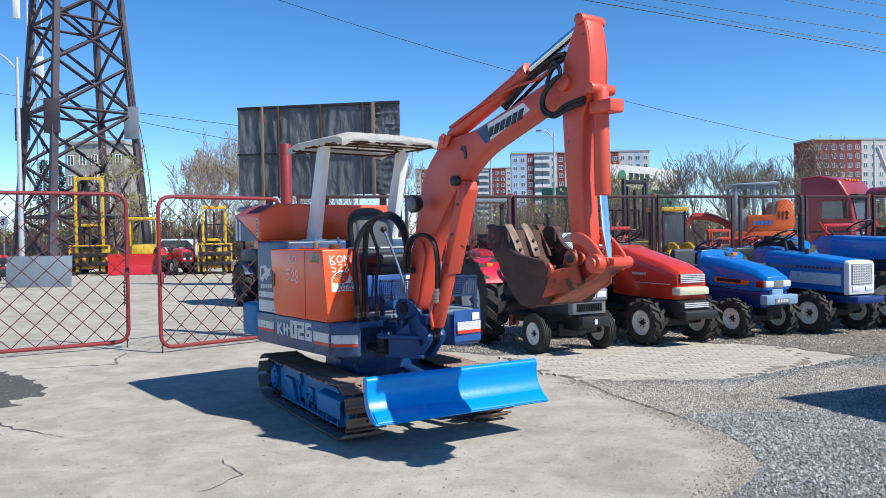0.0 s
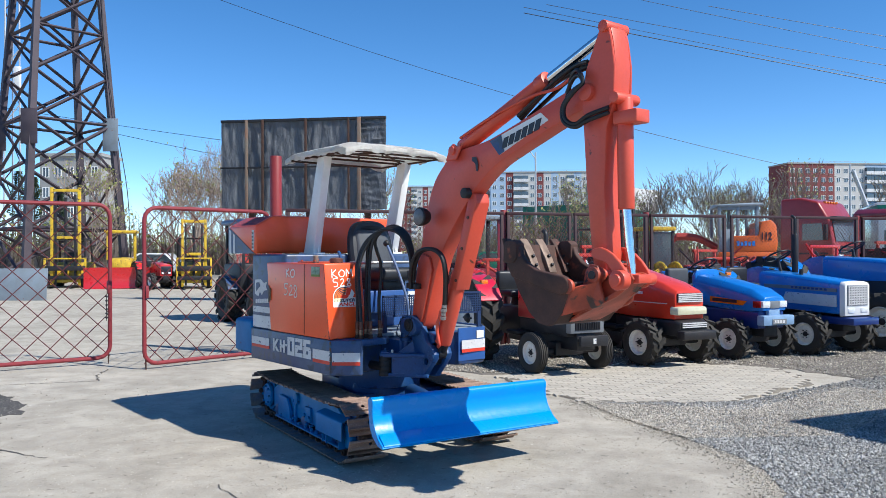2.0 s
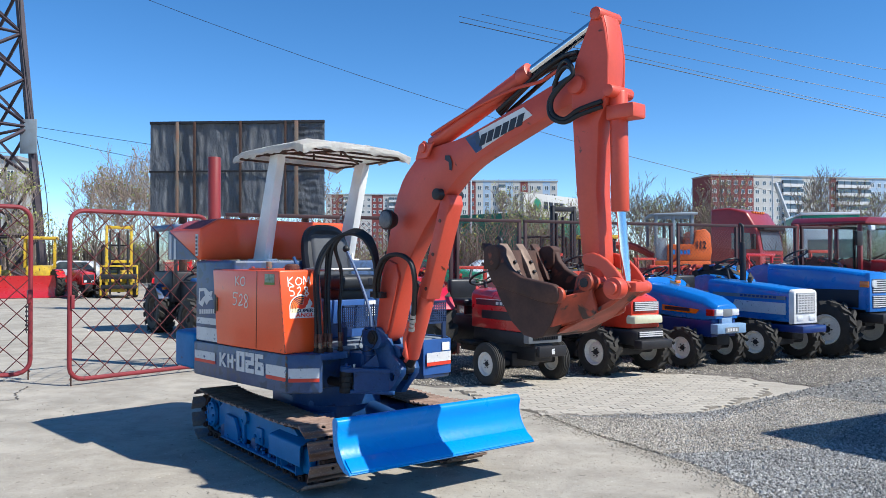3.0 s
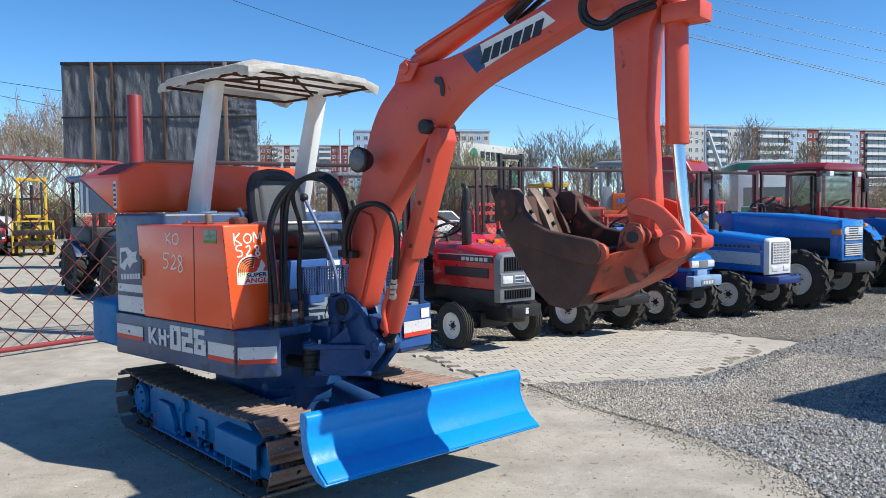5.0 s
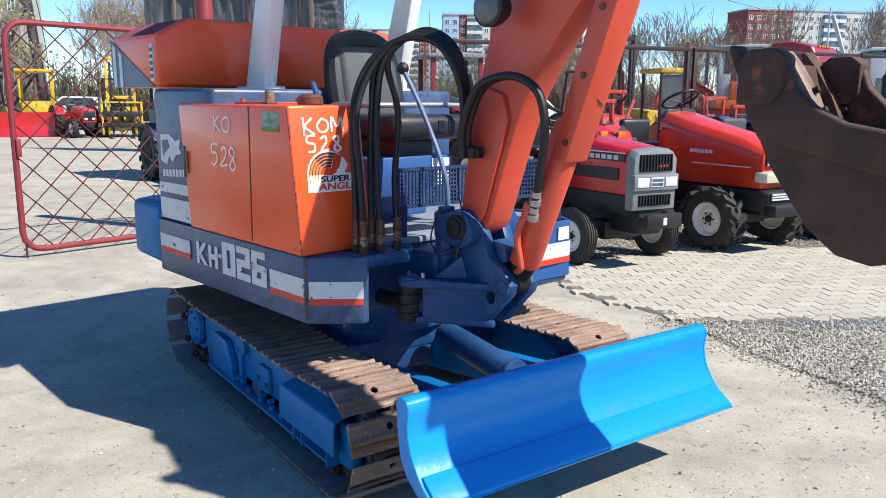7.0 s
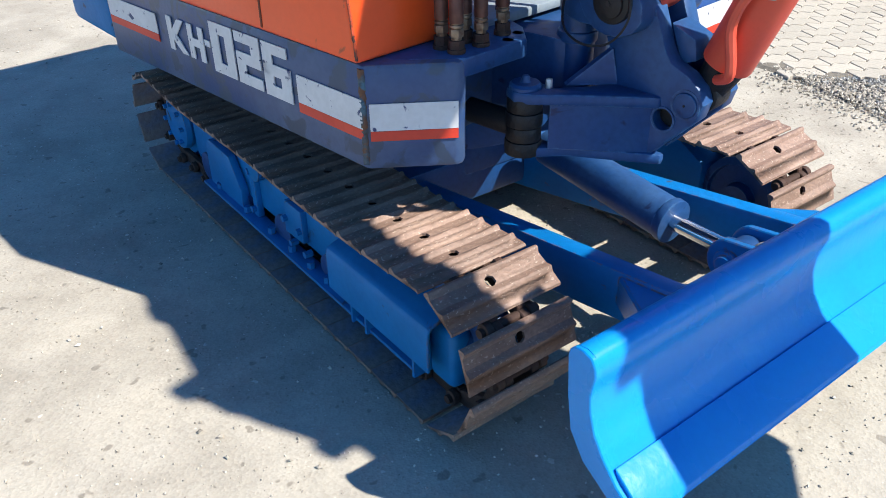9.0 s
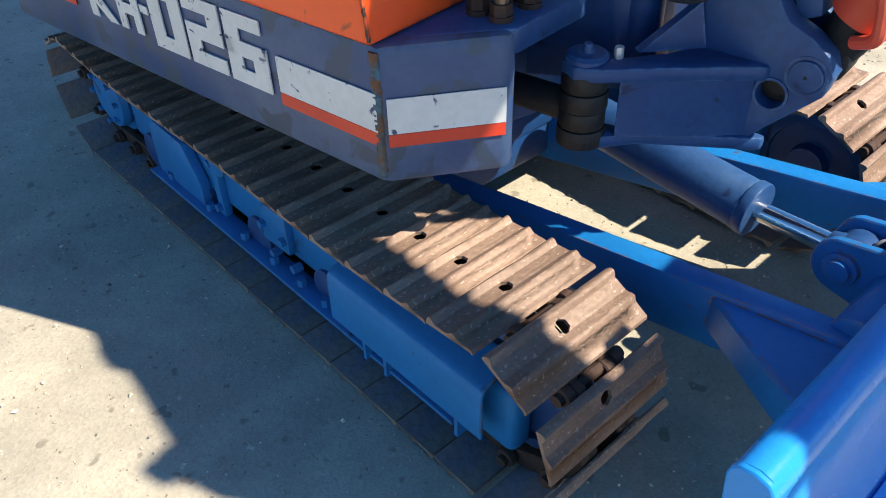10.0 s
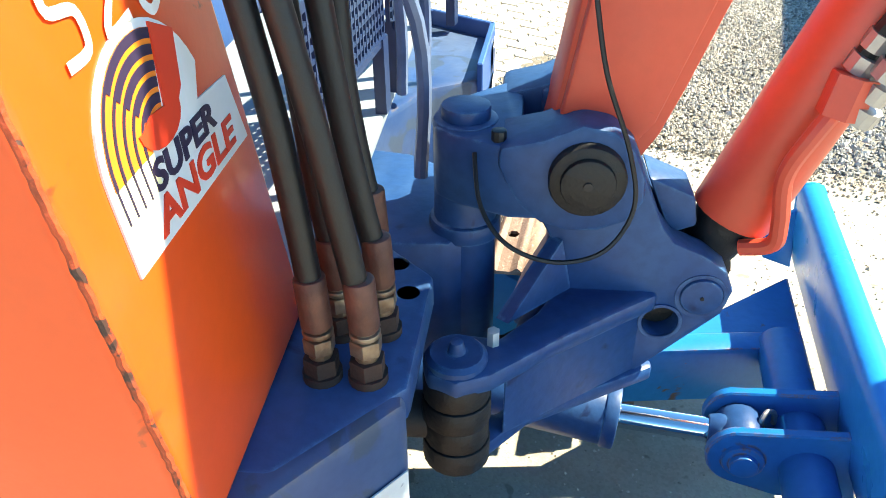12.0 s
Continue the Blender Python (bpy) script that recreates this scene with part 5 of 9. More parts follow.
lv = (((0.53, -0.095, 1.08), (0.416, -0.109, 1.335), (0.289, -0.123, 1.537), 0.021), ((0.46, 0.22, 1.02), (0.42, 0.20, 1.35), (0.37, 0.19, 1.52), 0.0), ((0.49, 0.33, 1.02), (0.45, 0.31, 1.35), (0.40, 0.30, 1.53), 0.0))
for a, c, e, knob in lv:
    b = B()
    tube(b, [(a[0], a[1], 0.85), a, c, e], 0.0105, 8)
    lever = up("control_lever", b, LEVERBLUE, "pale grey-blue control lever")
    b = B()
    if knob:
        bmesh.ops.create_uvsphere(b, u_segments=14, v_segments=10, radius=0.026, matrix=Matrix.Translation(e))
    else:
        rod(b, c, e, 0.015, 0.017, n=10, w=0.004)
    up("knob", b, BLACK, parent=lever)
# step guards of perforated sheet on the front of the floor
def basket(x0, y0, x1, y1, z0, z1, label):
    b = B()
    a, c = Vector((x0, y0, 0)), Vector((x1, y1, 0))
    d = (c - a)
    n_u = max(3, int(d.length / 0.017))
    n_v = max(2, int((z1 - z0) / 0.017))
    for i in range(n_u + 1):
        p = a + d * (i / n_u)
        box(b, p.x - 0.0035, p.x + 0.0035, p.y - 0.0035, p.y + 0.0035, z0, z1)
    yaw = math.degrees(math.atan2(d.y, d.x))
    for j in range(n_v + 1):
        z = z0 + (z1 - z0) * j / n_v
        box(b, 0, d.length, -0.003, 0.003, z - 0.0035, z + 0.0035, m=pose(x0, y0, 0, 0, 0, yaw))
    box(b, 0, d.length, -0.007, 0.007, z1, z1 + 0.014, m=pose(x0, y0, 0, 0, 0, yaw))
    box(b, 0, d.length, -0.007, 0.007, z0 - 0.012, z0, m=pose(x0, y0, 0, 0, 0, yaw))
    for s in (0.02, d.length - 0.02):
        box(b, s - 0.015, s + 0.015, -0.01, 0.01, 0.85, z0, m=pose(x0, y0, 0, 0, 0, yaw))
    return up("step_guard", b, GUARDBLUE, label, smooth=0)


basket(0.40, -0.24, 0.44, 0.16, 0.98, 1.12, "dark blue perforated sheet guard")
basket(0.44, 0.22, 0.52, 0.66, 0.98, 1.13, "dark blue perforated sheet guard")
# left front box with stripes and label
b = B()
prism(b, [(0.05, 0.40), (0.595, 0.365), (0.605, 0.612), (0.465, 0.705), (0.05, 0.705)], 0.60, 0.822, "z", 0.006, 2)
edge = [Vector((0.60, 0.352, 0)), Vector((0.615, 0.62, 0)), Vector((0.47, 0.715, 0)), Vector((0.05, 0.715, 0))]
for e0, e1 in zip(edge, edge[1:]):
    d = (e1 - e0).normalized()
    nn = Vector((-d.y, d.x, 0)) * 0.012
    prism(b, [(e0.x, e0.y), (e1.x, e1.y), (e1.x + nn.x, e1.y + nn.y), (e0.x + nn.x, e0.y + nn.y)], 0.60, 0.862, "z", 0.002, 1)
lbx = up("side_box", b, GREYBLUE, "blue tray box with white and red stripes")
for z0, z1, mat, nm in ((0.695, 0.765, STRIPE_WHITE, "white_stripe"), (0.668, 0.694, STRIPE_RED, "red_stripe")):
    b = B()
    prism(b, [(0.372, z0), (0.618, z0), (0.618, z1), (0.372, z1)], 0.6145, 0.618, "x")
    b.transform(Matrix.Translation((0, 0, 0)))
    up(nm, b, mat, parent=lbx, smooth=0)
b = B()
prism(b, [(0.53, 0.775), (0.605, 0.775), (0.605, 0.835), (0.53, 0.835)], 0.6145, 0.618, "x")
up("label_plate", b, WHITE, parent=lbx, smooth=0)

# canopy
posts = (((-0.52, -0.33, 1.462), (-0.235, -0.37, 2.25)), ((-0.52, 0.47, 1.462), (-0.255, 0.45, 2.25)))
for (bx, by, bz), (tx, ty, tz) in posts:
    b = B()
    w0, w1, d = 0.085, 0.06, 0.035
    lo = [b.verts.new((bx + sx * w0, by + sy * d, bz)) for sx, sy in ((-1, -1), (1, -1), (1, 1), (-1, 1))]
    hi = [b.verts.new((tx + sx * w1, ty + sy * d, tz)) for sx, sy in ((-1, -1), (1, -1), (1, 1), (-1, 1))]
    b.faces.new(lo)
    b.faces.new(hi)
    for i in range(4):
        b.faces.new((lo[i], lo[(i + 1) % 4], hi[(i + 1) % 4], hi[i]))
    bmesh.ops.recalc_face_normals(b, faces=b.faces[:])
    bevel(b, b.edges[:], 0.008, 2)
    post = up("canopy_post", b, WHITE, "white painted box-section canopy post")
    b = B()
    box(b, bx - 0.13, bx + 0.13, by - 0.055, by + 0.055, bz - 0.012, bz + 0.006, 0.003)
    prism(b, [(bx + 0.05, bz), (bx + 0.11, bz), (bx + 0.075, bz + 0.25)], by - 0.006, by + 0.006, "y")
    up("post_foot", b, WHITE, parent=post)
CX0, CX1, CY0, CY1 = -0.66, 0.30, -0.50, 0.49
b = B()
nu, nv = 40, 40
grid = []
crng = random.Random(3)
for j in range(nv + 1):
    row = []
    for i in range(nu + 1):
        u, v = i / nu, j / nv
        x, y = CX0 + (CX1 - CX0) * u, CY0 + (CY1 - CY0) * v
        eu, ev = min(u, 1 - u), min(v, 1 - v)
        z = 2.322 - 0.034 * max(0, 1 - eu / 0.13) - 0.030 * max(0, 1 - ev / 0.12) + 0.014 * (1 - (2 * v - 1) ** 2)
        # creases across the folded rim and slack cloth between the bars
        near_rim = max(0, 1 - min(eu, ev) / 0.2)
        z += 0.007 * near_rim * noise.noise(Vector((x * 26, y * 26, 2.0))) + 0.006 * noise.noise(Vector((x * 7, y * 7, 5.0)))
        z -= 0.008 * abs(math.sin(7.5 * (x + 0.30))) * (1 - near_rim)
        row.append(b.verts.new((x, y, z)))
    grid.append(row)
for j in range(nv):
    for i in range(nu):
        b.faces.new((grid[j][i], grid[j][i + 1], grid[j + 1][i + 1], grid[j + 1][i]))
rim = [grid[0][i] for i in range(nu + 1)] + [grid[j][nu] for j in range(1, nv + 1)] + [grid[nv][i] for i in range(nu - 1, -1, -1)] + [grid[j][0] for j in range(nv - 1, 0, -1)]
cx, cy = (CX0 + CX1) / 2, (CY0 + CY1) / 2
prev_ring = rim
for lvl, (dz, out) in enumerate(((-0.006, 0.006), (-0.034, 0.008), (-0.052, -0.002))):
    ring = []
    for k, v in enumerate(rim):
        d = Vector((v.co.x - cx, v.co.y - cy, 0)).normalized()
        wob = 0.008 * math.sin(k * 0.45) + 0.005 * math.sin(k * 1.3 + 1) + crng.uniform(-0.004, 0.004)
        ring.append(b.verts.new((v.co.x + d.x * (out + 0.3 * wob * lvl), v.co.y + d.y * (out + 0.3 * wob * lvl), v.co.z + dz + (wob if lvl == 2 else 0))))
    for k in range(len(rim)):
        l = (k + 1) % len(rim)
        b.faces.new((prev_ring[k], prev_ring[l], ring[l], ring[k]))
    prev_ring = ring
r = bmesh.ops.solidify(b, geom=b.faces[:], thickness=0.004)
up("canopy", b, VINYL, "white vinyl canopy cover with folded edge", smooth=25)
RX0, RX1, RY0, RY1 = CX0 + 0.035, CX1 - 0.035, CY0 + 0.035, CY1 - 0.035
for (a, c) in (((RX0, RY0, 2.246), (RX1, RY0, 2.246)), ((RX0, RY1, 2.246), (RX1, RY1, 2.246)), ((RX0, RY0, 2.246), (RX0, RY1, 2.246)), ((RX1, RY0, 2.246), (RX1, RY1, 2.246)),
               ((-0.30, RY0, 2.25), (-0.30, RY1, 2.25)), ((0.06, RY0, 2.25), (0.06, RY1, 2.25)), ((-0.26, -0.37, 2.275), (-0.27, 0.46, 2.275)), ((-0.30, RY0, 2.25), (0.06, 0.0, 2.285)), ((0.06, 0.0, 2.285), (-0.30, RY1, 2.25)),
               ((-0.30, 0.0, 2.25), (-0.30, 0.0, 2.31)), ((0.06, 0.0, 2.25), (0.06, 0.0, 2.31))):
    b = B()
    rod(b, a, c, 0.0085, n=8)
    up("canopy_bar", b, RUST, "rusty canopy frame bar")

# swing bracket in front
KX, KY = 0.600, -0.158
kb = B()
rod(kb, (KX, KY, 0.60), (KX, KY, 0.975), 0.044, n=28, w=0.006)
rod(kb, (KX, KY, 0.80), (KX, KY, 0.828), 0.051, n=28, w=0.006)
up("king_post", kb, NAVY_DEEP, "deep blue swing post")
kb = B()
prism(kb, [(0.30, -0.30), (0.50, -0.22), (0.58, -0.215), (0.632, -0.175), (0.632, -0.07), (0.58, 0.0), (0.50, 0.06), (0.30, 0.10)], 0.60, 0.812, "z", 0.012)
up("swing_tongue", kb, NAVY_DEEP, "deep blue steel tongue under the swing post")
kp = B()
rod(kp, (KX, KY, 0.972), (KX, KY, 0.992), 0.033, n=24, w=0.003)
up("king_pin", kp, NAVY_DEEP)
kp = B()
rod(kp, (KX + 0.045, KY - 0.062, 0.955), (KX + 0.045, KY - 0.062, 0.985), 0.010, n=10, w=0.002)
up("grease_nipple", kp, BLACK)
knuckle = B()
prism(knuckle, [(0.556, -0.158), (0.562, -0.190), (0.590, -0.212), (0.66, -0.243), (0.735, -0.243), (0.735, -0.192), (0.690, -0.192), (0.676, -0.175), (0.676, -0.045), (0.690, -0.028), (0.80, -0.028), (0.80, 0.022), (0.69, 0.022), (0.64, -0.03), (0.585, -0.085), (0.560, -0.11)], 0.87, 0.972, "z", 0.008)
swing = up("swing_bracket", knuckle, NAVY_DEEP, "deep blue cast swing bracket")
lobe = [(0.645, 0.972), (0.70, 0.985), (0.745, 1.005), (0.785, 0.998), (0.812, 0.972), (0.828, 0.935), (0.830, 0.90), (0.81, 0.872), (0.775, 0.857), (0.735, 0.855), (0.70, 0.866), (0.672, 0.89), (0.655, 0.92), (0.645, 0.945)]
cheek = [(0.70, 0.98), (0.775, 0.992), (0.818, 0.955), (0.848, 0.885), (0.868, 0.838), (0.888, 0.812), (0.932, 0.793), (0.966, 0.768), (0.980, 0.735), (0.970, 0.695), (0.88, 0.600), (0.842, 0.556), (0.70, 0.545), (0.668, 0.58), (0.690, 0.65), (0.722, 0.72), (0.725, 0.80), (0.700, 0.85)]
for y0, y1 in ((-0.246, -0.150), (-0.070, 0.026)):
    b = B()
    prism(b, lobe, y0, y1, "y", 0.010)
    up("bracket_lobe", b, NAVY_DEEP, parent=swing)
for y0, y1 in ((-0.193, -0.143), (-0.077, -0.027)):
    b = B()
    holed(b, cheek, (0.886, 0.678), 0.0265, y0, y1, 0.006)
    up("bracket_cheek", b, NAVY_DEEP, "deep blue cast cheek of the swing bracket", parent=swing)
b = B()
prism(b, [(0.735, -0.15), (0.80, -0.15), (0.80, -0.07), (0.735, -0.07)], 0.56, 0.83, "z", 0.006)
up("bracket_web", b, NAVY_DEEP, parent=swing)
b = B()
prism(b, [(0.848, 0.89), (0.915, 0.862), (0.925, 0.815), (0.888, 0.80)], -0.15, -0.07, "y", 0.006)
up("bracket_saddle", b, NAVY_DEEP, parent=swing)
b = B()
rod(b, (0.755, -0.262, 0.936), (0.755, 0.045, 0.936), 0.048, n=28, w=0.005)
up("boom_foot_boss", b, GREASE, "greasy black boom foot pin", parent=swing)
b = B()
rod(b, (0.755, -0.270, 0.936), (0.755, -0.255, 0.936), 0.034, n=24, w=0.003)
up("pin_head", b, GREASE, parent=swing)
b = B()
rod(b, (0.755, -0.272, 0.936), (0.755, -0.266, 0.936), 0.006, n=8)
up("pin_centre", b, DARKMETAL, parent=swing)
b = B()
rod(b, (0.937, -0.199, 0.726), (0.937, -0.02, 0.726), 0.030, n=26, w=0.004)
up("cylinder_pin", b, NAVY_DEEP, parent=swing)
b = B()
rod(b, (0.937, -0.2005, 0.726), (0.937, -0.198, 0.726), 0.003, n=8)
up("pin_centre", b, GREASE, parent=swing)
b = B()
lathe(b, [(0.0265, 0.0), (0.0315, 0.0), (0.0315, 0.004), (0.0265, 0.004)], 26, Matrix.Translation((0.886, -0.1955, 0.678)), caps=False)
up("hole_ring", b, NAVY_DEEP, parent=swing)
# plug added behind the hole so no lit ground shows through
b = B()
rod(b, (0.886, -0.160, 0.678), (0.886, -0.060, 0.678), 0.034, n=24)
up("inner_pin", b, GREASE, "added greasy black plug behind the bracket hole", parent=swing)
b = B()
lathe(b, [(0.031, 0.0), (0.037, 0.0), (0.037, 0.003), (0.031, 0.003)], 26, Matrix.Translation((0.937, -0.1945, 0.726)), caps=False)
up("pin_ring", b, NAVY_DEEP, parent=swing)
# triangular fin between the knuckle plate and the cheek
b = B()
tri = [Vector((0.650, -0.268, 0.729)), Vector((0.720, -0.188, 0.815)), Vector((0.738, -0.180, 0.729))]
fv = [b.verts.new(v) for v in tri]
fw = [b.verts.new(v + Vector((0.016, -0.012, 0.0))) for v in tri]
b.faces.new(fv)
b.faces.new(fw)
for i in range(3):
    b.faces.new((fv[i], fv[(i + 1) % 3], fw[(i + 1) % 3], fw[i]))
up("bracket_fin", b, NAVY_DEEP, parent=swing, smooth=0)
# knuckle to the swing cylinder
EX, EY = 0.603, -0.357
arm2 = [(0.557, -0.348), (0.568, -0.318), (0.612, -0.305), (0.655, -0.310), (0.705, -0.25), (0.745, -0.165), (0.88, -0.165), (0.875, -0.20), (0.827, -0.236), (0.727, -0.315), (0.648, -0.385), (0.605, -0.404), (0.568, -0.388)]
arm3 = [(0.557, -0.348), (0.568, -0.318), (0.612, -0.305), (0.655, -0.300), (0.705, -0.24), (0.745, -0.165), (0.89, -0.165), (0.89, -0.185), (0.70, -0.30), (0.648, -0.360), (0.605, -0.398), (0.568, -0.388)]
for shape, z0, z1 in ((arm2, 0.700, 0.730), (arm3, 0.556, 0.584)):
    b = B()
    prism(b, shape, z0, z1, "z", 0.008)
    up("knuckle_plate", b, NAVY_DEEP, "deep blue knuckle plate", parent=swing)
b = B()
prism(b, [(0.665, -0.340), (0.86, -0.19), (0.86, -0.175), (0.665, -0.315)], 0.58, 0.705, "z", 0.002, 1)
up("knuckle_web", b, NAVY_DEEP, parent=swing)
for i, z in enumerate(np.linspace(0.560, 0.672, 4)):
    b = B()
    rod(b, (EX, EY, z), (EX, EY, z + 0.037), 0.046 - 0.002 * (i % 2), n=22, w=0.003)
    up("knuckle_ring", b, GREASE, "dark greasy cylinder eye ring", parent=swing)
b = B()
lathe(b, [(0.040, 0.0), (0.040, 0.008), (0.034, 0.014), (0.012, 0.014), (0.008, 0.03), (0.002, 0.032)], 20, pose(EX, EY, 0.728, 90, 0, 0))
up("knuckle_pin", b, NAVY_DEEP, parent=swing)
b = B()
rod(b, (0.648, -0.324, 0.728), (0.648, -0.324, 0.752), 0.0088, n=6, w=0.001)
up("bolt", b, GALV, parent=swing)
b = B()
rod(b, (EX - 0.03, EY + 0.01, 0.62), (0.20, -0.36, 0.62), 0.032, n=18)
up("swing_cylinder", b, DARKMETAL, "dark swing cylinder")
b = B()
tube(b, [(0.615, -0.225, 0.955), (0.625, -0.26, 0.90), (0.66, -0.29, 0.862), (0.72, -0.30, 0.845), (0.78, -0.29, 0.858), (0.812, -0.272, 0.91), (0.80, -0.26, 0.98), (0.765, -0.25, 1.07), (0.745, -0.235, 1.16)], 0.003, 6)
up("grease_line", b, BLACK, "thin black grease line", parent=swing)

# boom
out = [(0.70, 0.93), (0.72, 1.04), (0.752, 1.25), (0.775, 1.40), (0.845, 1.66), (0.905, 1.855), (0.975, 1.985), (1.06, 2.07), (1.13, 2.125), (1.21, 2.16), (1.34, 2.178), (1.555, 2.208), (1.954, 2.325), (2.27, 2.425), (2.40, 2.445), (2.455, 2.42)]
inn = [(2.475, 2.34), (2.43, 2.29), (2.352, 2.285), (2.18, 2.24), (1.953, 2.16), (1.745, 2.085), (1.62, 2.035), (1.50, 1.965), (1.40, 1.885), (1.31, 1.795), (1.18, 1.65), (1.08, 1.515), (1.01, 1.40), (0.93, 1.19), (0.85, 0.96), (0.80, 0.90)]


def smooth2(pts, per=3):
    return [(p.x, p.z) for p in curve_points([(a, 0, c) for a, c in pts], per)]


b = B()
prism(b, smooth2(out) + smooth2(inn), YB - 0.063, YB + 0.063, "y", 0.009)
boom = up("boom", b, BOOM, "faded orange curved steel boom")
for s in (-1, 1):
    b = B()
    y0, y1 = sorted((YB + s * 0.058, YB + s * 0.084))
    prism(b, [(0.712, 0.945), (0.730, 1.05), (0.762, 1.25), (0.792, 1.40), (0.845, 1.455), (0.925, 1.43), (0.955, 1.34), (0.905, 1.19), (0.838, 0.985), (0.80, 0.935)], y0, y1, "y", 0.007)
    up("doubler_plate", b, BOOM, parent=boom)
# name plate: plain blue and white shapes
b = B()
prism(b, [(1.555, 2.192), (2.015, 2.316), (2.08, 2.262), (1.645, 2.092)], YB - 0.124, YB - 0.06, "y")
for v in b.verts:
    if v.co.y < YB - 0.1:
        v.co.y = YB - 0.0645
up("name_plate", b, WHITE, "white and blue maker plate without lettering", parent=boom, smooth=0)
b = B()
prism(b, [(1.555, 2.192), (1.665, 2.2217), (1.695, 2.112), (1.645, 2.092)], YB - 0.124, YB - 0.06, "y")
for v in b.verts:
    if v.co.y < YB - 0.1:
        v.co.y = YB - 0.0665
up("plate_field", b, NAVY, parent=boom, smooth=0)
for s in (0.0, 0.062, 0.124, 0.186, 0.248, 0.31):
    x = 1.670 + s * 0.93
    z = 2.128 + s * 0.25
    b = B()
    prism(b, [(x, z), (x + 0.044, z + 0.010), (x + 0.066, z + 0.078), (x + 0.022, z + 0.068)], YB - 0.13, YB - 0.06, "y")
    for v in b.verts:
        if v.co.y < YB - 0.1:
            v.co.y = YB - 0.0685
    up("plate_bar", b, BLACKDECAL, parent=boom, smooth=0)
b = B()
prism(b, [(1.385, 2.105), (1.425, 2.10), (1.445, 2.05), (1.44, 2.005), (1.422, 2.01), (1.415, 2.06), (1.38, 2.08)], YB - 0.068, YB - 0.07, "y")
up("dark_smear", b, BLACKDECAL, parent=boom, smooth=0)
for px, pz, r in ((1.205, 2.165, 0.032), (1.335, 1.865, 0.036), (2.40, 2.375, 0.05)):
    b = B()
    rod(b, (px, YB - 0.108, pz), (px, YB + 0.108, pz), r, n=22, w=0.005)
    up("boom_pin", b, DARKMETAL if pz < 2 else BOOM, parent=boom)
b = B()
prism(b, [(1.13, 2.10), (1.17, 2.19), (1.21, 2.215), (1.25, 2.19), (1.30, 2.19), (1.24, 2.10)], YB - 0.095, YB - 0.08, "y", 0.004, 1)
prism(b, [(1.13, 2.10), (1.17, 2.19), (1.21, 2.215), (1.25, 2.19), (1.30, 2.19), (1.24, 2.10)], YB + 0.08, YB + 0.095, "y", 0.004, 1)
up("cylinder_ear", b, BOOM, parent=boom)
# lift cylinder with its guard, in front of the boom
b = B()
d = Vector((1.375 - 0.955, 0, 1.84 - 0.755)).normalized()
rod(b, Vector((0.955, YB, 0.755)) + d * 0.062, Vector((0.955, YB, 0.755)) + d * 0.62, 0.058, n=24, w=0.006)
lift = up("lift_cylinder", b, BOOM, "faded orange boom lift cylinder")
b = B()
rod(b, Vector((0.955, YB, 0.755)) + d * 0.6, (1.375, YB, 1.84), 0.03, n=18)
up("piston_rod", b, CHROME, parent=lift)
b = B()
rod(b, (0.945, YB - 0.034, 0.738), (0.945, YB + 0.034, 0.738), 0.042, n=20, w=0.006)
rod(b, (0.945, YB, 0.738), Vector((0.955, YB, 0.755)) + d * 0.07, 0.036, 0.05, n=18)
up("cylinder_foot", b, GREASE, "greasy black cylinder foot", parent=lift)
b = B()
prism(b, [(1.13, 1.215), (1.20, 1.20), (1.415, 1.80), (1.40, 1.86), (1.34, 1.86)], YB - 0.062, YB + 0.062, "y", 0.008)
guard = up("rod_guard", b, BOOM, "folded orange cylinder guard")
for px, pz in ((1.20, 1.27), (1.265, 1.49), (1.33, 1.70)):
    b = B()
    rod(b, (px, YB - 0.067, pz), (px, YB - 0.05, pz), 0.012, n=8)
    up("bolt", b, COPPER, parent=guard)
b = B()
tube(b, [(1.06, YB - 0.07, 1.02), (1.03, YB - 0.085, 0.98), (1.01, YB - 0.08, 0.92), (1.02, YB - 0.075, 0.85), (1.02, YB - 0.07, 0.81), (0.985, YB - 0.05, 0.79)], 0.012, 10)
rod(b, (1.055, YB - 0.075, 1.00), (1.065, YB - 0.07, 1.05), 0.028, n=6)
up("oil_pipe", b, BOOM, parent=lift)
# hoses over the boom to the lift cylinder
for dy, dx in ((0.0, 0.0), (-0.028, 0.022)):
    b = B()
    tube(b, [(0.80, -0.235 + dy, 1.20), (0.815, -0.25 + dy, 1.32), (0.90, -0.26 + dy, 1.455), (1.02 + dx, -0.25 + dy, 1.49), (1.12 + dx, -0.23 + dy, 1.44), (1.15 + dx, -0.22 + dy, 1.32), (1.11 + dx, -0.19 + dy, 1.17), (1.07 + dx, -0.165 + dy, 1.06)], 0.0145, 10)
    up("hose", b, BLACK, "black hydraulic hose")
    b = B()
    for i in range(4):
        rod(b, (1.085 + dx - 0.008 * i, -0.175 + dy + 0.004 * i, 1.10 - 0.028 * i), (1.078 + dx - 0.008 * i, -0.171 + dy + 0.004 * i, 1.08 - 0.028 * i), 0.021 if i % 2 else 0.017, n=10)
    up("hose_fitting", b, STEEL, "steel hose fitting")
b = B()
box(b, 0.735, 0.80, -0.26, -0.205, 1.205, 1.245, 0.005)
box(b, 0.80, 0.85, -0.26, -0.205, 1.20, 1.24, 0.005)
up("hose_clamp", b, DARKMETAL, "dark hose clamp bolted to the boom")
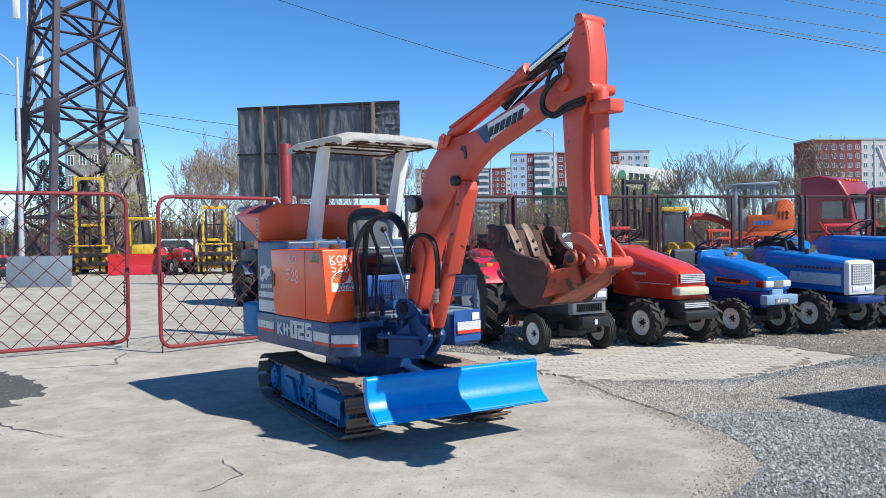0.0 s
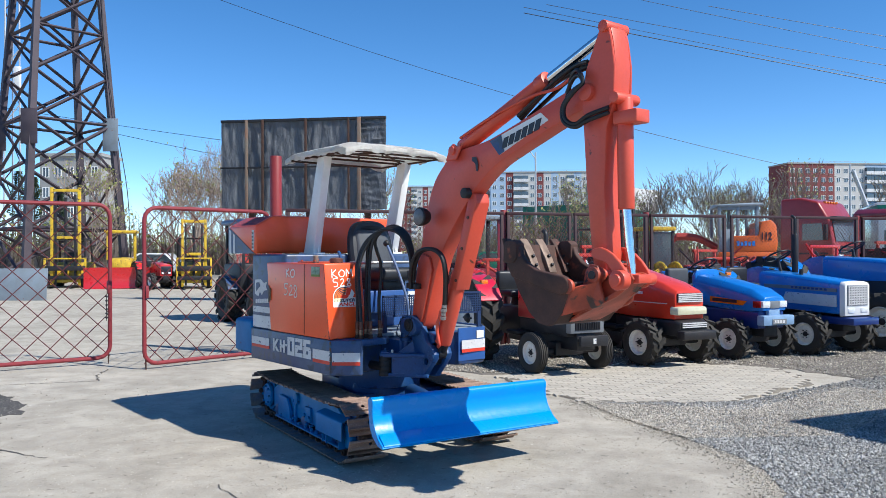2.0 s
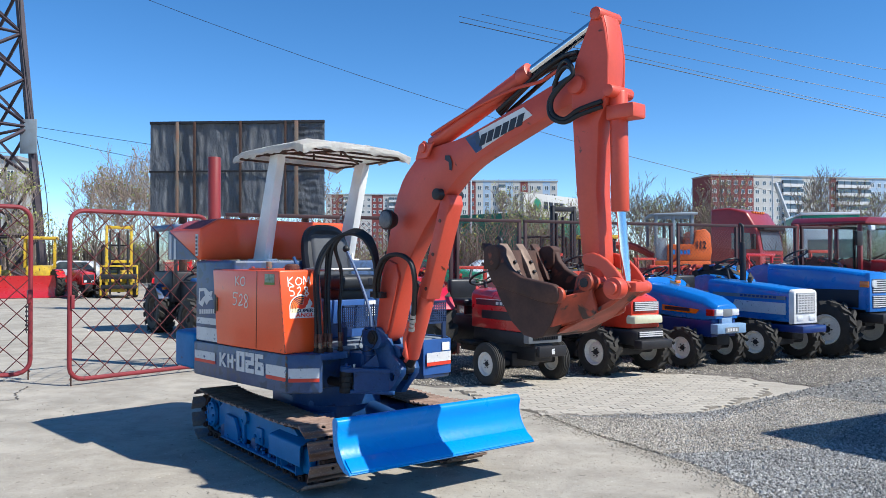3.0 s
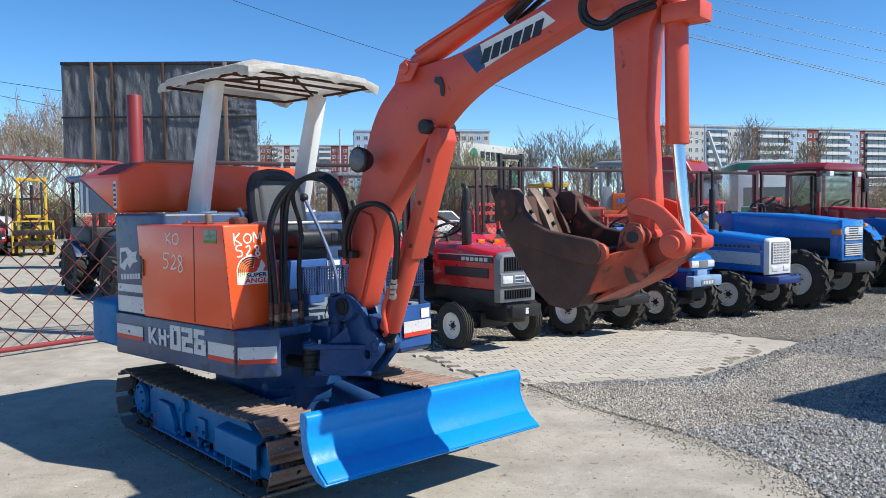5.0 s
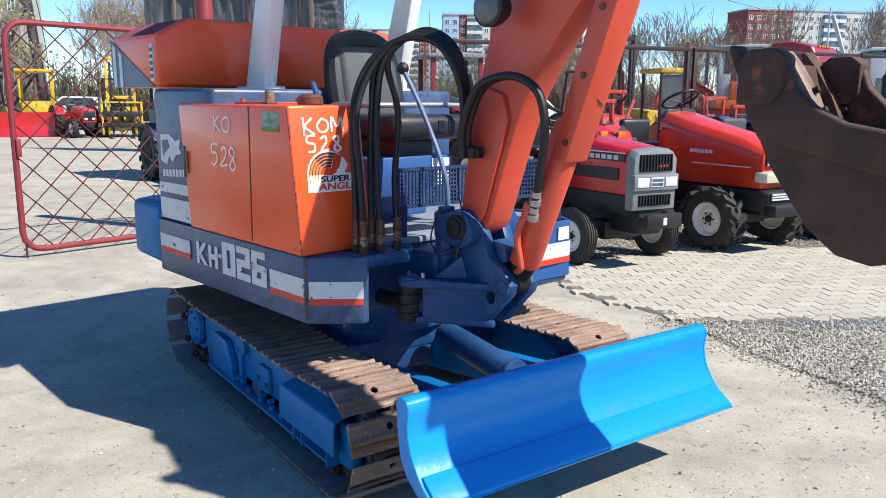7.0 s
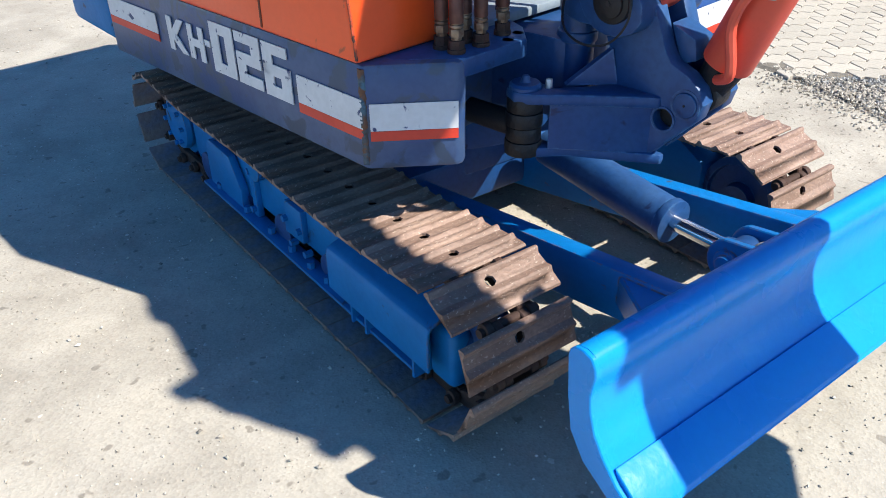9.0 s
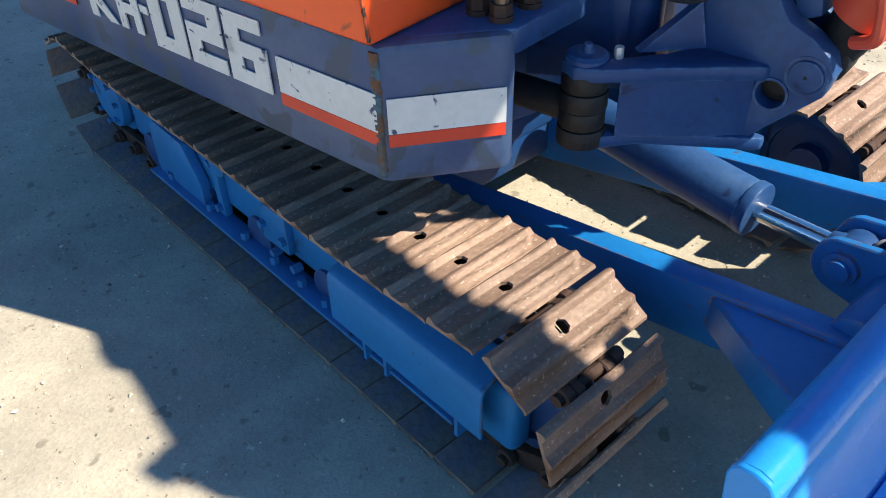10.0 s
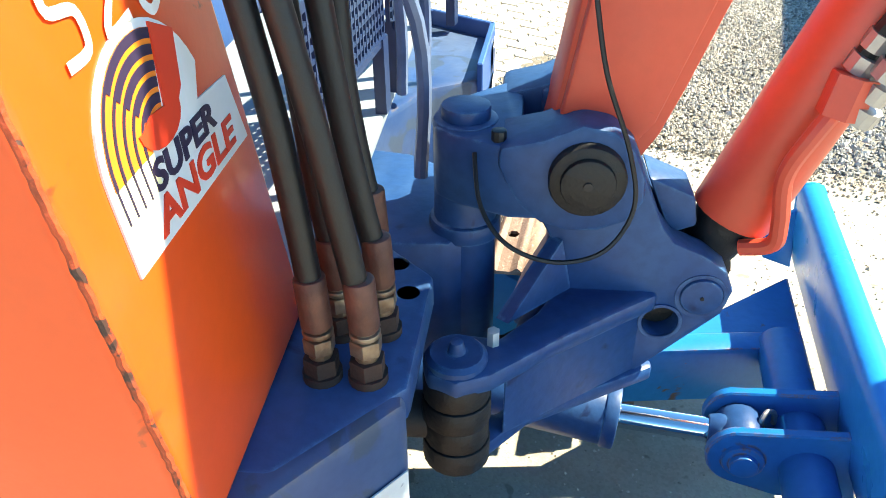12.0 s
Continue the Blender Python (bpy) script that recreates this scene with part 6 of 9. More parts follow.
ZINC = material("tarnished_zinc", lin(150, 132, 112), 0.42, metal=0.6, second=lin(104, 72, 54), amount=0.9, scale=45, fine_amount=0.3, bump=0.2, bump_scale=140)
# five hoses arching from the deck to the boom
feet = ((0.475, -0.512), (0.523, -0.512), (0.480, -0.440), (0.527, -0.435), (0.505, -0.335))
for i, (fx, fy) in enumerate(feet):
    b = B()
    o = 0.012 * (i - 2)
    gx = 0.445 + 0.3 * (fx - 0.475)
    tube(b, [(fx, fy, 0.915), (0.6 * fx + 0.4 * gx - 0.005, fy + 0.01, 1.10), (gx + o, fy + 0.03, 1.36), (gx + 0.03 + o, -0.40 + o, 1.55 + 0.4 * o), (0.60 + o, -0.33 + o, 1.645 + 0.6 * o), (0.73 + 0.5 * o, -0.28 + o, 1.60), (0.785, -0.245 + 0.6 * o, 1.44), (0.775, -0.235 + 0.4 * o, 1.22)], 0.0128, 16, 8)
    up("hose", b, BLACK, "black hydraulic hose")
    b = B()
    rod(b, (fx, fy, 0.83), (fx, fy, 0.842), 0.021, n=16)
    rod(b, (fx, fy, 0.842), (fx, fy, 0.862), 0.019, n=6)
    up("hose_fitting", b, RUST, "rusty brown hose fitting")
    b = B()
    rod(b, (fx, fy, 0.86), (fx, fy, 0.905), 0.0125, n=12)
    rod(b, (fx, fy, 0.869), (fx, fy, 0.888), 0.0172, n=6, w=0.002)
    rod(b, (fx, fy, 0.890), (fx, fy, 0.897), 0.0160, n=16, w=0.002)
    up("hose_collar", b, ZINC, "tarnished zinc hose collar")
    b = B()
    rod(b, (fx, fy, 0.899), (fx - 0.003, fy + 0.002, 0.958), 0.0162, n=18, w=0.003)
    up("hose_sleeve", b, COPPER, "rusty hose sleeve")
for hx, hy in ((0.545, -0.36), (0.525, -0.30)):
    b = B()
    rod(b, (hx, hy, 0.829), (hx, hy, 0.8325), 0.014, n=16)
    up("deck_hole", b, BLACK, parent=body)
# work lamp
LENSDARK = material("dusty_lamp_glass", (0.09, 0.095, 0.105, 1), 0.3, second=(0.17, 0.175, 0.18, 1), amount=0.6, scale=30, fine_amount=0.1, bump=0.3, bump_scale=60)
b = B()
lathe(b, [(0.02, -0.04), (0.047, -0.035), (0.064, 0.0), (0.067, 0.035), (0.060, 0.04)], 26, pose(0.950, -0.265, 1.718, 0, 0, 180))
lamp = up("work_lamp", b, DARKMETAL, "round black work lamp")
b = B()
lathe(b, [(0.06, 0.0), (0.051, 0.012), (0.026, 0.018), (0.007, 0.02)], 26, pose(0.950, -0.30, 1.718, 0, 0, 180))
up("lens", b, LENSDARK, "dark ribbed glass lens", parent=lamp)

# stick
left = [(2.49, 2.745), (2.44, 2.62), (2.38, 2.50), (2.358, 2.35), (2.353, 2.20), (2.374, 1.857), (2.402, 1.56), (2.42, 1.42), (2.44, 1.29)]
right = [(2.48, 1.26), (2.515, 1.30), (2.525, 1.45), (2.505, 1.81), (2.52, 2.16), (2.56, 2.25), (2.585, 2.34), (2.592, 2.50), (2.575, 2.65), (2.55, 2.745), (2.52, 2.765)]
b = B()
prism(b, left + right, YB - 0.066, YB + 0.066, "y", 0.010)
stick = up("stick", b, BOOM, "faded orange dipper stick")
for yy in (-0.072, 0.072):
    b = B()
    prism(b, [(2.495, 2.735), (2.442, 2.62), (2.385, 2.50), (2.362, 2.35), (2.362, 2.25), (2.50, 2.24), (2.57, 2.29), (2.588, 2.36), (2.592, 2.50), (2.572, 2.64), (2.548, 2.735), (2.52, 2.755)], YB + yy - 0.008, YB + yy + 0.008, "y", 0.004, 1)
    up("stick_ear", b, BOOM, parent=stick)
for px, pz, r, mat in ((2.525, 2.725, 0.034, BOOM), (2.395, 2.385, 0.042, DARKMETAL), (2.60, 2.315, 0.032, BOOM), (2.482, 1.45, 0.030, BOOM), (2.495, 1.335, 0.036, BOOM)):
    b = B()
    rod(b, (px, YB - 0.10, pz), (px, YB + 0.10, pz), r, n=20, w=0.005)
    up("stick_pin", b, mat, parent=stick)
# stick cylinder on top of the boom
b = B()
ca, cbp = Vector((1.205, YB, 2.195)), Vector((2.515, YB, 2.725))
cd = (cbp - ca).normalized()
rod(b, ca, ca + cd * 0.86, 0.052, n=24, w=0.006)
rod(b, ca + cd * 0.80, ca + cd * 0.88, 0.060, n=24, w=0.006)
scyl = up("stick_cylinder", b, BOOM, "faded orange stick cylinder")
b = B()
rod(b, ca + cd * 0.86, cbp, 0.031, n=18)
up("piston_rod", b, CHROME, "chrome piston rod", parent=scyl)
b = B()
tube(b, [(1.25, YB - 0.06, 2.25), (1.6, YB - 0.06, 2.36), (1.95, YB - 0.06, 2.43), (2.15, YB - 0.07, 2.44), (2.33, YB - 0.08, 2.50)], 0.010, 8)
up("oil_pipe", b, BOOM, parent=scyl)
# hoses added in the gap under the rod to block sun
for dy, dz in ((-0.045, 0.0), (0.045, 0.0)):
    b = B()
    tube(b, [(1.80, YB + dy, 2.325), (1.95, YB + dy, 2.405 + dz), (2.12, YB + dy, 2.495 + dz), (2.28, YB + dy, 2.555 + dz), (2.40, YB + dy * 1.8, 2.55)], 0.0135, 9)
    up("hose", b, BLACK, "black hydraulic hose")
# thicker pair, added to close the lit slit in the stick's shadow
for dy, dz in ((0.0, 0.0), (-0.022, -0.022)):
    b = B()
    tube(b, [(1.80, YB + dy, 2.335 + dz), (1.98, YB + dy, 2.455 + dz), (2.12, YB + dy, 2.522 + dz), (2.25, YB + dy, 2.548 + dz), (2.41, YB + dy, 2.570 + dz)], 0.019, 9)
    up("hose", b, BLACK, "black hydraulic hose")
# bucket cylinder in front of the stick
b = B()
rod(b, (2.600, YB, 2.32), (2.607, YB, 1.70), 0.046, n=24, w=0.006)
box(b, 2.56, 2.725, YB - 0.06, YB + 0.06, 2.17, 2.245, 0.010)
bcyl = up("bucket_cylinder", b, BOOM, "faded orange bucket cylinder")
b = B()
rod(b, (2.608, YB, 1.72), (2.645, YB, 1.31), 0.024, n=18)
up("piston_rod", b, CHROME, "chrome piston rod", parent=bcyl)
for s in (0.0, 0.028):
    b = B()
    tube(b, [(2.24, YB - 0.075, 2.40 - s), (2.30, YB - 0.10, 2.455 + s), (2.375, YB - 0.13, 2.47 + s), (2.415, YB - 0.14, 2.42), (2.345, YB - 0.14, 2.375 + 0.4 * s), (2.268 - 0.5 * s, YB - 0.13, 2.31), (2.275 - 0.5 * s, YB - 0.13, 2.235 - 0.5 * s), (2.35, YB - 0.13, 2.195 - 0.6 * s), (2.44, YB - 0.12, 2.235 - s), (2.56, YB - 0.09, 2.265 - s)], 0.0125, 9)
    up("hose", b, BLACK, "black hydraulic hose")
# links
for yy in (-0.098, 0.098):
    b = B()
    prism(b, smooth2([(2.447, 1.475), (2.507, 1.49), (2.597, 1.45), (2.682, 1.36), (2.697, 1.29), (2.642, 1.26), (2.612, 1.32), (2.557, 1.40), (2.477, 1.42), (2.442, 1.44)], 2), YB + yy - 0.011, YB + yy + 0.011, "y", 0.004, 1)
    up("link", b, BOOM, "curved orange bucket link")
b = B()
rod(b, (2.655, YB - 0.17, 1.31), (2.655, YB + 0.17, 1.31), 0.034, n=20, w=0.004)
rod(b, (2.655, YB - 0.15, 1.31), (2.655, YB - 0.09, 1.31), 0.055, n=20, w=0.004)
box(b, 2.61, 2.735, YB - 0.06, YB + 0.06, 1.29, 1.34, 0.01)
up("link_pin", b, BOOM)
# bucket
shell = [(1.888, 1.485), (1.913, 1.40), (1.988, 1.25), (2.092, 1.112), (2.175, 1.052), (2.24, 1.040), (2.29, 1.056), (2.345, 1.122), (2.388, 1.215), (2.412, 1.29)]
inner_line = [(2.398, 1.298), (2.372, 1.222), (2.332, 1.134), (2.282, 1.072), (2.24, 1.058), (2.188, 1.070), (2.108, 1.128), (2.004, 1.26), (1.930, 1.408), (1.900, 1.512)]
BW = 0.235
TOOTH = material("scraped_tooth_steel", lin(142, 120, 104), 0.6, metal=0.2, second=lin(96, 78, 68), amount=0.8, scale=12, fine_amount=0.3, bump=0.2)
b = B()
prism(b, shell + inner_line, YB - BW, YB + BW, "y", 0.003, 1)
bucket = up("bucket", b, BUCKET, "worn brown steel digging bucket")
side = [(1.893, 1.505), (1.911, 1.40), (1.986, 1.25), (2.085, 1.112), (2.16, 1.052), (2.24, 1.038), (2.29, 1.052), (2.345, 1.118), (2.388, 1.215), (2.405, 1.28), (2.35, 1.318), (2.24, 1.337), (2.14, 1.36), (2.06, 1.41), (2.02, 1.47)]
band = [(1.897, 1.47), (1.922, 1.378), (1.958, 1.315), (2.10, 1.280), (2.24, 1.245), (2.36, 1.222), (2.398, 1.235), (2.414, 1.27), (2.402, 1.308), (2.376, 1.326), (2.25, 1.346), (2.16, 1.362), (2.085, 1.400), (2.035, 1.450), (2.016, 1.50), (1.93, 1.50)]
for yy in (-BW, BW):
    o = 1 if yy > 0 else -1
    b = B()
    prism(b, side, YB + yy - 0.009, YB + yy + 0.009, "y", 0.003, 1)
    up("side_plate", b, BUCKET, parent=bucket)
    b = B()
    y0, y1 = sorted((YB + yy - 0.014 * o, YB + yy + 0.030 * o))
    prism(b, band, y0, y1, "y", 0.011, 3)
    up("side_rim", b, BUCKET, parent=bucket)
    b = B()
    y0, y1 = sorted((YB + yy - 0.006 * o, YB + yy + 0.022 * o))
    rod(b, (2.392, y0, 1.272), (2.392, y1, 1.272), 0.043, n=20, w=0.008)
    up("rim_end", b, WORN, "faded orange rim end", parent=bucket)
    b = B()
    y0, y1 = sorted((YB + yy - 0.030 * o, YB + yy + 0.040 * o))
    prism(b, [(1.898, 1.40), (1.90, 1.51), (1.925, 1.534), (1.985, 1.536), (2.014, 1.515), (2.012, 1.43), (1.985, 1.40)], y0, y1, "y", 0.008, 2)
    up("side_cutter", b, BUCKET, parent=bucket)
for k, yy in enumerate((-0.21, -0.07, 0.07, 0.21)):
    b = B()
    prism(b, [(1.995, 1.335), (1.955, 1.425), (1.905, 1.505), (1.868, 1.55), (1.852, 1.546), (1.868, 1.50), (1.905, 1.425), (1.945, 1.34)], YB + yy - 0.034, YB + yy + 0.034, "y", 0.010, 2)
    tooth = up("tooth", b, TOOTH if k in (1, 2) else BUCKET, "worn pale steel bucket tooth" if k in (1, 2) else "worn dark bucket tooth", parent=bucket)
    for bx, bz in ((1.978, 1.385), (1.952, 1.44)):
        b = B()
        rod(b, (bx - 0.012, YB + yy, bz - 0.006), (bx + 0.010, YB + yy, bz + 0.005), 0.010, n=10, w=0.002)
        up("tooth_bolt", b, DARKMETAL, parent=tooth)
for yy in (-0.13, 0.13):
    b = B()
    prism(b, [(2.33, 1.10), (2.375, 1.21), (2.415, 1.295), (2.432, 1.36), (2.465, 1.395), (2.515, 1.388), (2.540, 1.345), (2.528, 1.285), (2.548, 1.225), (2.545, 1.180), (2.51, 1.156), (2.46, 1.142)], YB + yy - 0.013, YB + yy + 0.013, "y", 0.005, 2)
    up("bucket_ear", b, WORN, "orange bucket hinge ear", parent=bucket)
for yy in (-0.066, 0.066):
    b = B()
    prism(b, [(2.40, 1.16), (2.44, 1.30), (2.50, 1.33), (2.59, 1.335), (2.64, 1.352), (2.685, 1.345), (2.712, 1.315), (2.685, 1.280), (2.59, 1.214), (2.46, 1.150)], YB + yy - 0.010, YB + yy + 0.010, "y", 0.004, 1)
    up("link_ear", b, WORN, parent=bucket)
for s in (-1, 1):
    b = B()
    ye, yi = YB + s * (BW + 0.004), YB + s * 0.136
    quad = [(2.325, ye, 1.105), (2.440, yi, 1.150), (2.505, yi, 1.30), (2.402, ye, 1.262)]
    fa = [b.verts.new(q) for q in quad]
    fb2 = [b.verts.new((x + 0.022, y, z)) for x, y, z in quad]
    b.faces.new(fa)
    b.faces.new(fb2)
    for i in range(4):
        b.faces.new((fa[i], fa[(i + 1) % 4], fb2[(i + 1) % 4], fb2[i]))
    bmesh.ops.recalc_face_normals(b, faces=b.faces[:])
    up("closing_plate", b, WORN, parent=bucket)
b = B()
prism(b, [(2.30, 1.060), (2.47, 1.142), (2.60, 1.210), (2.715, 1.292), (2.70, 1.305), (2.59, 1.228), (2.46, 1.162), (2.32, 1.087)], YB - 0.138, YB + 0.138, "y", 0.003, 1)
for v in b.verts:  # it narrows towards the link
    if v.co.x > 2.55:
        v.co.y = YB + (v.co.y - YB) * 0.56
        v.co.x -= 0.02
up("back_plate", b, WORN, "faded orange bucket back", parent=bucket)
for yy in (-0.125, 0.125):
    b = B()
    rod(b, (2.495, YB + yy - 0.035, 1.335), (2.495, YB + yy + 0.035, 1.335), 0.045, n=20, w=0.004)
    up("hinge_boss", b, WORN, parent=bucket)
    b = B()
    rod(b, (2.495, YB + yy - 0.042, 1.335), (2.495, YB + yy + 0.042, 1.335), 0.024, n=16)
    up("hinge_pin", b, DARKMETAL, parent=bucket)
b = B()
rod(b, (2.437, YB - 0.145, 1.198), (2.437, YB - 0.139, 1.198), 0.034, n=16)
up("wear_spot", b, GREASE, parent=bucket)


# ---- wheels and tractors ----
def wheel_meshes(r, w, rim_r, lugs, key):
    """Tyre, rim and hub meshes about the y axis at the origin."""
    t = B()
    h = w / 2
    lathe(t, [(rim_r * 0.98, -h * 0.72), (rim_r * 1.12, -h * 0.95), (r * 0.86, -h), (r * 0.945, -h * 0.85), (r * 0.965, -h * 0.4), (r * 0.97, 0), (r * 0.965, h * 0.4), (r * 0.945, h * 0.85), (r * 0.86, h), (rim_r * 1.12, h * 0.95), (rim_r * 0.98, h * 0.72)], 36, caps=False)
    lug = []
    if lugs:
        for s in (-1, 1):
            o = B()
            prism(o, [(-0.045 * r / 0.34, r * 0.90), (0.035 * r / 0.34, r * 0.90), (0.025 * r / 0.34, r * 1.045), (-0.035 * r / 0.34, r * 1.045)], 0.0 if s > 0 else -h * 1.04, h * 1.04 if s > 0 else 0.0, "y")
            # slanted bars
            for v in o.verts:
                v.co.x -= abs(v.co.y) * 0.75
            lug.append(mesh_of("lug", o, TYRE, 0))
    else:
        for y in (-h * 0.6, -h * 0.2, h * 0.2, h * 0.6):
            lathe(t, [(r * 0.95, y - h * 0.13), (r * 1.0, y - h * 0.09), (r * 1.0, y + h * 0.09), (r * 0.95, y + h * 0.13)], 36, caps=False)
    tyre = mesh_of("tyre", t, TYRE, 35)
    m = B()
    lathe(m, [(rim_r * 0.03, -h * 0.44), (rim_r * 0.40, -h * 0.44), (rim_r * 0.46, -h * 0.52), (rim_r * 0.72, -h * 0.42), (rim_r * 0.78, -h * 0.34), (rim_r * 0.86, -h * 0.46), (rim_r * 0.91, -h * 0.80), (rim_r * 0.955, -h * 0.86), (rim_r * 1.0, -h * 0.78), (rim_r, h * 0.74), (rim_r * 0.9, h * 0.70), (rim_r * 0.85, h * 0.2), (rim_r * 0.03, h * 0.1)], 36)
    rim = mesh_of("rim", m, RIM, 35)
    b = B()
    lathe(b, [(rim_r * 0.05, -h * 0.74), (rim_r * 0.15, -h * 0.70), (rim_r * 0.235, -h * 0.48), (rim_r * 0.235, 0)], 18)
    hub = mesh_of("hub", b, DARKMETAL, 35)
    nut = B()
    rod(nut, (rim_r * 0.335, -h * 0.60, 0), (rim_r * 0.335, -h * 0.40, 0), rim_r * 0.05, n=6)
    return tyre, rim, hub, lug, mesh_of("wheel_nut", nut, DARKMETAL, 0)


WHEELS = {}


def wheel(parent, x, y, r, w, rim_r, lugs, outward=-1, turn=0.0):
    key = (r, w, rim_r, lugs)
    if key not in WHEELS:
        WHEELS[key] = wheel_meshes(r, w, rim_r, lugs, key)
    tyre, rim, hub, lug, nut = WHEELS[key]
    m = pose(x, y, r * (1.035 if lugs else 1.0), 0, 0, turn + (0 if outward < 0 else 180))
    ob = part("wheel", tyre, None, parent, "black rubber tyre on a cream rim", m)
    part("rim", rim, None, ob)
    part("hub", hub, None, ob)
    for k in range(6):
        part("wheel_nut", nut, None, ob, m=Matrix.Rotation(2 * math.pi * k / 6, 4, "Y"))
    if lugs:
        for k in range(lugs):
            for s in (0, 1):
                part("lug", lug[s], None, ob, m=Matrix.Rotation(2 * math.pi * (k + 0.5 * s) / lugs, 4, "Y"))
    return ob


def loft(bm, sections, w=0.0):
    """A body through cross sections: each is x and a list of y, z."""
    o = B()
    rings = [[o.verts.new((x, y, z)) for y, z in pts] for x, pts in sections]
    n = len(rings[0])
    for a, b in zip(rings, rings[1:]):
        for k in range(n):
            o.faces.new((a[k], a[(k + 1) % n], b[(k + 1) % n], b[k]))
    o.faces.new(rings[0])
    o.faces.new(rings[-1])
    bmesh.ops.recalc_face_normals(o, faces=o.faces[:])
    if w:
        bevel(o, [e for e in o.edges if e.calc_face_angle(0) > radians(28)], w, 2)
    return merge(bm, o)


def hood_section(hw, z0, z1, crown=0.03, shoulder=0.06):
    return [(-hw, z0), (-hw, z1 - shoulder), (-hw + shoulder * 0.7, z1 - 0.005), (0, z1 + crown * 0.4), (hw - shoulder * 0.7, z1 - 0.005), (hw, z1 - shoulder), (hw, z0)]


def tractor(m, paint, label, fr, fw, flugs, rr, rw, half, rear_half, base, hood, seat_mat=SEAT, exhaust=None, fender=None, weight=True, steer_z=1.28, front="bars", axle=0.0):
    """A compact tractor: origin on the ground under the front axle, nose along +x."""
    t = thing("compact_tractor", label, "tractor", m, "tractors parked along the fence")
    b = B()
    box(b, -base + 0.1, 0.30, -0.13, 0.13, fr * 1.15, fr * 1.15 + 0.22, 0.02)
    box(b, -base - 0.15, -0.65, -0.19, 0.19, 0.36, 0.74, 0.03)
    rod(b, (axle, -half, fr), (axle, half, fr), 0.045, n=14)
    box(b, axle - 0.09, axle + 0.09, -0.2, 0.2, fr - 0.05, fr + 0.12, 0.02)
    rod(b, (-base, -rear_half, rr), (-base, rear_half, rr), 0.07, n=16)
    for s in (-1, 1):
        rod(b, (-0.08, s * half * 0.8, fr * 0.95), (-0.85, s * 0.15, fr * 1.15), 0.014, n=8)
    part("chassis", b, DARKMETAL, t, "dark greasy cast-iron chassis")
    for s in (-1, 1):
        wheel(t, axle, s * half, fr, fw, fr * 0.56, flugs, s, 4)
        wheel(t, -base, s * rear_half, rr, rw, rr * 0.52, 16, s)
    body = hood(t)
    fcol = fender or paint
    for s in (-1, 1):
        b = B()
        pts = [(rr + 0.05, a) for a in np.linspace(0.15 * math.pi, 0.86 * math.pi, 9)]
        prof = [(-base + r0 * math.cos(a), rr + r0 * math.sin(a)) for r0, a in pts]
        prof += [(-base + (rr + 0.025) * math.cos(a), rr + (rr + 0.025) * math.sin(a)) for a in np.linspace(0.86 * math.pi, 0.15 * math.pi, 9)]
        prism(b, prof, s * (rear_half - rw * 0.55), s * (rear_half + rw * 0.5), "y", 0.006, 1)
        prism(b, [(-base + (rr + 0.03) * math.cos(a), rr + (rr + 0.03) * math.sin(a)) for a in np.linspace(0.86 * math.pi, 0.15 * math.pi, 9)], s * (rear_half - rw * 0.58), s * (rear_half - rw * 0.5), "y", 0.0)
        part("fender", b, fcol, t)
        b = B()
        box(b, -base + rr * 0.55, -base + rr * 0.55 + 0.05, s * rear_half - 0.05, s * rear_half + 0.05, rr * 1.83, rr * 1.83 + 0.07, 0.01)
        part("turn_signal", b, AMBER, t)
        b = B()
        box(b, -base + rr * 0.9, -0.62, s * 0.18, s * 0.40, 0.42, 0.46, 0.01)
        part("footboard", b, DARKMETAL, t)
    b = B()
    box(b, -base - 0.08, -base + 0.34, -0.22, 0.22, 0.86, 0.95, 0.035, 3)
    box(b, -base - 0.12, -base - 0.02, -0.21, 0.21, 0.92, 1.20, 0.04, 3, Matrix.Identity(4))
    part("seat", b, seat_mat, t, "black vinyl tractor seat")
    b = B()
    rod(b, (-base + 0.1, 0, 0.72), (-base + 0.1, 0, 0.88), 0.06, n=10)
    part("seat_post", b, DARKMETAL, t)
    b = B()
    rod(b, (-0.78, 0, 0.8), (-0.93, 0, steer_z - 0.03), 0.022, n=10)
    part("steering_column", b, DARKMETAL, t)
    b = B()
    ring = [(0.19 * math.cos(a), 0.19 * math.sin(a), 0) for a in np.linspace(0, 2 * math.pi, 25)]
    tube(b, ring, 0.014, 8, smooth=False)
    for a in (0.5, 2.6, 4.7):
        rod(b, (0, 0, -0.04), (0.19 * math.cos(a), 0.19 * math.sin(a), 0), 0.009, n=6)
    b.transform(pose(-0.94, 0, steer_z, 0, -28, 0))
    part("steering_wheel", b, BLACK, t)
    if exhaust:
        ex, ey, ez0, ez1, er = exhaust
        b = B()
        rod(b, (ex, ey, ez0), (ex, ey, ez1 - 0.28), er, n=18, w=0.015)
        tube(b, [(ex, ey, ez1 - 0.3), (ex, ey, ez1 - 0.1), (ex - 0.01, ey, ez1 - 0.03), (ex - 0.06, ey, ez1)], er * 0.5, 10)
        part("exhaust", b, DARKMETAL, t, "black upright exhaust silencer")
    return t


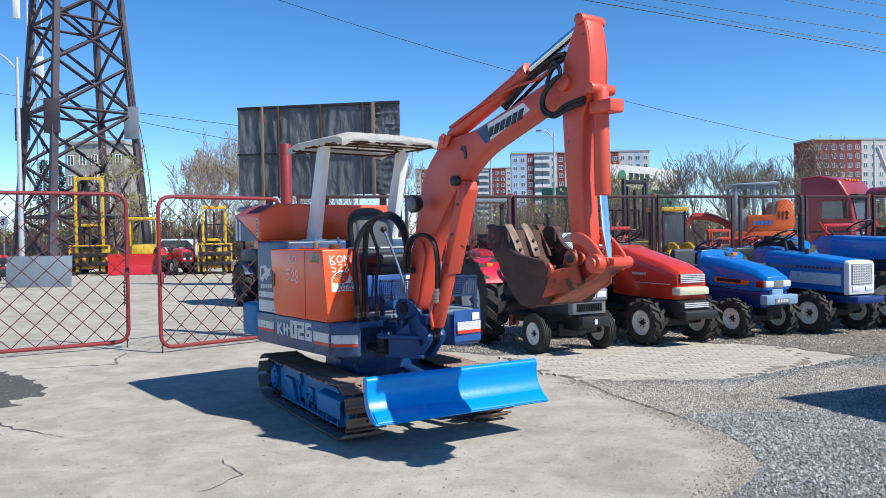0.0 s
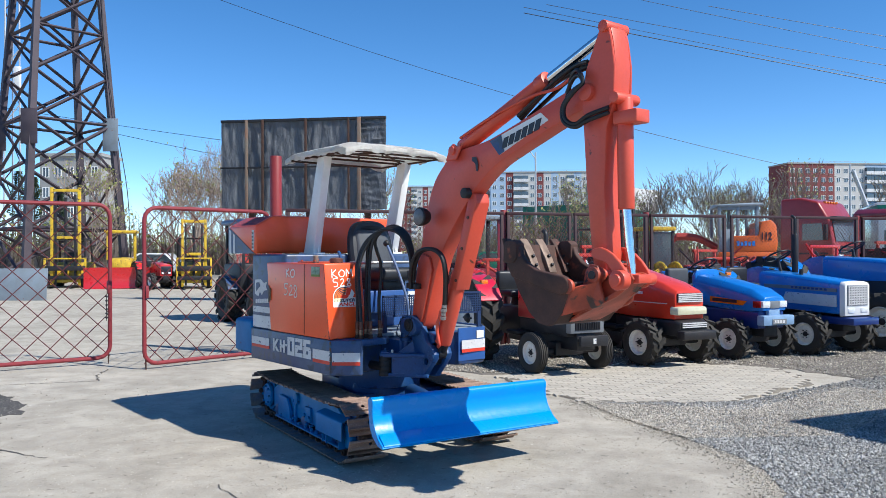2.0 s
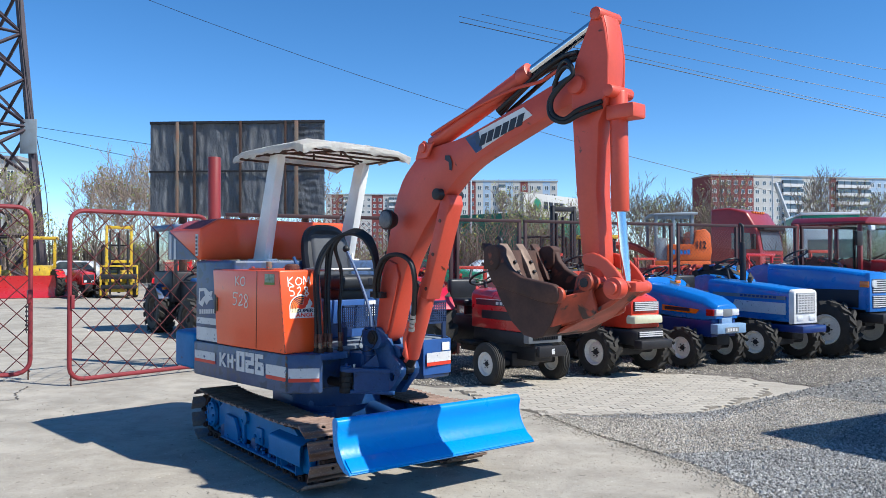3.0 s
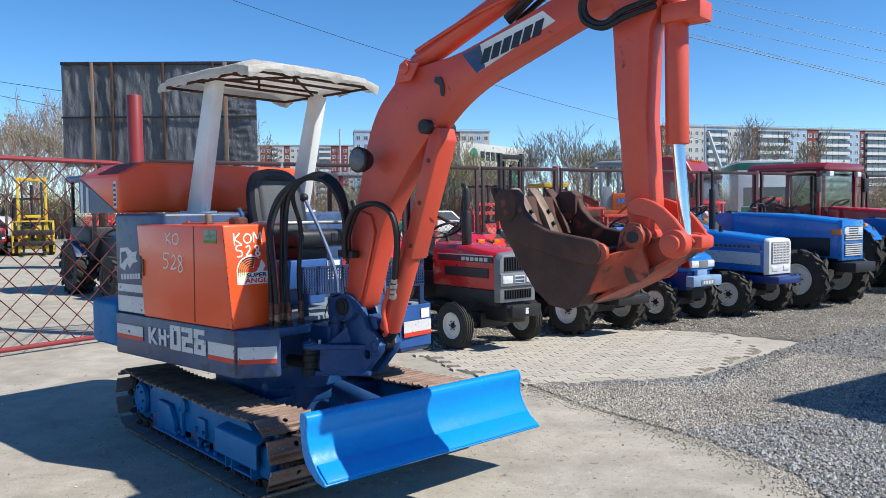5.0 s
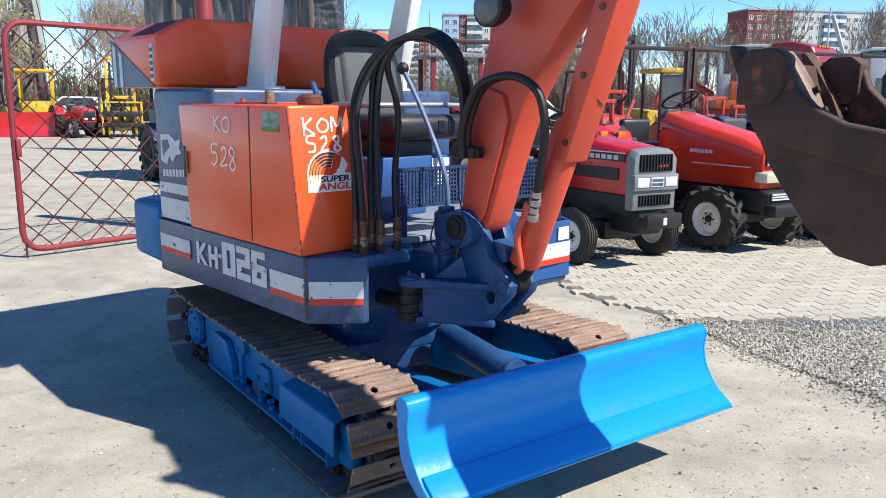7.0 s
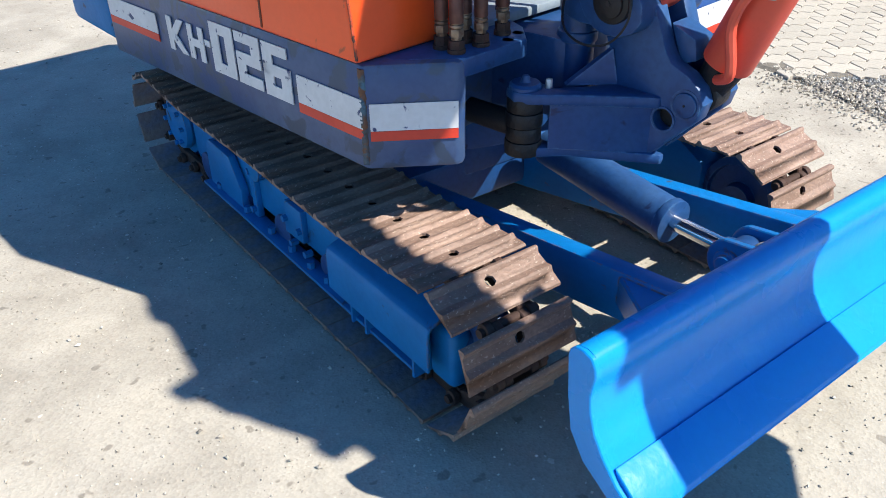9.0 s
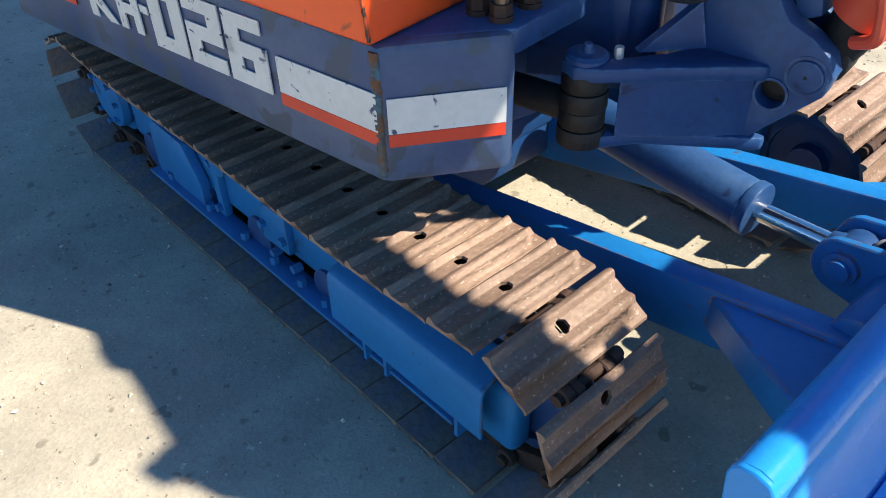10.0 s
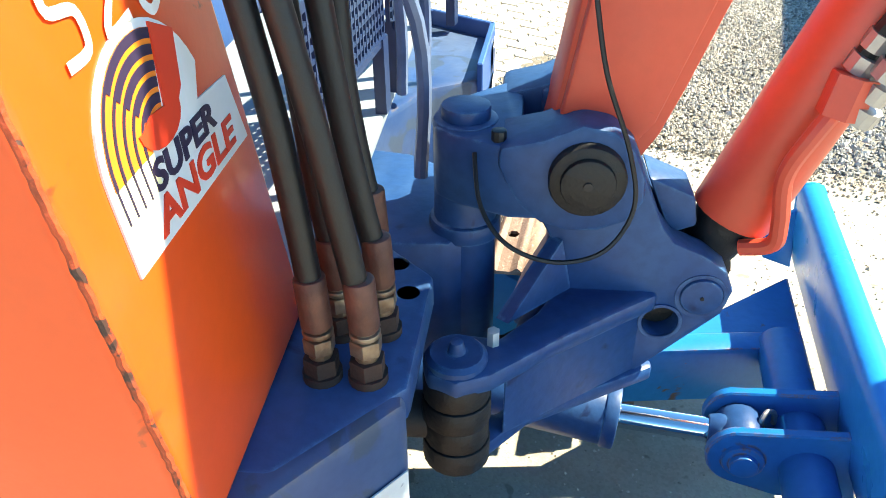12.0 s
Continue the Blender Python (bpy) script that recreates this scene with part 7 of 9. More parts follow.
def slats(parent, n, x, y0, y1, z0, z1, mat, vertical=True, name="grille_bar"):
    for k in range(n):
        b = B()
        if vertical:
            y = y0 + (y1 - y0) * (k + 0.5) / n
            box(b, x - 0.006, x + 0.008, y - 0.006, y + 0.006, z0, z1, 0)
        else:
            z = z0 + (z1 - z0) * (k + 0.5) / n
            box(b, x - 0.006, x + 0.008, y0, y1, z - 0.007, z + 0.007, 0)
        part(name, b, mat, parent)


HX = 0.30


def hood_red(t):
    b = B()
    loft(b, [(-0.85, hood_section(0.25, 0.62, 1.09)), (-0.3, hood_section(0.245, 0.62, 1.07)), (HX - 0.06, hood_section(0.235, 0.62, 1.01))], 0.015)
    hood = part("hood", b, RED, t, "angular red hood")
    b = B()
    box(b, -0.82, HX - 0.05, -0.235, 0.235, 0.46, 0.62, 0.01)
    part("side_panel", b, DARKMETAL, hood)
    b = B()
    loft(b, [(HX - 0.06, hood_section(0.245, 0.50, 1.015)), (HX + 0.03, hood_section(0.235, 0.50, 0.985))], 0.012)
    part("grille_surround", b, GREYPLASTIC, hood, "grey plastic grille surround")
    for y0, y1, z0, z1 in ((-0.185, 0.185, 0.82, 0.965), (-0.18, 0.18, 0.535, 0.63)):
        b = B()
        box(b, HX + 0.022, HX + 0.034, y0, y1, z0, z1, 0.003, 1)
        g2 = part("grille", b, BLACKDECAL, hood)
        slats(g2, 11, HX + 0.038, y0, y1, z0 + 0.005, z1 - 0.005, DARKMETAL)
    b = B()
    box(b, HX + 0.03, HX + 0.042, 0.02, 0.13, 0.855, 0.875, 0.002, 1)
    part("badge", b, STRIPE_RED, hood)
    b = B()
    box(b, HX + 0.0, HX + 0.055, -0.245, 0.245, 0.665, 0.80, 0.012)
    part("lamp_panel", b, GREYPLASTIC, hood)
    for s in (-1, 1):
        b = B()
        box(b, HX + 0.05, HX + 0.063, s * 0.155 - 0.065, s * 0.155 + 0.065, 0.695, 0.775, 0.008)
        part("headlight", b, LAMPGLASS, hood, "rectangular clear headlight")
    b = B()
    box(b, HX + 0.054, HX + 0.062, -0.07, 0.07, 0.695, 0.775, 0.002, 1)
    part("sticker", b, STRIPE_WHITE, hood)
    for k in range(2):
        b = B()
        box(b, HX + 0.0625, HX + 0.0645, -0.06, 0.06, 0.705 + 0.035 * k, 0.728 + 0.035 * k, 0)
        part("sticker_bar", b, NAVY, hood)
    for s in (-1, 1):
        b = B()
        box(b, -0.75, HX - 0.08, s * 0.246 - 0.003, s * 0.246 + 0.003, 0.90, 0.965, 0)
        part("side_stripe", b, BLACKDECAL, hood)
        b = B()
        box(b, -0.75, HX - 0.08, s * 0.248 - 0.003, s * 0.248 + 0.003, 0.968, 0.976, 0)
        part("side_line", b, STRIPE_WHITE, hood)
        for k in range(6):
            b = B()
            x = -0.30 + 0.078 * k
            box(b, x, x + 0.055, s * 0.2505 - 0.003, s * 0.2505 + 0.003, 0.912, 0.950, 0)
            part("lettering_bar", b, STRIPE_WHITE, hood)
        b = B()
        box(b, -0.62, HX - 0.15, s * 0.2475 - 0.004, s * 0.2475 + 0.004, 0.74, 0.84, 0.004, 1)
        part("side_vent", b, BLACKDECAL, hood)
    b = B()
    box(b, HX + 0.12, HX + 0.17, -0.19, 0.19, 0.36, 0.48, 0.006)
    box(b, HX - 0.2, HX + 0.13, -0.12, 0.12, 0.40, 0.44, 0.006)
    part("front_weight", b, DARKMETAL, t, "dark steel front weight bar")
    b = B()
    box(b, HX + 0.169, HX + 0.173, -0.02, 0.02, 0.39, 0.45, 0)
    part("mark", b, STRIPE_WHITE, t)
    return hood


def hood_orange(t):
    b = B()
    loft(b, [(-0.95, hood_section(0.27, 0.62, 1.30, 0.03, 0.10)), (-0.55, hood_section(0.27, 0.60, 1.20, 0.03, 0.10)), (0.1, hood_section(0.255, 0.60, 1.06, 0.03, 0.09)), (0.36, hood_section(0.235, 0.60, 0.96, 0.02, 0.06))], 0.02)
    hood = part("hood", b, ORANGERED, t, "sloping orange-red hood")
    b = B()
    loft(b, [(-0.8, hood_section(0.25, 0.42, 0.60, 0, 0.03)), (0.36, hood_section(0.25, 0.40, 0.60, 0, 0.03)), (0.44, hood_section(0.22, 0.40, 0.58, 0, 0.03))], 0.012)
    part("lower_cowl", b, DARKMETAL, hood, "dark plastic lower cowl")
    b = B()
    loft(b, [(0.30, hood_section(0.268, 0.66, 0.775, 0, 0.03)), (0.42, hood_section(0.235, 0.66, 0.765, 0, 0.03))], 0.015)
    part("headlight", b, material("yellowed_headlight", (0.62, 0.60, 0.42, 1), 0.12, second=(0.5, 0.49, 0.36, 1), amount=0.5, scale=20, fine_amount=0.05, bump=0.1, coat=0.8), hood, "wide yellowed headlight")
    for z0, z1, n2, xx in ((0.815, 0.93, 5, 0.372), (0.50, 0.57, 3, 0.446)):
        b = B()
        box(b, xx - 0.02, xx + 0.004, -0.20, 0.20, z0, z1, 0.004, 1)
        g2 = part("grille", b, BLACKDECAL, hood)
        slats(g2, n2, xx + 0.008, -0.195, 0.195, z0, z1, STRIPE_WHITE, False)
    for s in (-1, 1):
        b = B()
        box(b, -0.60, 0.25, s * 0.262 - 0.006, s * 0.262 + 0.006, 0.792, 0.802, 0)
        part("side_line", b, STRIPE_WHITE, hood)
        for k in range(6):
            b = B()
            x = -0.50 + 0.05 * k
            box(b, x, x + 0.036, s * 0.270 - 0.004, s * 0.270 + 0.004, 0.90, 0.935, 0)
            part("lettering_bar", b, STRIPE_WHITE, hood)
        b = B()
        tube(b, [(-0.9, s * 0.26, 1.12), (-0.86, s * 0.34, 1.12), (-0.84, s * 0.36, 1.10)], 0.012, 8)
        part("lever", b, DARKMETAL, hood)
    b = B()
    box(b, 0.42, 0.56, -0.26, 0.26, 0.36, 0.47, 0.02)
    part("bumper", b, DARKMETAL, t, "dark front bumper weight")
    b = B()
    loft(b, [(-1.02, hood_section(0.23, 1.0, 1.27, 0.02, 0.08)), (-0.9, hood_section(0.25, 1.0, 1.33, 0.02, 0.08))], 0.02)
    part("dashboard", b, DARKMETAL, t)
    return hood


PALEBLUE = material("faded_pale_blue_paint", lin(132, 164, 196), 0.45, second=lin(106, 136, 170), amount=0.6, scale=8, fine_amount=0.15, bump=0.05)


def hood_blue_small(t):
    b = B()
    loft(b, [(-0.90, hood_section(0.26, 0.70, 1.12, 0.03, 0.10)), (-0.35, hood_section(0.255, 0.66, 1.05, 0.03, 0.10)), (0.15, hood_section(0.24, 0.64, 0.95, 0.03, 0.09)), (0.36, hood_section(0.215, 0.66, 0.84, 0.02, 0.06))], 0.02)
    hood = part("hood", b, TBLUE, t, "sloping bright blue hood")
    b = B()
    loft(b, [(-0.8, hood_section(0.24, 0.42, 0.68, 0, 0.03)), (0.30, hood_section(0.235, 0.42, 0.66, 0, 0.03))], 0.012)
    part("lower_cowl", b, TBLUE_DARK, hood)
    for s in (-1, 1):
        b = B()
        prism(b, [(-0.55, 0.74), (0.05, 0.72), (0.12, 0.78), (-0.55, 0.82)], s * 0.252 - 0.006, s * 0.252 + 0.006, "y")
        part("side_stripe", b, AMBER, hood)
        b = B()
        prism(b, [(-0.50, 0.755), (-0.05, 0.745), (-0.05, 0.79), (-0.50, 0.80)], s * 0.256 - 0.006, s * 0.256 + 0.006, "y")
        part("lettering_bar", b, BLACKDECAL, hood)
        b = B()
        box(b, 0.28, 0.375, s * 0.155 - 0.07, s * 0.155 + 0.07, 0.70, 0.79, 0.012)
        part("headlight", b, LAMPGLASS, hood, "clear rectangular headlight")
        b = B()
        box(b, 0.22, 0.345, s * 0.235 - 0.015, s * 0.235 + 0.015, 0.70, 0.79, 0.006)
        part("turn_signal", b, LENSRED, hood)
    b = B()
    box(b, 0.33, 0.372, -0.085, 0.085, 0.69, 0.79, 0.004)
    part("grille", b, GREYPLASTIC, hood)
    b = B()
    box(b, 0.32, 0.44, -0.28, 0.28, 0.47, 0.60, 0.012)
    box(b, 0.30, 0.36, -0.10, 0.10, 0.58, 0.68, 0.01)
    part("bumper", b, PALEBLUE, t, "pale blue front bumper")
    b = B()
    box(b, 0.441, 0.447, -0.13, 0.13, 0.485, 0.555, 0.002, 1)
    pl = part("number_plate", b, GREYPLASTIC, t)
    for k in range(4):
        b = B()
        box(b, 0.447, 0.450, -0.10 + 0.052 * k, -0.065 + 0.052 * k, 0.50, 0.54, 0)
        part("plate_bar", b, STRIPE_WHITE, pl)
    b = B()
    loft(b, [(-0.98, hood_section(0.20, 0.98, 1.16, 0.02, 0.06)), (-0.86, hood_section(0.24, 0.95, 1.20, 0.02, 0.06))], 0.02)
    part("dashboard", b, TBLUE, t)
    return hood


def hood_blue_long(t):
    b = B()
    loft(b, [(-1.05, hood_section(0.27, 0.62, 1.16, 0.02, 0.05)), (-0.3, hood_section(0.265, 0.60, 1.10, 0.02, 0.05)), (0.34, hood_section(0.25, 0.58, 1.035, 0.02, 0.05))], 0.012)
    hood = part("hood", b, TBLUE, t, "long square blue hood with white side panel")
    b = B()
    loft(b, [(0.34, hood_section(0.262, 0.55, 1.04, 0.01, 0.04)), (0.42, hood_section(0.25, 0.56, 1.02, 0.01, 0.04))], 0.012)
    part("grille_surround", b, WHITE, hood, "white plastic grille surround")
    b = B()
    box(b, 0.412, 0.426, -0.205, 0.205, 0.70, 0.985, 0.004, 1)
    g2 = part("grille", b, GREYPLASTIC, hood)
    slats(g2, 12, 0.43, -0.20, 0.20, 0.705, 0.98, STRIPE_WHITE)
    slats(g2, 8, 0.43, -0.20, 0.20, 0.705, 0.98, STRIPE_WHITE, False)
    for s in (-1, 1):
        b = B()
        box(b, 0.415, 0.43, s * 0.13 - 0.065, s * 0.13 + 0.065, 0.60, 0.67, 0.006)
        part("headlight", b, LAMPGLASS, hood)
        b = B()
        prism(b, [(-0.62, 0.70), (0.30, 0.68), (0.30, 0.84), (-0.55, 0.86)], s * 0.268 - 0.008, s * 0.268 + 0.008, "y")
        part("side_panel", b, STRIPE_WHITE, hood)
        b = B()
        prism(b, [(-0.95, 0.915), (0.30, 0.885), (0.30, 0.935), (-0.95, 0.965)], s * 0.270 - 0.008, s * 0.270 + 0.008, "y")
        part("side_stripe", b, GREYPLASTIC, hood)
        for k in range(9):
            b = B()
            x = -0.45 + 0.07 * k
            box(b, x, x + 0.045, s * 0.2755 - 0.006, s * 0.2755 + 0.006, 0.915 - 0.024 * (x + 0.45), 0.945 - 0.024 * (x + 0.45), 0)
            part("lettering_bar", b, TBLUE_DARK, hood)
    b = B()
    box(b, -0.2, 0.56, -0.26, 0.26, 0.44, 0.54, 0.015)
    part("bumper", b, TBLUE_DARK, t, "dark blue front bumper")
    b = B()
    rod(b, (-0.42, -0.10, 1.10), (-0.42, -0.10, 1.19), 0.03, n=12)
    part("cap", b, BLACK, t)
    return hood


def hood_blue_big(t):
    b = B()
    loft(b, [(-1.25, hood_section(0.30, 0.80, 1.37, 0.02, 0.05)), (-0.3, hood_section(0.295, 0.76, 1.33, 0.02, 0.05)), (0.42, hood_section(0.285, 0.70, 1.25, 0.02, 0.05))], 0.012)
    hood = part("hood", b, TBLUE, t, "tall square blue hood")
    b = B()
    box(b, 0.40, 0.47, -0.29, 0.29, 0.68, 1.25, 0.012)
    part("grille_surround", b, TBLUE, hood)
    for z0, z1 in ((0.74, 0.92), (0.96, 1.16)):
        b = B()
        box(b, 0.462, 0.476, -0.23, 0.23, z0, z1, 0.004, 1)
        g2 = part("grille", b, BLACKDECAL, hood)
        slats(g2, 6, 0.48, -0.23, 0.23, z0, z1, STRIPE_WHITE, False)
    for s in (-1, 1):
        b = B()
        box(b, 0.46, 0.485, s * 0.19 - 0.06, s * 0.19 + 0.06, 1.05, 1.14, 0.006)
        part("headlight", b, LAMPGLASS, hood)
        b = B()
        box(b, 0.32, 0.46, s * 0.292 - 0.012, s * 0.292 + 0.012, 1.04, 1.13, 0.006)
        part("turn_signal", b, AMBER, hood)
        b = B()
        box(b, -1.15, 0.30, s * 0.298 - 0.006, s * 0.298 + 0.006, 0.74, 1.00, 0.004, 1)
        part("side_opening", b, BLACKDECAL, hood)
    b = B()
    box(b, 0.30, 0.66, -0.28, 0.28, 0.52, 0.66, 0.02)
    part("front_weight", b, DARKMETAL, t)
    return hood


def hood_red_cab(t):
    b = B()
    loft(b, [(-1.0, hood_section(0.33, 0.85, 1.45, 0.02, 0.05)), (0.5, hood_section(0.31, 0.80, 1.35, 0.02, 0.05))], 0.012)
    hood = part("hood", b, RED, t, "square red hood")
    b = B()
    box(b, 0.49, 0.53, -0.26, 0.26, 0.85, 1.28, 0.01)
    part("grille", b, BLACKDECAL, hood)
    x0, x1, hw = -2.35, -1.0, 0.66
    for cx in (x0, -1.62, x1):
        for s in (-1, 1):
            b = B()
            box(b, cx - 0.035, cx + 0.035, s * hw - 0.035, s * hw + 0.035, 0.95, 2.16, 0.01)
            part("cab_pillar", b, MAROON, t)
    b = B()
    loft(b, [(x0 - 0.12, [(-hw - 0.08, 2.14), (-hw - 0.08, 2.22), (-hw + 0.06, 2.32), (hw - 0.06, 2.32), (hw + 0.08, 2.22), (hw + 0.08, 2.14)]), (x1 + 0.16, [(-hw - 0.08, 2.14), (-hw - 0.08, 2.20), (-hw + 0.06, 2.28), (hw - 0.06, 2.28), (hw + 0.08, 2.20), (hw + 0.08, 2.14)])], 0.02)
    part("cab_roof", b, MAROON, t, "dark red cab roof")
    for s in (-1, 1):
        b = B()
        box(b, x0, x1, s * hw - 0.02, s * hw + 0.02, 0.80, 1.20, 0.01)
        part("cab_side", b, MAROON, t)
        for a, c in ((x0 + 0.04, -1.66), (-1.58, x1 - 0.04)):
            b = B()
            box(b, a, c, s * hw - 0.004, s * hw + 0.004, 1.20, 2.14)
            part("side_window", b, CLEAR, t)
        b = B()
        tube(b, [(x1, s * hw, 1.85), (x1 + 0.12, s * (hw + 0.18), 1.85)], 0.012, 8)
        box(b, x1 + 0.08, x1 + 0.14, s * (hw + 0.22) - 0.09, s * (hw + 0.22) + 0.09, 1.72, 2.0, 0.02)
        part("mirror", b, BLACK, t)
        b = B()
        box(b, x1 + 0.10, x1 + 0.18, s * (hw - 0.15) - 0.07, s * (hw - 0.15) + 0.07, 2.02, 2.12, 0.015)
        part("work_lamp", b, LAMPGLASS, t)
    b = B()
    box(b, x1 - 0.004, x1 + 0.004, -hw + 0.04, hw - 0.04, 1.30, 2.14)
    part("windscreen", b, CLEAR, t)
    b = B()
    box(b, x0 - 0.02, x0 + 0.02, -hw, hw, 0.8, 1.25, 0.01)
    part("cab_back", b, MAROON, t)
    return hood


HEAD = -62.0


def spot(x, y, h=HEAD):
    return pose(x, y, 0.012, 0, 0, h)


tractor(spot(1.36, 10.58), RED, "red compact tractor with black grille on ribbed front tyres", 0.248, 0.13, 0, 0.56, 0.30, 0.47, 0.62, 1.42, hood_red, axle=-0.13, exhaust=(-0.38, -0.12, 1.05, 1.72, 0.055), fender=CRIMSON, steer_z=1.22)
tractor(spot(2.72, 11.36), ORANGERED, "orange-red compact tractor with wide yellowed headlight", 0.29, 0.20, 13, 0.55, 0.30, 0.45, 0.55, 1.55, hood_orange, steer_z=1.42)
tractor(spot(4.02, 12.03), TBLUE, "small bright blue compact tractor with amber side stripe", 0.262, 0.18, 13, 0.46, 0.26, 0.42, 0.48, 1.45, hood_blue_small, seat_mat=SEATGREY, steer_z=1.26)
tractor(spot(5.27, 12.50), TBLUE, "long blue tractor with white grille and white side panel", 0.285, 0.21, 13, 0.58, 0.32, 0.48, 0.60, 1.70, hood_blue_long, exhaust=(-0.75, 0.16, 1.12, 2.0, 0.045), steer_z=1.38)
tractor(spot(6.68, 13.12, -62), TBLUE, "large blue tractor with slatted grille and open seat", 0.40, 0.26, 14, 0.66, 0.36, 0.55, 0.66, 1.9, hood_blue_big, steer_z=1.52)
tractor(spot(9.75, 15.75, -62), RED, "red tractor with dark red glazed cab behind the row", 0.44, 0.28, 14, 0.72, 0.40, 0.62, 0.72, 1.9, hood_red_cab, steer_z=1.5)


# ---- unseen van-shaped stand-in beside the camera, added only for its shadow ----
van = thing("shadow_caster_van", "unseen van-shaped stand-in casting the shadow on the gravel", "van", pose(4.66, 7.01, 0, 0, 0, 29.3))
b = B()
loft(b, [(0.0, [(-1.75, 0.35), (-1.75, 1.9), (-1.55, 2.2), (-0.05, 2.2), (0.0, 1.9), (0.0, 0.35)]), (3.2, [(-1.75, 0.35), (-1.75, 1.9), (-1.55, 2.2), (-0.2, 2.2), (0.0, 1.9), (0.0, 0.35)]),
         (4.0, [(-1.72, 0.35), (-1.72, 1.25), (-1.5, 1.35), (-0.22, 1.35), (-0.03, 1.25), (-0.03, 0.35)]), (4.7, [(-1.65, 0.35), (-1.65, 1.0), (-1.5, 1.1), (-0.25, 1.1), (-0.1, 1.0), (-0.1, 0.35)])], 0.03)
part("body", b, CAR_WHITE, van)
for x in (0.9, 3.9):
    for s, o in ((-1.6, -1), (-0.15, 1)):
        wheel(van, x, s, 0.34, 0.2, 0.2, 0, o)


# ---- things left of the gates ----
def forklift(m, h, label, paint=YELLOW, group="yellow forklifts in the yard"):
    t = thing("forklift", label, "forklift", m, group)
    for s in (-1, 1):
        b = B()
        box(b, 0.55, 0.67, s * 0.38 - 0.04, s * 0.38 + 0.04, 0.1, h, 0.01)
        part("mast_rail", b, paint, t)
        b = B()
        box(b, 0.60, 0.69, s * 0.27 - 0.03, s * 0.27 + 0.03, 0.15, h * 0.93, 0.01)
        part("inner_rail", b, DARKMETAL, t)
        b = B()
        box(b, 0.72, 1.7, s * 0.30 - 0.06, s * 0.30 + 0.06, 0.10, 0.15, 0.01)
        part("fork", b, DARKMETAL, t)
        for x, r in ((0.35, 0.32), (-1.05, 0.26)):
            wheel(t, x, s * 0.5, r, 0.22, r * 0.5, 0, s)
        for x in (-0.95, 0.25):
            b = B()
            rod(b, (x, s * 0.48, 1.1), (x * 0.85, s * 0.45, 2.1), 0.035, n=8)
            part("guard_post", b, DARKMETAL, t)
    for z in (0.3, h * 0.5, h * 0.97):
        b = B()
        box(b, 0.56, 0.66, -0.42, 0.42, z - 0.06, z + 0.06, 0.01)
        part("mast_bar", b, paint, t)
    for s in (-1, 1):
        b = B()
        box(b, 0.70, 0.74, s * 0.56 - 0.03, s * 0.56 + 0.03, 0.12, 1.30, 0.005)
        part("load_guard_post", b, paint, t)
    for z, hh, mat in ((1.27, 0.03, paint), (0.85, 0.10, DARKMETAL), (0.45, 0.08, DARKMETAL)):
        b = B()
        box(b, 0.69, 0.75, -0.56, 0.56, z - hh, z + hh, 0.005)
        part("load_guard_rail", b, mat, t)
    b = B()
    rod(b, (0.60, 0, 0.2), (0.60, 0, h * 0.9), 0.045, n=12)
    part("lift_cylinder", b, DARKMETAL, t)
    b = B()
    loft(b, [(-1.35, [(-0.5, 0.3), (-0.5, 1.0), (0.5, 1.0), (0.5, 0.3)]), (-0.9, [(-0.52, 0.25), (-0.52, 1.1), (0.52, 1.1), (0.52, 0.25)]), (0.5, [(-0.5, 0.25), (-0.5, 0.75), (0.5, 0.75), (0.5, 0.25)])], 0.03)
    part("body", b, paint, t, "worn yellow body")
    b = B()
    box(b, -0.85, 0.25, -0.48, 0.48, 2.08, 2.14, 0.02)
    part("overhead_guard", b, DARKMETAL, t)
    b = B()
    box(b, -0.6, -0.2, -0.22, 0.22, 1.1, 1.2, 0.03)
    box(b, -0.65, -0.55, -0.22, 0.22, 1.15, 1.55, 0.03)
    part("seat", b, SEAT, t)
    return t


WIDE = Matrix.Diagonal((1.15, 1.45, 1.0, 1.0))
forklift(pose(-17.9, 34.6, 0, 0, 0, -75) @ WIDE, 4.35, "yellow forklift with tall mast and load guard")
forklift(pose(-12.0, 33.6, 0, 0, 0, -66) @ Matrix.Diagonal((1.1, 1.2, 1.0, 1.0)), 2.9, "yellow forklift with short mast and load guard")
# yellow crawler with a red blade
cr = thing("crawler_tractor", "yellow crawler tractor with cab and wide red blade", "crawler tractor", pose(-15.5, 34.4, 0, 0, 0, -68))
b = B()
loft(b, [(-1.2, hood_section(0.55, 0.5, 1.3)), (0.9, hood_section(0.45, 0.5, 1.25))], 0.03)
part("body", b, YELLOW, cr)
for x in (-0.9, 0.0):
    for s in (-1, 1):
        b = B()
        box(b, x - 0.04, x + 0.04, s * 0.55 - 0.04, s * 0.55 + 0.04, 1.2, 2.4, 0.01)
        part("cab_pillar", b, YELLOW, cr)
b = B()
box(b, -1.05, 0.15, -0.68, 0.68, 2.38, 2.5, 0.03)
part("cab_roof", b, YELLOW, cr)
for s in (-1, 1):
    b = B()
    prism(b, [(-1.3, 0.05), (1.0, 0.05), (1.25, 0.35), (1.0, 0.7), (-1.3, 0.7), (-1.55, 0.35)], s * 0.75 - 0.2, s * 0.75 + 0.2, "y", 0.04)
    part("track", b, RUST, cr)
b = B()
prism(b, [(1.55, 0.02), (1.48, 0.45), (1.55, 0.9), (1.50, 0.9), (1.42, 0.45), (1.48, 0.02)], -1.35, 1.35, "y")
box(b, 0.6, 1.45, -0.7, -0.6, 0.3, 0.42)
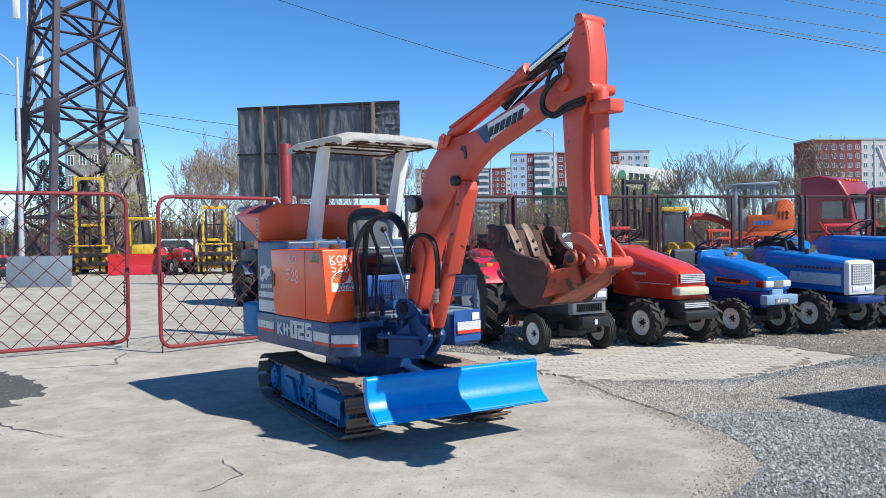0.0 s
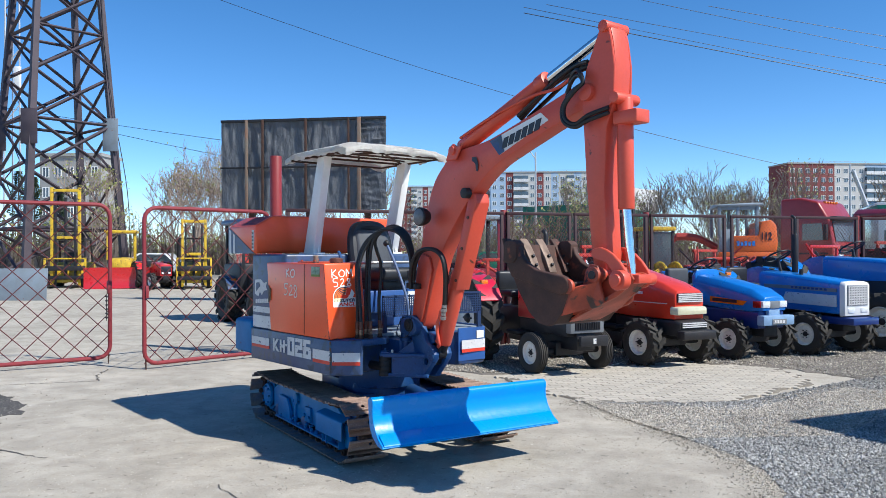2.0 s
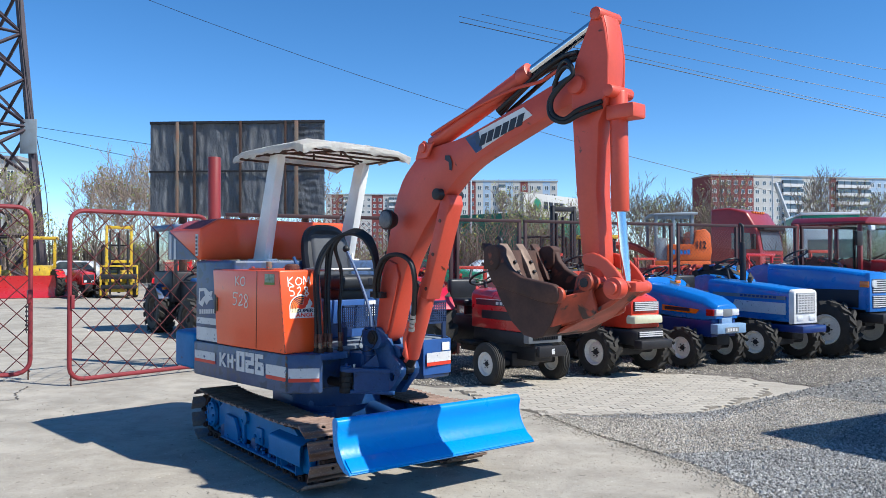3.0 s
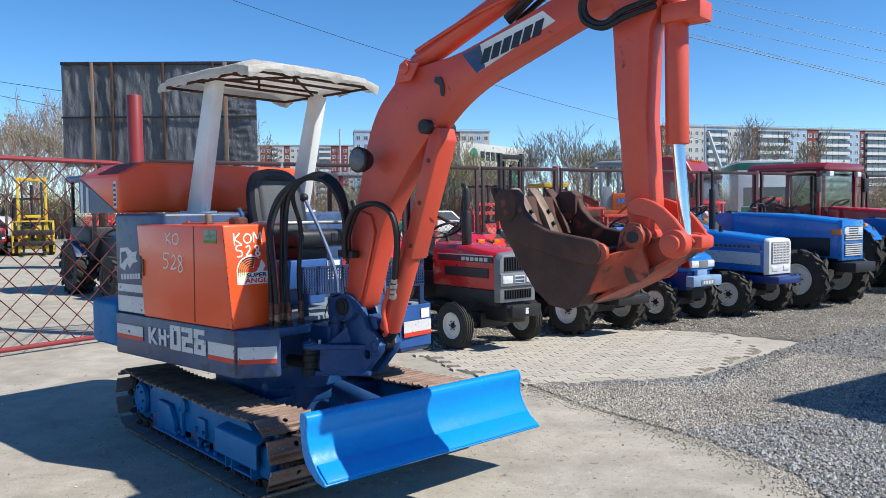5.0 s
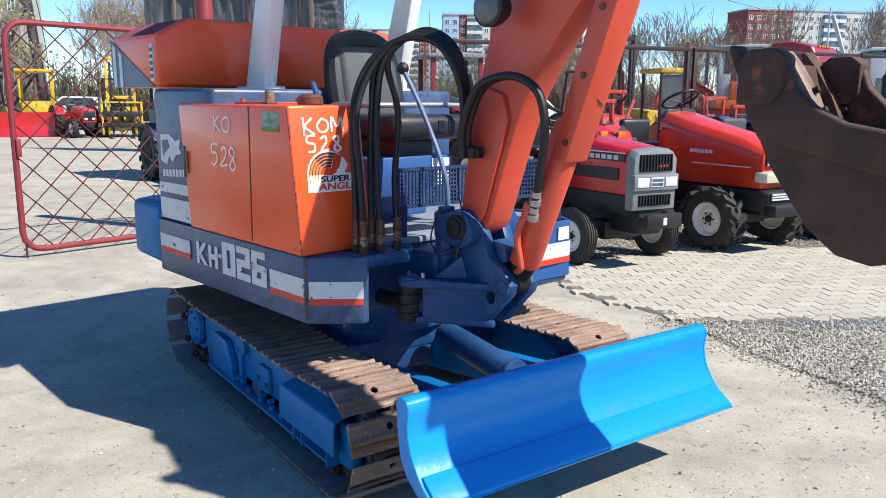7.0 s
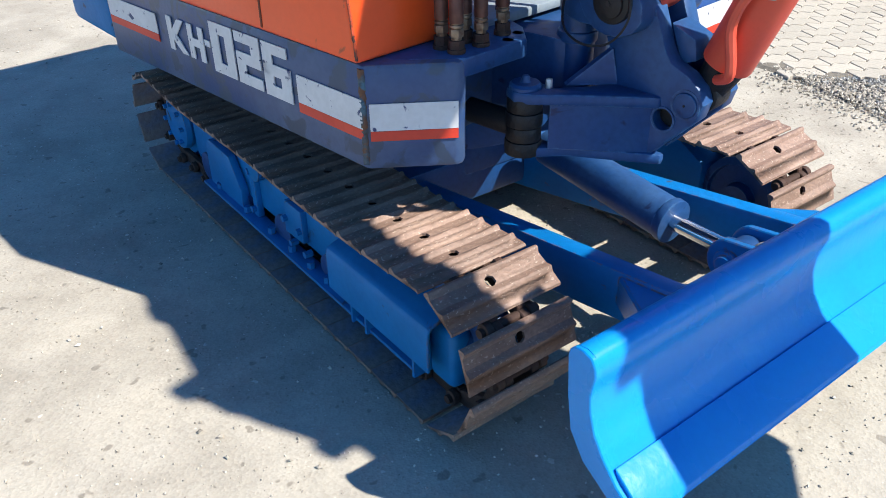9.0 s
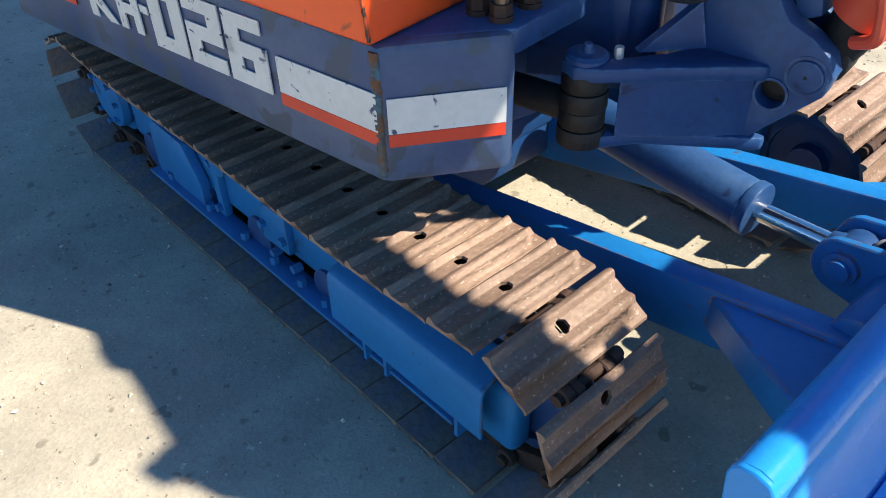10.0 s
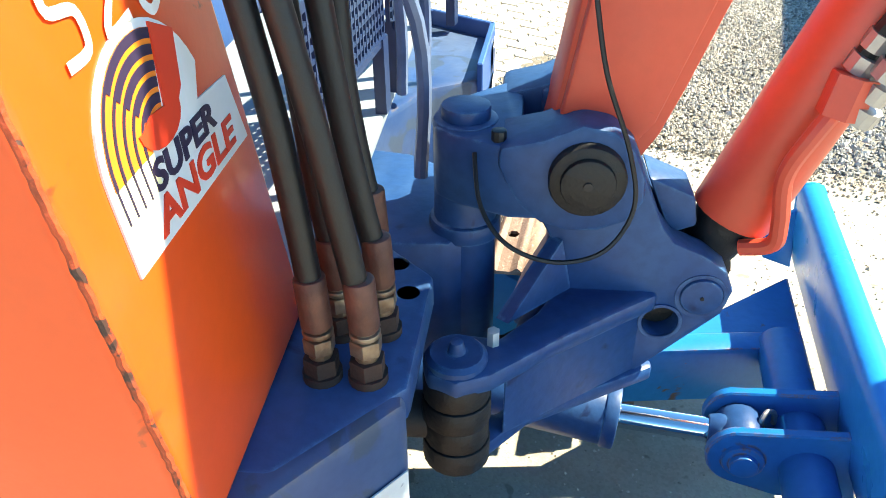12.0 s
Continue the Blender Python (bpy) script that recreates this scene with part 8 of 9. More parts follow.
box(b, 0.6, 1.45, 0.6, 0.7, 0.3, 0.42)
part("blade", b, RED, cr, "red dozer blade")


def hood_plain(col):
    def make(t):
        b = B()
        loft(b, [(-0.9, hood_section(0.26, 0.55, 1.12)), (0.3, hood_section(0.24, 0.55, 1.02))], 0.02)
        hood = part("hood", b, col, t)
        b = B()
        box(b, 0.29, 0.32, -0.2, 0.2, 0.62, 0.95, 0.005)
        part("grille", b, BLACKDECAL, hood)
        for s in (-1, 1):
            b = B()
            box(b, 0.31, 0.33, s * 0.13 - 0.05, s * 0.13 + 0.05, 0.64, 0.72, 0.005)
            part("headlight", b, LAMPGLASS, hood)
        return hood
    return make


tractor(pose(-12.85, 32.6, 0, 0, 0, -50), RED, "red compact tractor parked by the forklifts", 0.33, 0.2, 12, 0.55, 0.3, 0.5, 0.6, 1.6, hood_plain(RED))
tractor(pose(-17.3, 27.0, 0, 0, 0, -30), RED, "red compact tractor beside a grey steel plate", 0.3, 0.18, 12, 0.5, 0.28, 0.48, 0.55, 1.5, hood_plain(RED))
big = tractor(pose(-3.745, 16.72, 0, 0, 0, -54), NAVY, "dark blue tractor with glazed cab standing behind the gate", 0.36, 0.24, 14, 0.47, 0.34, 0.55, 0.6, 1.65, hood_plain(TBLUE))
for x in (-2.1, -1.0):
    for s in (-1, 1):
        b = B()
        box(b, x - 0.03, x + 0.03, s * 0.5 - 0.03, s * 0.5 + 0.03, 1.0, 2.1, 0.01)
        part("cab_pillar", b, DARKMETAL, big)
b = B()
loft(b, [(-2.25, hood_section(0.6, 2.08, 2.2, 0.03, 0.05)), (-0.85, hood_section(0.6, 2.08, 2.2, 0.03, 0.05))], 0.02)
part("cab_roof", b, NAVY, big)
b = B()
box(b, -1.95, 0.30, -0.38, 0.38, 0.30, 1.05, 0.04)
box(b, -2.2, -1.1, -0.55, 0.55, 0.62, 1.25, 0.05)
part("engine_block", b, DARKMETAL, big, "dark greasy engine and gearbox")
for s in (-1, 1):
    b = B()
    box(b, -2.07, -1.03, s * 0.5 - 0.004, s * 0.5 + 0.004, 1.25, 2.08)
    part("side_window", b, CLEAR, big)
b = B()
box(b, -1.09, 1.09, -0.015, 0.015, 0, 1.02, 0.004)
for x in (-1.0, 1.0):
    box(b, x - 0.03, x + 0.03, 0.01, 0.5, 0.0, 0.04)
solo("steel_plate", b, PLATEGREY, "weathered grey steel plate standing on edge", "steel plate", pose(-14.58, 25.0, 0, -6, 0, 2))
# speed sign
sg = thing("speed_sign", "small round white sign on a thin post", "sign", pose(-19.4, 30.5, 0))
b = B()
rod(b, (0, 0, 0), (0, 0, 2.5), 0.03, n=10)
part("post", b, GALV, sg)
b = B()
lathe(b, [(0.23, -0.012), (0.23, 0.0)], 28, Matrix.Translation((0, -0.03, 2.3)))
part("disc", b, WHITE, sg)
b = letters("5", 0.34, 0.003, 0.006)
b.transform(Matrix.Translation((-0.09, -0.048, 2.18)))
part("figure", b, BLACKDECAL, sg)


# ---- billboard ----
bb = thing("billboard", "tall billboard covered with torn black sheeting and battens", "billboard", heading(-7.62, 24.35, -2.54, 23.9))
BWD = 5.10
b = B()
nx, nz = 120, 60
gr = []
for j in range(nz + 1):
    row = []
    for i in range(nx + 1):
        u, v = i / nx, j / nz
        wr = 0.05 * noise.noise(Vector((u * 34, v * 5, 1.0))) + 0.05 * noise.noise(Vector((u * 6, v * 3, 7.0)))
        if u > 0.82:
            wr = 0.05 * noise.noise(Vector((u * 9, v * 30, 3.0))) + 0.02 * noise.noise(Vector((u * 40, v * 40, 4.0)))
        row.append(b.verts.new((BWD * u, wr, 2.75 + 2.70 * v)))
    gr.append(row)
for j in range(nz):
    for i in range(nx):
        b.faces.new((gr[j][i], gr[j][i + 1], gr[j + 1][i + 1], gr[j + 1][i]))
r = bmesh.ops.solidify(b, geom=b.faces[:], thickness=0.02)
part("sheeting", b, TARP, bb, "wrinkled black plastic sheeting", smooth=60)
for x, mat, w in ((0.82, OLDWOOD, 0.035), (1.33, RUST, 0.03), (2.67, RUST, 0.03), (4.30, OLDWOOD, 0.05), (3.98, RUST, 0.025)):
    b = B()
    box(b, x - w, x + w, -0.11, -0.05, 2.7, 5.48, 0.004)
    part("batten", b, mat, bb, "weathered wooden batten" if mat is OLDWOOD else "")
b = B()
box(b, 0, BWD, -0.09, -0.04, 4.02, 4.07, 0.004)
part("cross_rail", b, DARKMETAL, bb)
b = B()
box(b, 0, BWD, -0.06, 0.06, 5.42, 5.50, 0.004)
part("top_rail", b, DARKMETAL, bb)
for x in (0.9, 2.7, 4.5):
    b = B()
    box(b, x - 0.09, x + 0.09, 0.1, 0.28, 0, 5.4, 0.01)
    part("leg", b, RUST, bb)

# ---- lattice tower ----
tw = thing("lattice_tower", "tall rusty brown lattice steel tower on four legs", "tower", pose(-24.3, 45.0, 0))
ANG = [math.radians(a) for a in (186.4, 276.4, 6.4, 96.4)]


def tower_corner(k, z):
    R = 3.90 - 0.088 * z
    return Vector((R * math.cos(ANG[k]), R * math.sin(ANG[k]), z))


LEVELS = [0, 2.9, 6.0, 8.9, 11.6, 14.1, 16.5, 18.8, 21.0, 23.0, 25.0, 27.0, 29.0]
for k in range(4):
    b = B()
    rod(b, tower_corner(k, 0), tower_corner(k, 29.5), 0.27, 0.17, n=4)
    part("leg", b, TOWER, tw)
for k in range(4):
    l = (k + 1) % 4
    for i, (z0, z1) in enumerate(zip(LEVELS, LEVELS[1:])):
        for a, c in ((tower_corner(k, z0), tower_corner(l, z1)), (tower_corner(l, z0), tower_corner(k, z1))):
            b = B()
            rod(b, a, c, 0.10, n=4)
            part("brace", b, TOWER, tw)
        if i % 2 == 0:
            b = B()
            rod(b, tower_corner(k, z1), tower_corner(l, z1), 0.09, n=4)
            part("tie", b, TOWER, tw)
for k in (0, 1, 2):
    p = tower_corner(k, 8.6)
    b = B()
    box(b, p.x - 0.45, p.x + 0.45, p.y - 0.30, p.y - 0.22, 7.4, 9.3, 0.01)
    part("joint_plate", b, PLATEGREY if k == 2 else TOWER, tw)
b = B()
tube(b, [tower_corner(2, z) + Vector((0.35 + 0.3 * math.sin(z * 0.35), -0.2, 0)) for z in (0.5, 5, 10, 15, 20, 26)], 0.025, 6)
part("cable", b, BLACK, tw)
# slim mast behind
ms = thing("radio_mast", "slim lattice radio mast with antennas", "mast", pose(-37.5, 62.0, 0))
for k in range(3):
    a = 2.1 * k
    b = B()
    rod(b, (0.7 * math.cos(a), 0.7 * math.sin(a), 0), (0.5 * math.cos(a), 0.5 * math.sin(a), 34), 0.07, n=6)
    part("leg", b, GALV, ms)
for i in range(22):
    a, c = 2.1 * (i % 3), 2.1 * ((i + 1) % 3)
    b = B()
    rod(b, (0.6 * math.cos(a), 0.6 * math.sin(a), 1.5 * i), (0.6 * math.cos(c), 0.6 * math.sin(c), 1.5 * i + 1.5), 0.045, n=4)
    part("brace", b, FENCE_RED if (i // 4) % 2 else GALV, ms)
for z, s in ((19.5, -1.0), (23.0, -0.9), (14.5, 0.9)):
    b = B()
    box(b, s - 0.25, s + 0.25, -0.9, -0.65, z, z + 1.9, 0.03)
    part("antenna", b, WHITE, ms)


def street_lamp(x, y, h, arm, label="tall grey street lamp with a curved arm"):
    t = thing("street_lamp", label, "street lamp", pose(x, y, 0))
    b = B()
    rod(b, (0, 0, 0), (0, 0, h), 0.11, 0.06, n=10)
    part("pole", b, GALV, t)
    for s in ((arm,) if arm else ()):
        b = B()
        tube(b, [(0, 0, h - 0.5), (s * 0.5, 0, h + 0.1), (s, 0, h + 0.25)], 0.04, 8)
        part("arm", b, GALV, t)
        b = B()
        box(b, min(s, s * 1.5), max(s, s * 1.5), -0.14, 0.14, h + 0.18, h + 0.30, 0.04)
        part("lamp_head", b, GREYPLASTIC, t)
    return t


street_lamp(4.3, 60, 9.0, -0.9)
street_lamp(27.4, 60, 7.9, 0, "plain grey utility pole")
b = B()
rod(b, (27.6, 60, 7.4), (29.2, 60, 3.2), 0.16, n=8)
solo("pole_strut", b, GALV, "slanted grey concrete strut against a pole", "strut", kind="structure")
street_lamp(-18.35, 30, 8.7, -1.3)
street_lamp(-0.6, 70, 8.6, 0, "plain grey utility pole")


# ---- machines behind the fence ----
def truck_cab():
    t = thing("truck", "dark red lorry with high sleeper cab", "truck", pose(15.9, 38.2, 0, 0, 0, -47) @ Matrix.Diagonal((1.15, 1.1, 1.16, 1.0)))
    b = B()
    prism(b, [(1.1, 0.5), (1.1, 1.6), (0.95, 2.45), (0.5, 3.2), (-0.2, 3.38), (-1.0, 3.35), (-1.05, 0.5)], -1.2, 1.2, "y", 0.10, 3)
    part("cab", b, TRUCKRED, t, "dark red sleeper cab")
    b = B()
    prism(b, [(1.115, 1.65), (0.965, 2.45), (0.98, 2.45), (1.13, 1.65)], -1.0, 1.0, "y")
    part("windscreen", b, WINDOWGLASS, t)
    for s in (-1, 1):
        b = B()
        prism(b, [(0.75, 1.7), (0.65, 2.35), (-0.1, 2.35), (-0.1, 1.7)], s * 1.205 - 0.01, s * 1.205 + 0.01, "y")
        part("side_window", b, WINDOWGLASS, t)
        b = B()
        box(b, 0.8, 0.95, s * 1.38 - 0.1, s * 1.38 + 0.1, 1.7, 2.3, 0.03)
        part("mirror", b, BLACK, t)
        for x in (0.2, -3.0):
            wheel(t, x, s * 1.0, 0.5, 0.3, 0.28, 0, s)
    b = B()
    box(b, 1.05, 1.25, -1.2, 1.2, 0.45, 0.95, 0.05)
    part("bumper", b, TRUCKRED, t)
    b = B()
    box(b, 0.9, 1.2, -1.1, 1.1, 2.45, 2.62, 0.04)
    part("sun_visor", b, DARKMETAL, t)
    for s in (-0.5, -0.25, 0.0, 0.25, 0.5):
        b = B()
        box(b, 0.42, 0.56, s - 0.07, s + 0.07, 3.16, 3.24, 0.02)
        part("roof_lamp", b, AMBER, t)
    for s in (-1, 1):
        b = B()
        tube(b, [(1.12, s * 0.15, 1.66), (1.06, s * 0.45, 1.95), (1.02, s * 0.55, 2.05)], 0.025, 6)
        part("wiper", b, BLACK, t)
        b = B()
        box(b, 1.08, 1.27, s * 0.85 - 0.2, s * 0.85 + 0.2, 0.95, 1.15, 0.03)
        part("headlight", b, LAMPGLASS, t)
        b = B()
        box(b, -0.95, 0.9, s * 1.205 - 0.012, s * 1.205 + 0.012, 1.15, 1.22, 0.004)
        part("side_moulding", b, DARKMETAL, t)
    for k in range(4):
        b = B()
        box(b, 1.09, 1.13, -0.75, 0.75, 1.02 + 0.13 * k, 1.09 + 0.13 * k, 0.008)
        part("grille_bar", b, DARKMETAL, t)
    b = B()
    box(b, -4.5, 0.0, -0.4, 0.4, 0.6, 0.9, 0.02)
    part("chassis", b, DARKMETAL, t)


truck_cab()


def digger():
    t = thing("wheeled_excavator", "old orange wheeled excavator with grey cab", "excavator", pose(9.1, 28.5, 0, 0, 0, 172) @ Matrix.Diagonal((0.68, 1.0, 1.0, 1.0)))
    b = B()
    box(b, -1.55, 1.15, -1.0, 1.0, 1.20, 1.45, 0.03)
    prism(b, [(-1.55, 1.45), (-1.62, 1.75), (-1.55, 2.35), (-1.30, 2.52), (-0.85, 2.46), (-0.72, 2.0), (0.55, 2.0), (0.55, 1.45)], -1.0, 1.0, "y", 0.05)
    part("house", b, EXORANGE, t, "orange engine house with number")
    b = letters("112", 0.36, 0.005, 0.008)
    b.transform(pose(-0.80, 1.012, 1.86, 0, 0, 180))
    part("number", b, BLACKDECAL, t)
    for k in range(5):
        b = B()
        box(b, -0.55 + 0.18 * k, -0.42 + 0.18 * k, 1.003, 1.014, 1.66, 1.82 - 0.02 * (k % 2))
        part("lettering_bar", b, TBLUE, t)
    for x0 in (-0.68, 0.22, 1.08):
        for y0 in (-0.9, 0.9):
            b = B()
            box(b, x0 - 0.08, x0 + 0.08, y0 - 0.05, y0 + 0.05, 1.95, 3.02, 0.02)
            part("cab_pillar", b, PLATEGREY, t)
    b = B()
    loft(b, [(-0.95, [(-1.0, 3.0), (-1.0, 3.08), (0, 3.16), (1.0, 3.08), (1.0, 3.0)]), (1.2, [(-1.0, 2.96), (-1.0, 3.03), (0, 3.10), (1.0, 3.03), (1.0, 2.96)])], 0.02)
    part("cab_roof", b, PLATEGREY, t, "weathered grey cab roof")
    for z0, z1 in ((1.45, 2.22), (2.86, 3.0)):
        b = B()
        box(b, -0.68 if z0 > 2 else 0.56, 1.10, 0.87, 0.93, z0, z1, 0.01)
        part("cab_side", b, PLATEGREY, t)
    for a, c in ((-0.58, 0.14), (0.30, 1.0)):
        b = B()
        box(b, a, c, 0.90, 0.91, 2.22, 2.86)
        part("side_window", b, CLEAR, t)
    for x0 in (-1.2, 1.4):
        for s in (-1, 1):
            wheel(t, x0, s * 0.95, 0.55, 0.32, 0.3, 14, s)
    b = B()
    box(b, -1.8, 2.0, -0.7, 0.7, 0.6, 1.2, 0.05)
    part("chassis", b, REDMACH, t)
    b = B()
    tube(b, [(1.0, 0, 1.6), (2.0, 0, 1.95), (3.0, 0, 2.0)], 0.13, 8)
    part("boom", b, REDMACH, t)
    b = B()
    tube(b, [(2.95, 0, 2.02), (3.5, 0, 1.5), (3.4, 0, 0.7)], 0.11, 8)
    part("stick", b, REDMACH, t)


digger()


def loader():
    t = thing("wheel_loader", "small yellow wheel loader with cab", "loader", pose(4.5, 20.5, 0, 0, 0, -70) @ Matrix.Diagonal((0.7, 0.6, 1.0, 1.0)))
    b = B()
    loft(b, [(-1.6, hood_section(0.5, 0.5, 1.25)), (-0.3, hood_section(0.5, 0.5, 1.2))], 0.04)
    part("body", b, YELLOW, t)
    for x in (-0.4, 0.5):
        for s in (-1, 1):
            b = B()
            box(b, x - 0.04, x + 0.04, s * 0.5 - 0.04, s * 0.5 + 0.04, 0.6, 2.0, 0.01)
            part("cab_pillar", b, DARKMETAL, t)
    b = B()
    box(b, -0.5, 0.6, -0.6, 0.6, 1.98, 2.08, 0.03)
    part("cab_roof", b, YELLOW, t)
    b = B()
    box(b, 0.496, 0.504, -0.46, 0.46, 1.1, 1.95)
    part("windscreen", b, WINDOWGLASS, t)
    for s in (-1, 1):
        b = B()
        tube(b, [(0.2, s * 0.35, 1.0), (1.0, s * 0.35, 1.15), (1.7, s * 0.35, 0.6)], 0.08, 8)
        part("lift_arm", b, YELLOW, t)
        for x in (-0.9, 0.8):
            wheel(t, x, s * 0.65, 0.48, 0.3, 0.26, 14, s)
    b = B()
    prism(b, [(1.6, 0.1), (2.3, 0.1), (2.25, 0.2), (1.85, 0.3), (1.75, 0.75), (1.65, 0.75)], -0.85, 0.85, "y", 0.01)
    part("bucket", b, YELLOW, t)


loader()


def implement(x, y, h, col, seed, label):
    """A farm implement: housing, rotor, side wheels, beam, struts and tines."""
    r = random.Random(seed)
    t = thing("farm_implement", label, "implement", pose(x, y, 0, 0, 0, r.uniform(-80, -40)), "farm implements behind the fence")
    w = r.uniform(0.8, 1.2)
    b = B()
    box(b, -0.35, 0.35, -w, w, 0.55, 0.80, 0.03)
    prism(b, [(-0.5, 0.3), (0.4, 0.3), (0.5, 0.55), (0.2, h * 0.62), (-0.35, h * 0.66)], -w * 0.55, w * 0.55, "y", 0.04)
    part("housing", b, col, t)
    b = B()
    rod(b, (0.55, -w, 0.42), (0.55, w, 0.42), 0.22, n=18, w=0.02)
    part("rotor", b, DARKMETAL if seed % 2 else col, t)
    for s in (-1, 1):
        b = B()
        prism(b, [(-0.42, 0.08), (0.75, 0.08), (0.8, 0.5), (0.35, 0.85), (-0.35, 0.85)], s * w - 0.02, s * w + 0.02, "y", 0.01, 1)
        part("side_shield", b, col, t)
        wheel(t, -0.7, s * w * 0.7, 0.28, 0.14, 0.16, 0, s)
        b = B()
        box(b, -0.03, 0.03, s * w * 0.5 - 0.03, s * w * 0.5 + 0.03, 0.75, h * 0.9, 0.006)
        part("upright", b, col, t)
    b = B()
    box(b, -0.035, 0.035, -w * 0.6, w * 0.6, h * 0.86, h * 0.90, 0.008)
    part("cross_beam", b, col, t)
    for k in range(3):
        b = B()
        yk = r.uniform(-w * 0.6, w * 0.6)
        rod(b, (r.uniform(-0.4, 0.4), yk, h * 0.55), (r.uniform(-0.9, 0.9), yk + r.uniform(-0.5, 0.5), h * r.uniform(0.75, 0.95)), 0.028, n=6)
        part("strut", b, col if k else DARKMETAL, t)
    b = B()
    rod(b, (-0.35, -w * 0.2, 0.9), (-1.0, 0.0, 0.55), 0.045, n=8)
    rod(b, (-0.35, w * 0.2, 0.9), (-1.0, 0.0, 0.55), 0.045, n=8)
    part("drawbar", b, DARKMETAL, t)
    for k in range(7):
        b = B()
        yk = -w * 0.8 + w * 1.6 * k / 6
        tube(b, [(0.3, yk, 0.6), (0.8, yk, 0.5), (0.9, yk, 0.05)], 0.018, 6)
        part("tine", b, DARKMETAL, t)
    return t


for i, (x, y, h, col, lab) in enumerate([(-1.0, 15.6, 1.5, RED, "red tiller frame with side shields"), (0.9, 16.6, 1.5, REDMACH, "red farm implement with tines"), (2.3, 16.4, 1.6, REDMACH, "orange-red baler frame with struts"), (2.9, 18.6, 1.8, REDMACH, "red harvester frame with struts"),
                                          (5.6, 18.5, 1.5, REDMACH, "red harvester frame with struts"), (7.0, 19.5, 1.5, REDMACH, "red potato digger frame"), (6.3, 22.5, 1.7, REDMACH, "low red crane frame with struts"), (8.6, 20.5, 1.8, RED, "red tiller with side shields"),
                                          (4.4, 17.2, 1.2, TBLUE, "blue rotary tiller frame"), (10.4, 21.0, 1.9, REDMACH, "red hay machine with tines"), (12.0, 20.0, 1.6, RED, "low red plough frame"), (-8.8, 31.0, 1.6, RED, "red mower frame by the billboard"), (-10.2, 36.0, 2.0, REDMACH, "red implement frame in the yard")]):
    implement(x, y, h, col, 20 + i, lab)
tractor(pose(0.05, 20.5, 0, 0, 0, -75), RED, "red tractor with glazed cab behind the fence", 0.36, 0.22, 12, 0.62, 0.34, 0.5, 0.6, 1.7, hood_plain(RED))
cabn = thing("tractor_cab", "dark-framed glazed tractor cab standing behind the fence", "tractor cab", pose(0.05, 22.0, 0, 0, 0, -75))
for x in (-0.55, 0.55):
    for s in (-0.55, 0.55):
        b = B()
        box(b, x - 0.05, x + 0.05, s - 0.05, s + 0.05, 0.0, 2.35, 0.01)
        part("pillar", b, MAROON if x > 0 else DARKMETAL, cabn)
b = B()
loft(b, [(-0.68, [(-0.68, 2.33), (-0.68, 2.42), (0, 2.50), (0.68, 2.42), (0.68, 2.33)]), (0.68, [(-0.68, 2.33), (-0.68, 2.40), (0, 2.46), (0.68, 2.40), (0.68, 2.33)])], 0.02)
part("roof", b, PLATEGREY, cabn, "pale grey cab roof")
b = B()
box(b, 0.55, 0.56, -0.5, 0.5, 1.05, 2.3)
part("windscreen", b, CLEAR, cabn)
for s in (-1, 1):
    b = B()
    box(b, -0.5, 0.5, s * 0.55 - 0.03, s * 0.55 + 0.03, 0.0, 1.05, 0.01)
    part("lower_side", b, MAROON, cabn)
b = B()
box(b, 0.53, 0.58, -0.5, 0.5, 0.3, 1.05, 0.01)
part("lower_front", b, MAROON, cabn)
b = B()
box(b, -0.3, 0.1, -0.22, 0.22, 0.9, 1.0, 0.03)
box(b, -0.35, -0.25, -0.22, 0.22, 1.0, 1.5, 0.04)
part("seat", b, SEAT, cabn)
forklift(pose(3.8, 23.2, 0, 0, 0, -60), 2.95, "dark forklift with square mast behind the fence", DARKMETAL, "machines behind the fence")
tractor(pose(6.1, 16.9, 0, 0, 0, -62), TBLUE, "blue compact tractor behind the row by the fence", 0.34, 0.2, 12, 0.55, 0.3, 0.48, 0.58, 1.6, hood_plain(TBLUE))
tractor(pose(9.6, 13.7, 0, 0, 0, -60), TBLUE, "blue compact tractor at the end of the row", 0.34, 0.2, 12, 0.6, 0.3, 0.5, 0.6, 1.7, hood_plain(TBLUE))


def box_lorry():
    t = thing("box_lorry", "white and green box lorry behind the fence", "lorry", pose(19.9, 38.0, 0, 0, 0, -108))
    b = B()
    box(b, -5.0, 0.0, -1.25, 1.25, 0.9, 3.5, 0.05)
    part("box_body", b, CAR_WHITE, t)
    b = B()
    box(b, -5.02, 0.02, -1.27, 1.27, 3.30, 3.62, 0.02)
    part("green_band", b, GREEN, t, "green painted band")
    b = B()
    box(b, -5.04, 0.04, -1.29, 1.29, 3.62, 3.75, 0.03)
    part("roof", b, CAR_WHITE, t)
    b = B()
    box(b, -0.005, 0.012, -1.0, 1.0, 1.55, 2.45, 0.0)
    part("windscreen", b, WINDOWGLASS, t)
    b = B()
    box(b, 0.0, 0.10, -1.15, 1.15, 0.7, 1.1, 0.03)
    part("bumper", b, TRUCKRED, t)
    b = B()
    box(b, 0.005, 0.016, -1.1, 1.1, 1.12, 1.5, 0.0)
    part("lower_band", b, GREEN, t)
    for x in (-1.0, -4.0):
        for s in (-1, 1):
            wheel(t, x, s * 0.95, 0.45, 0.28, 0.25, 0, s)


box_lorry()


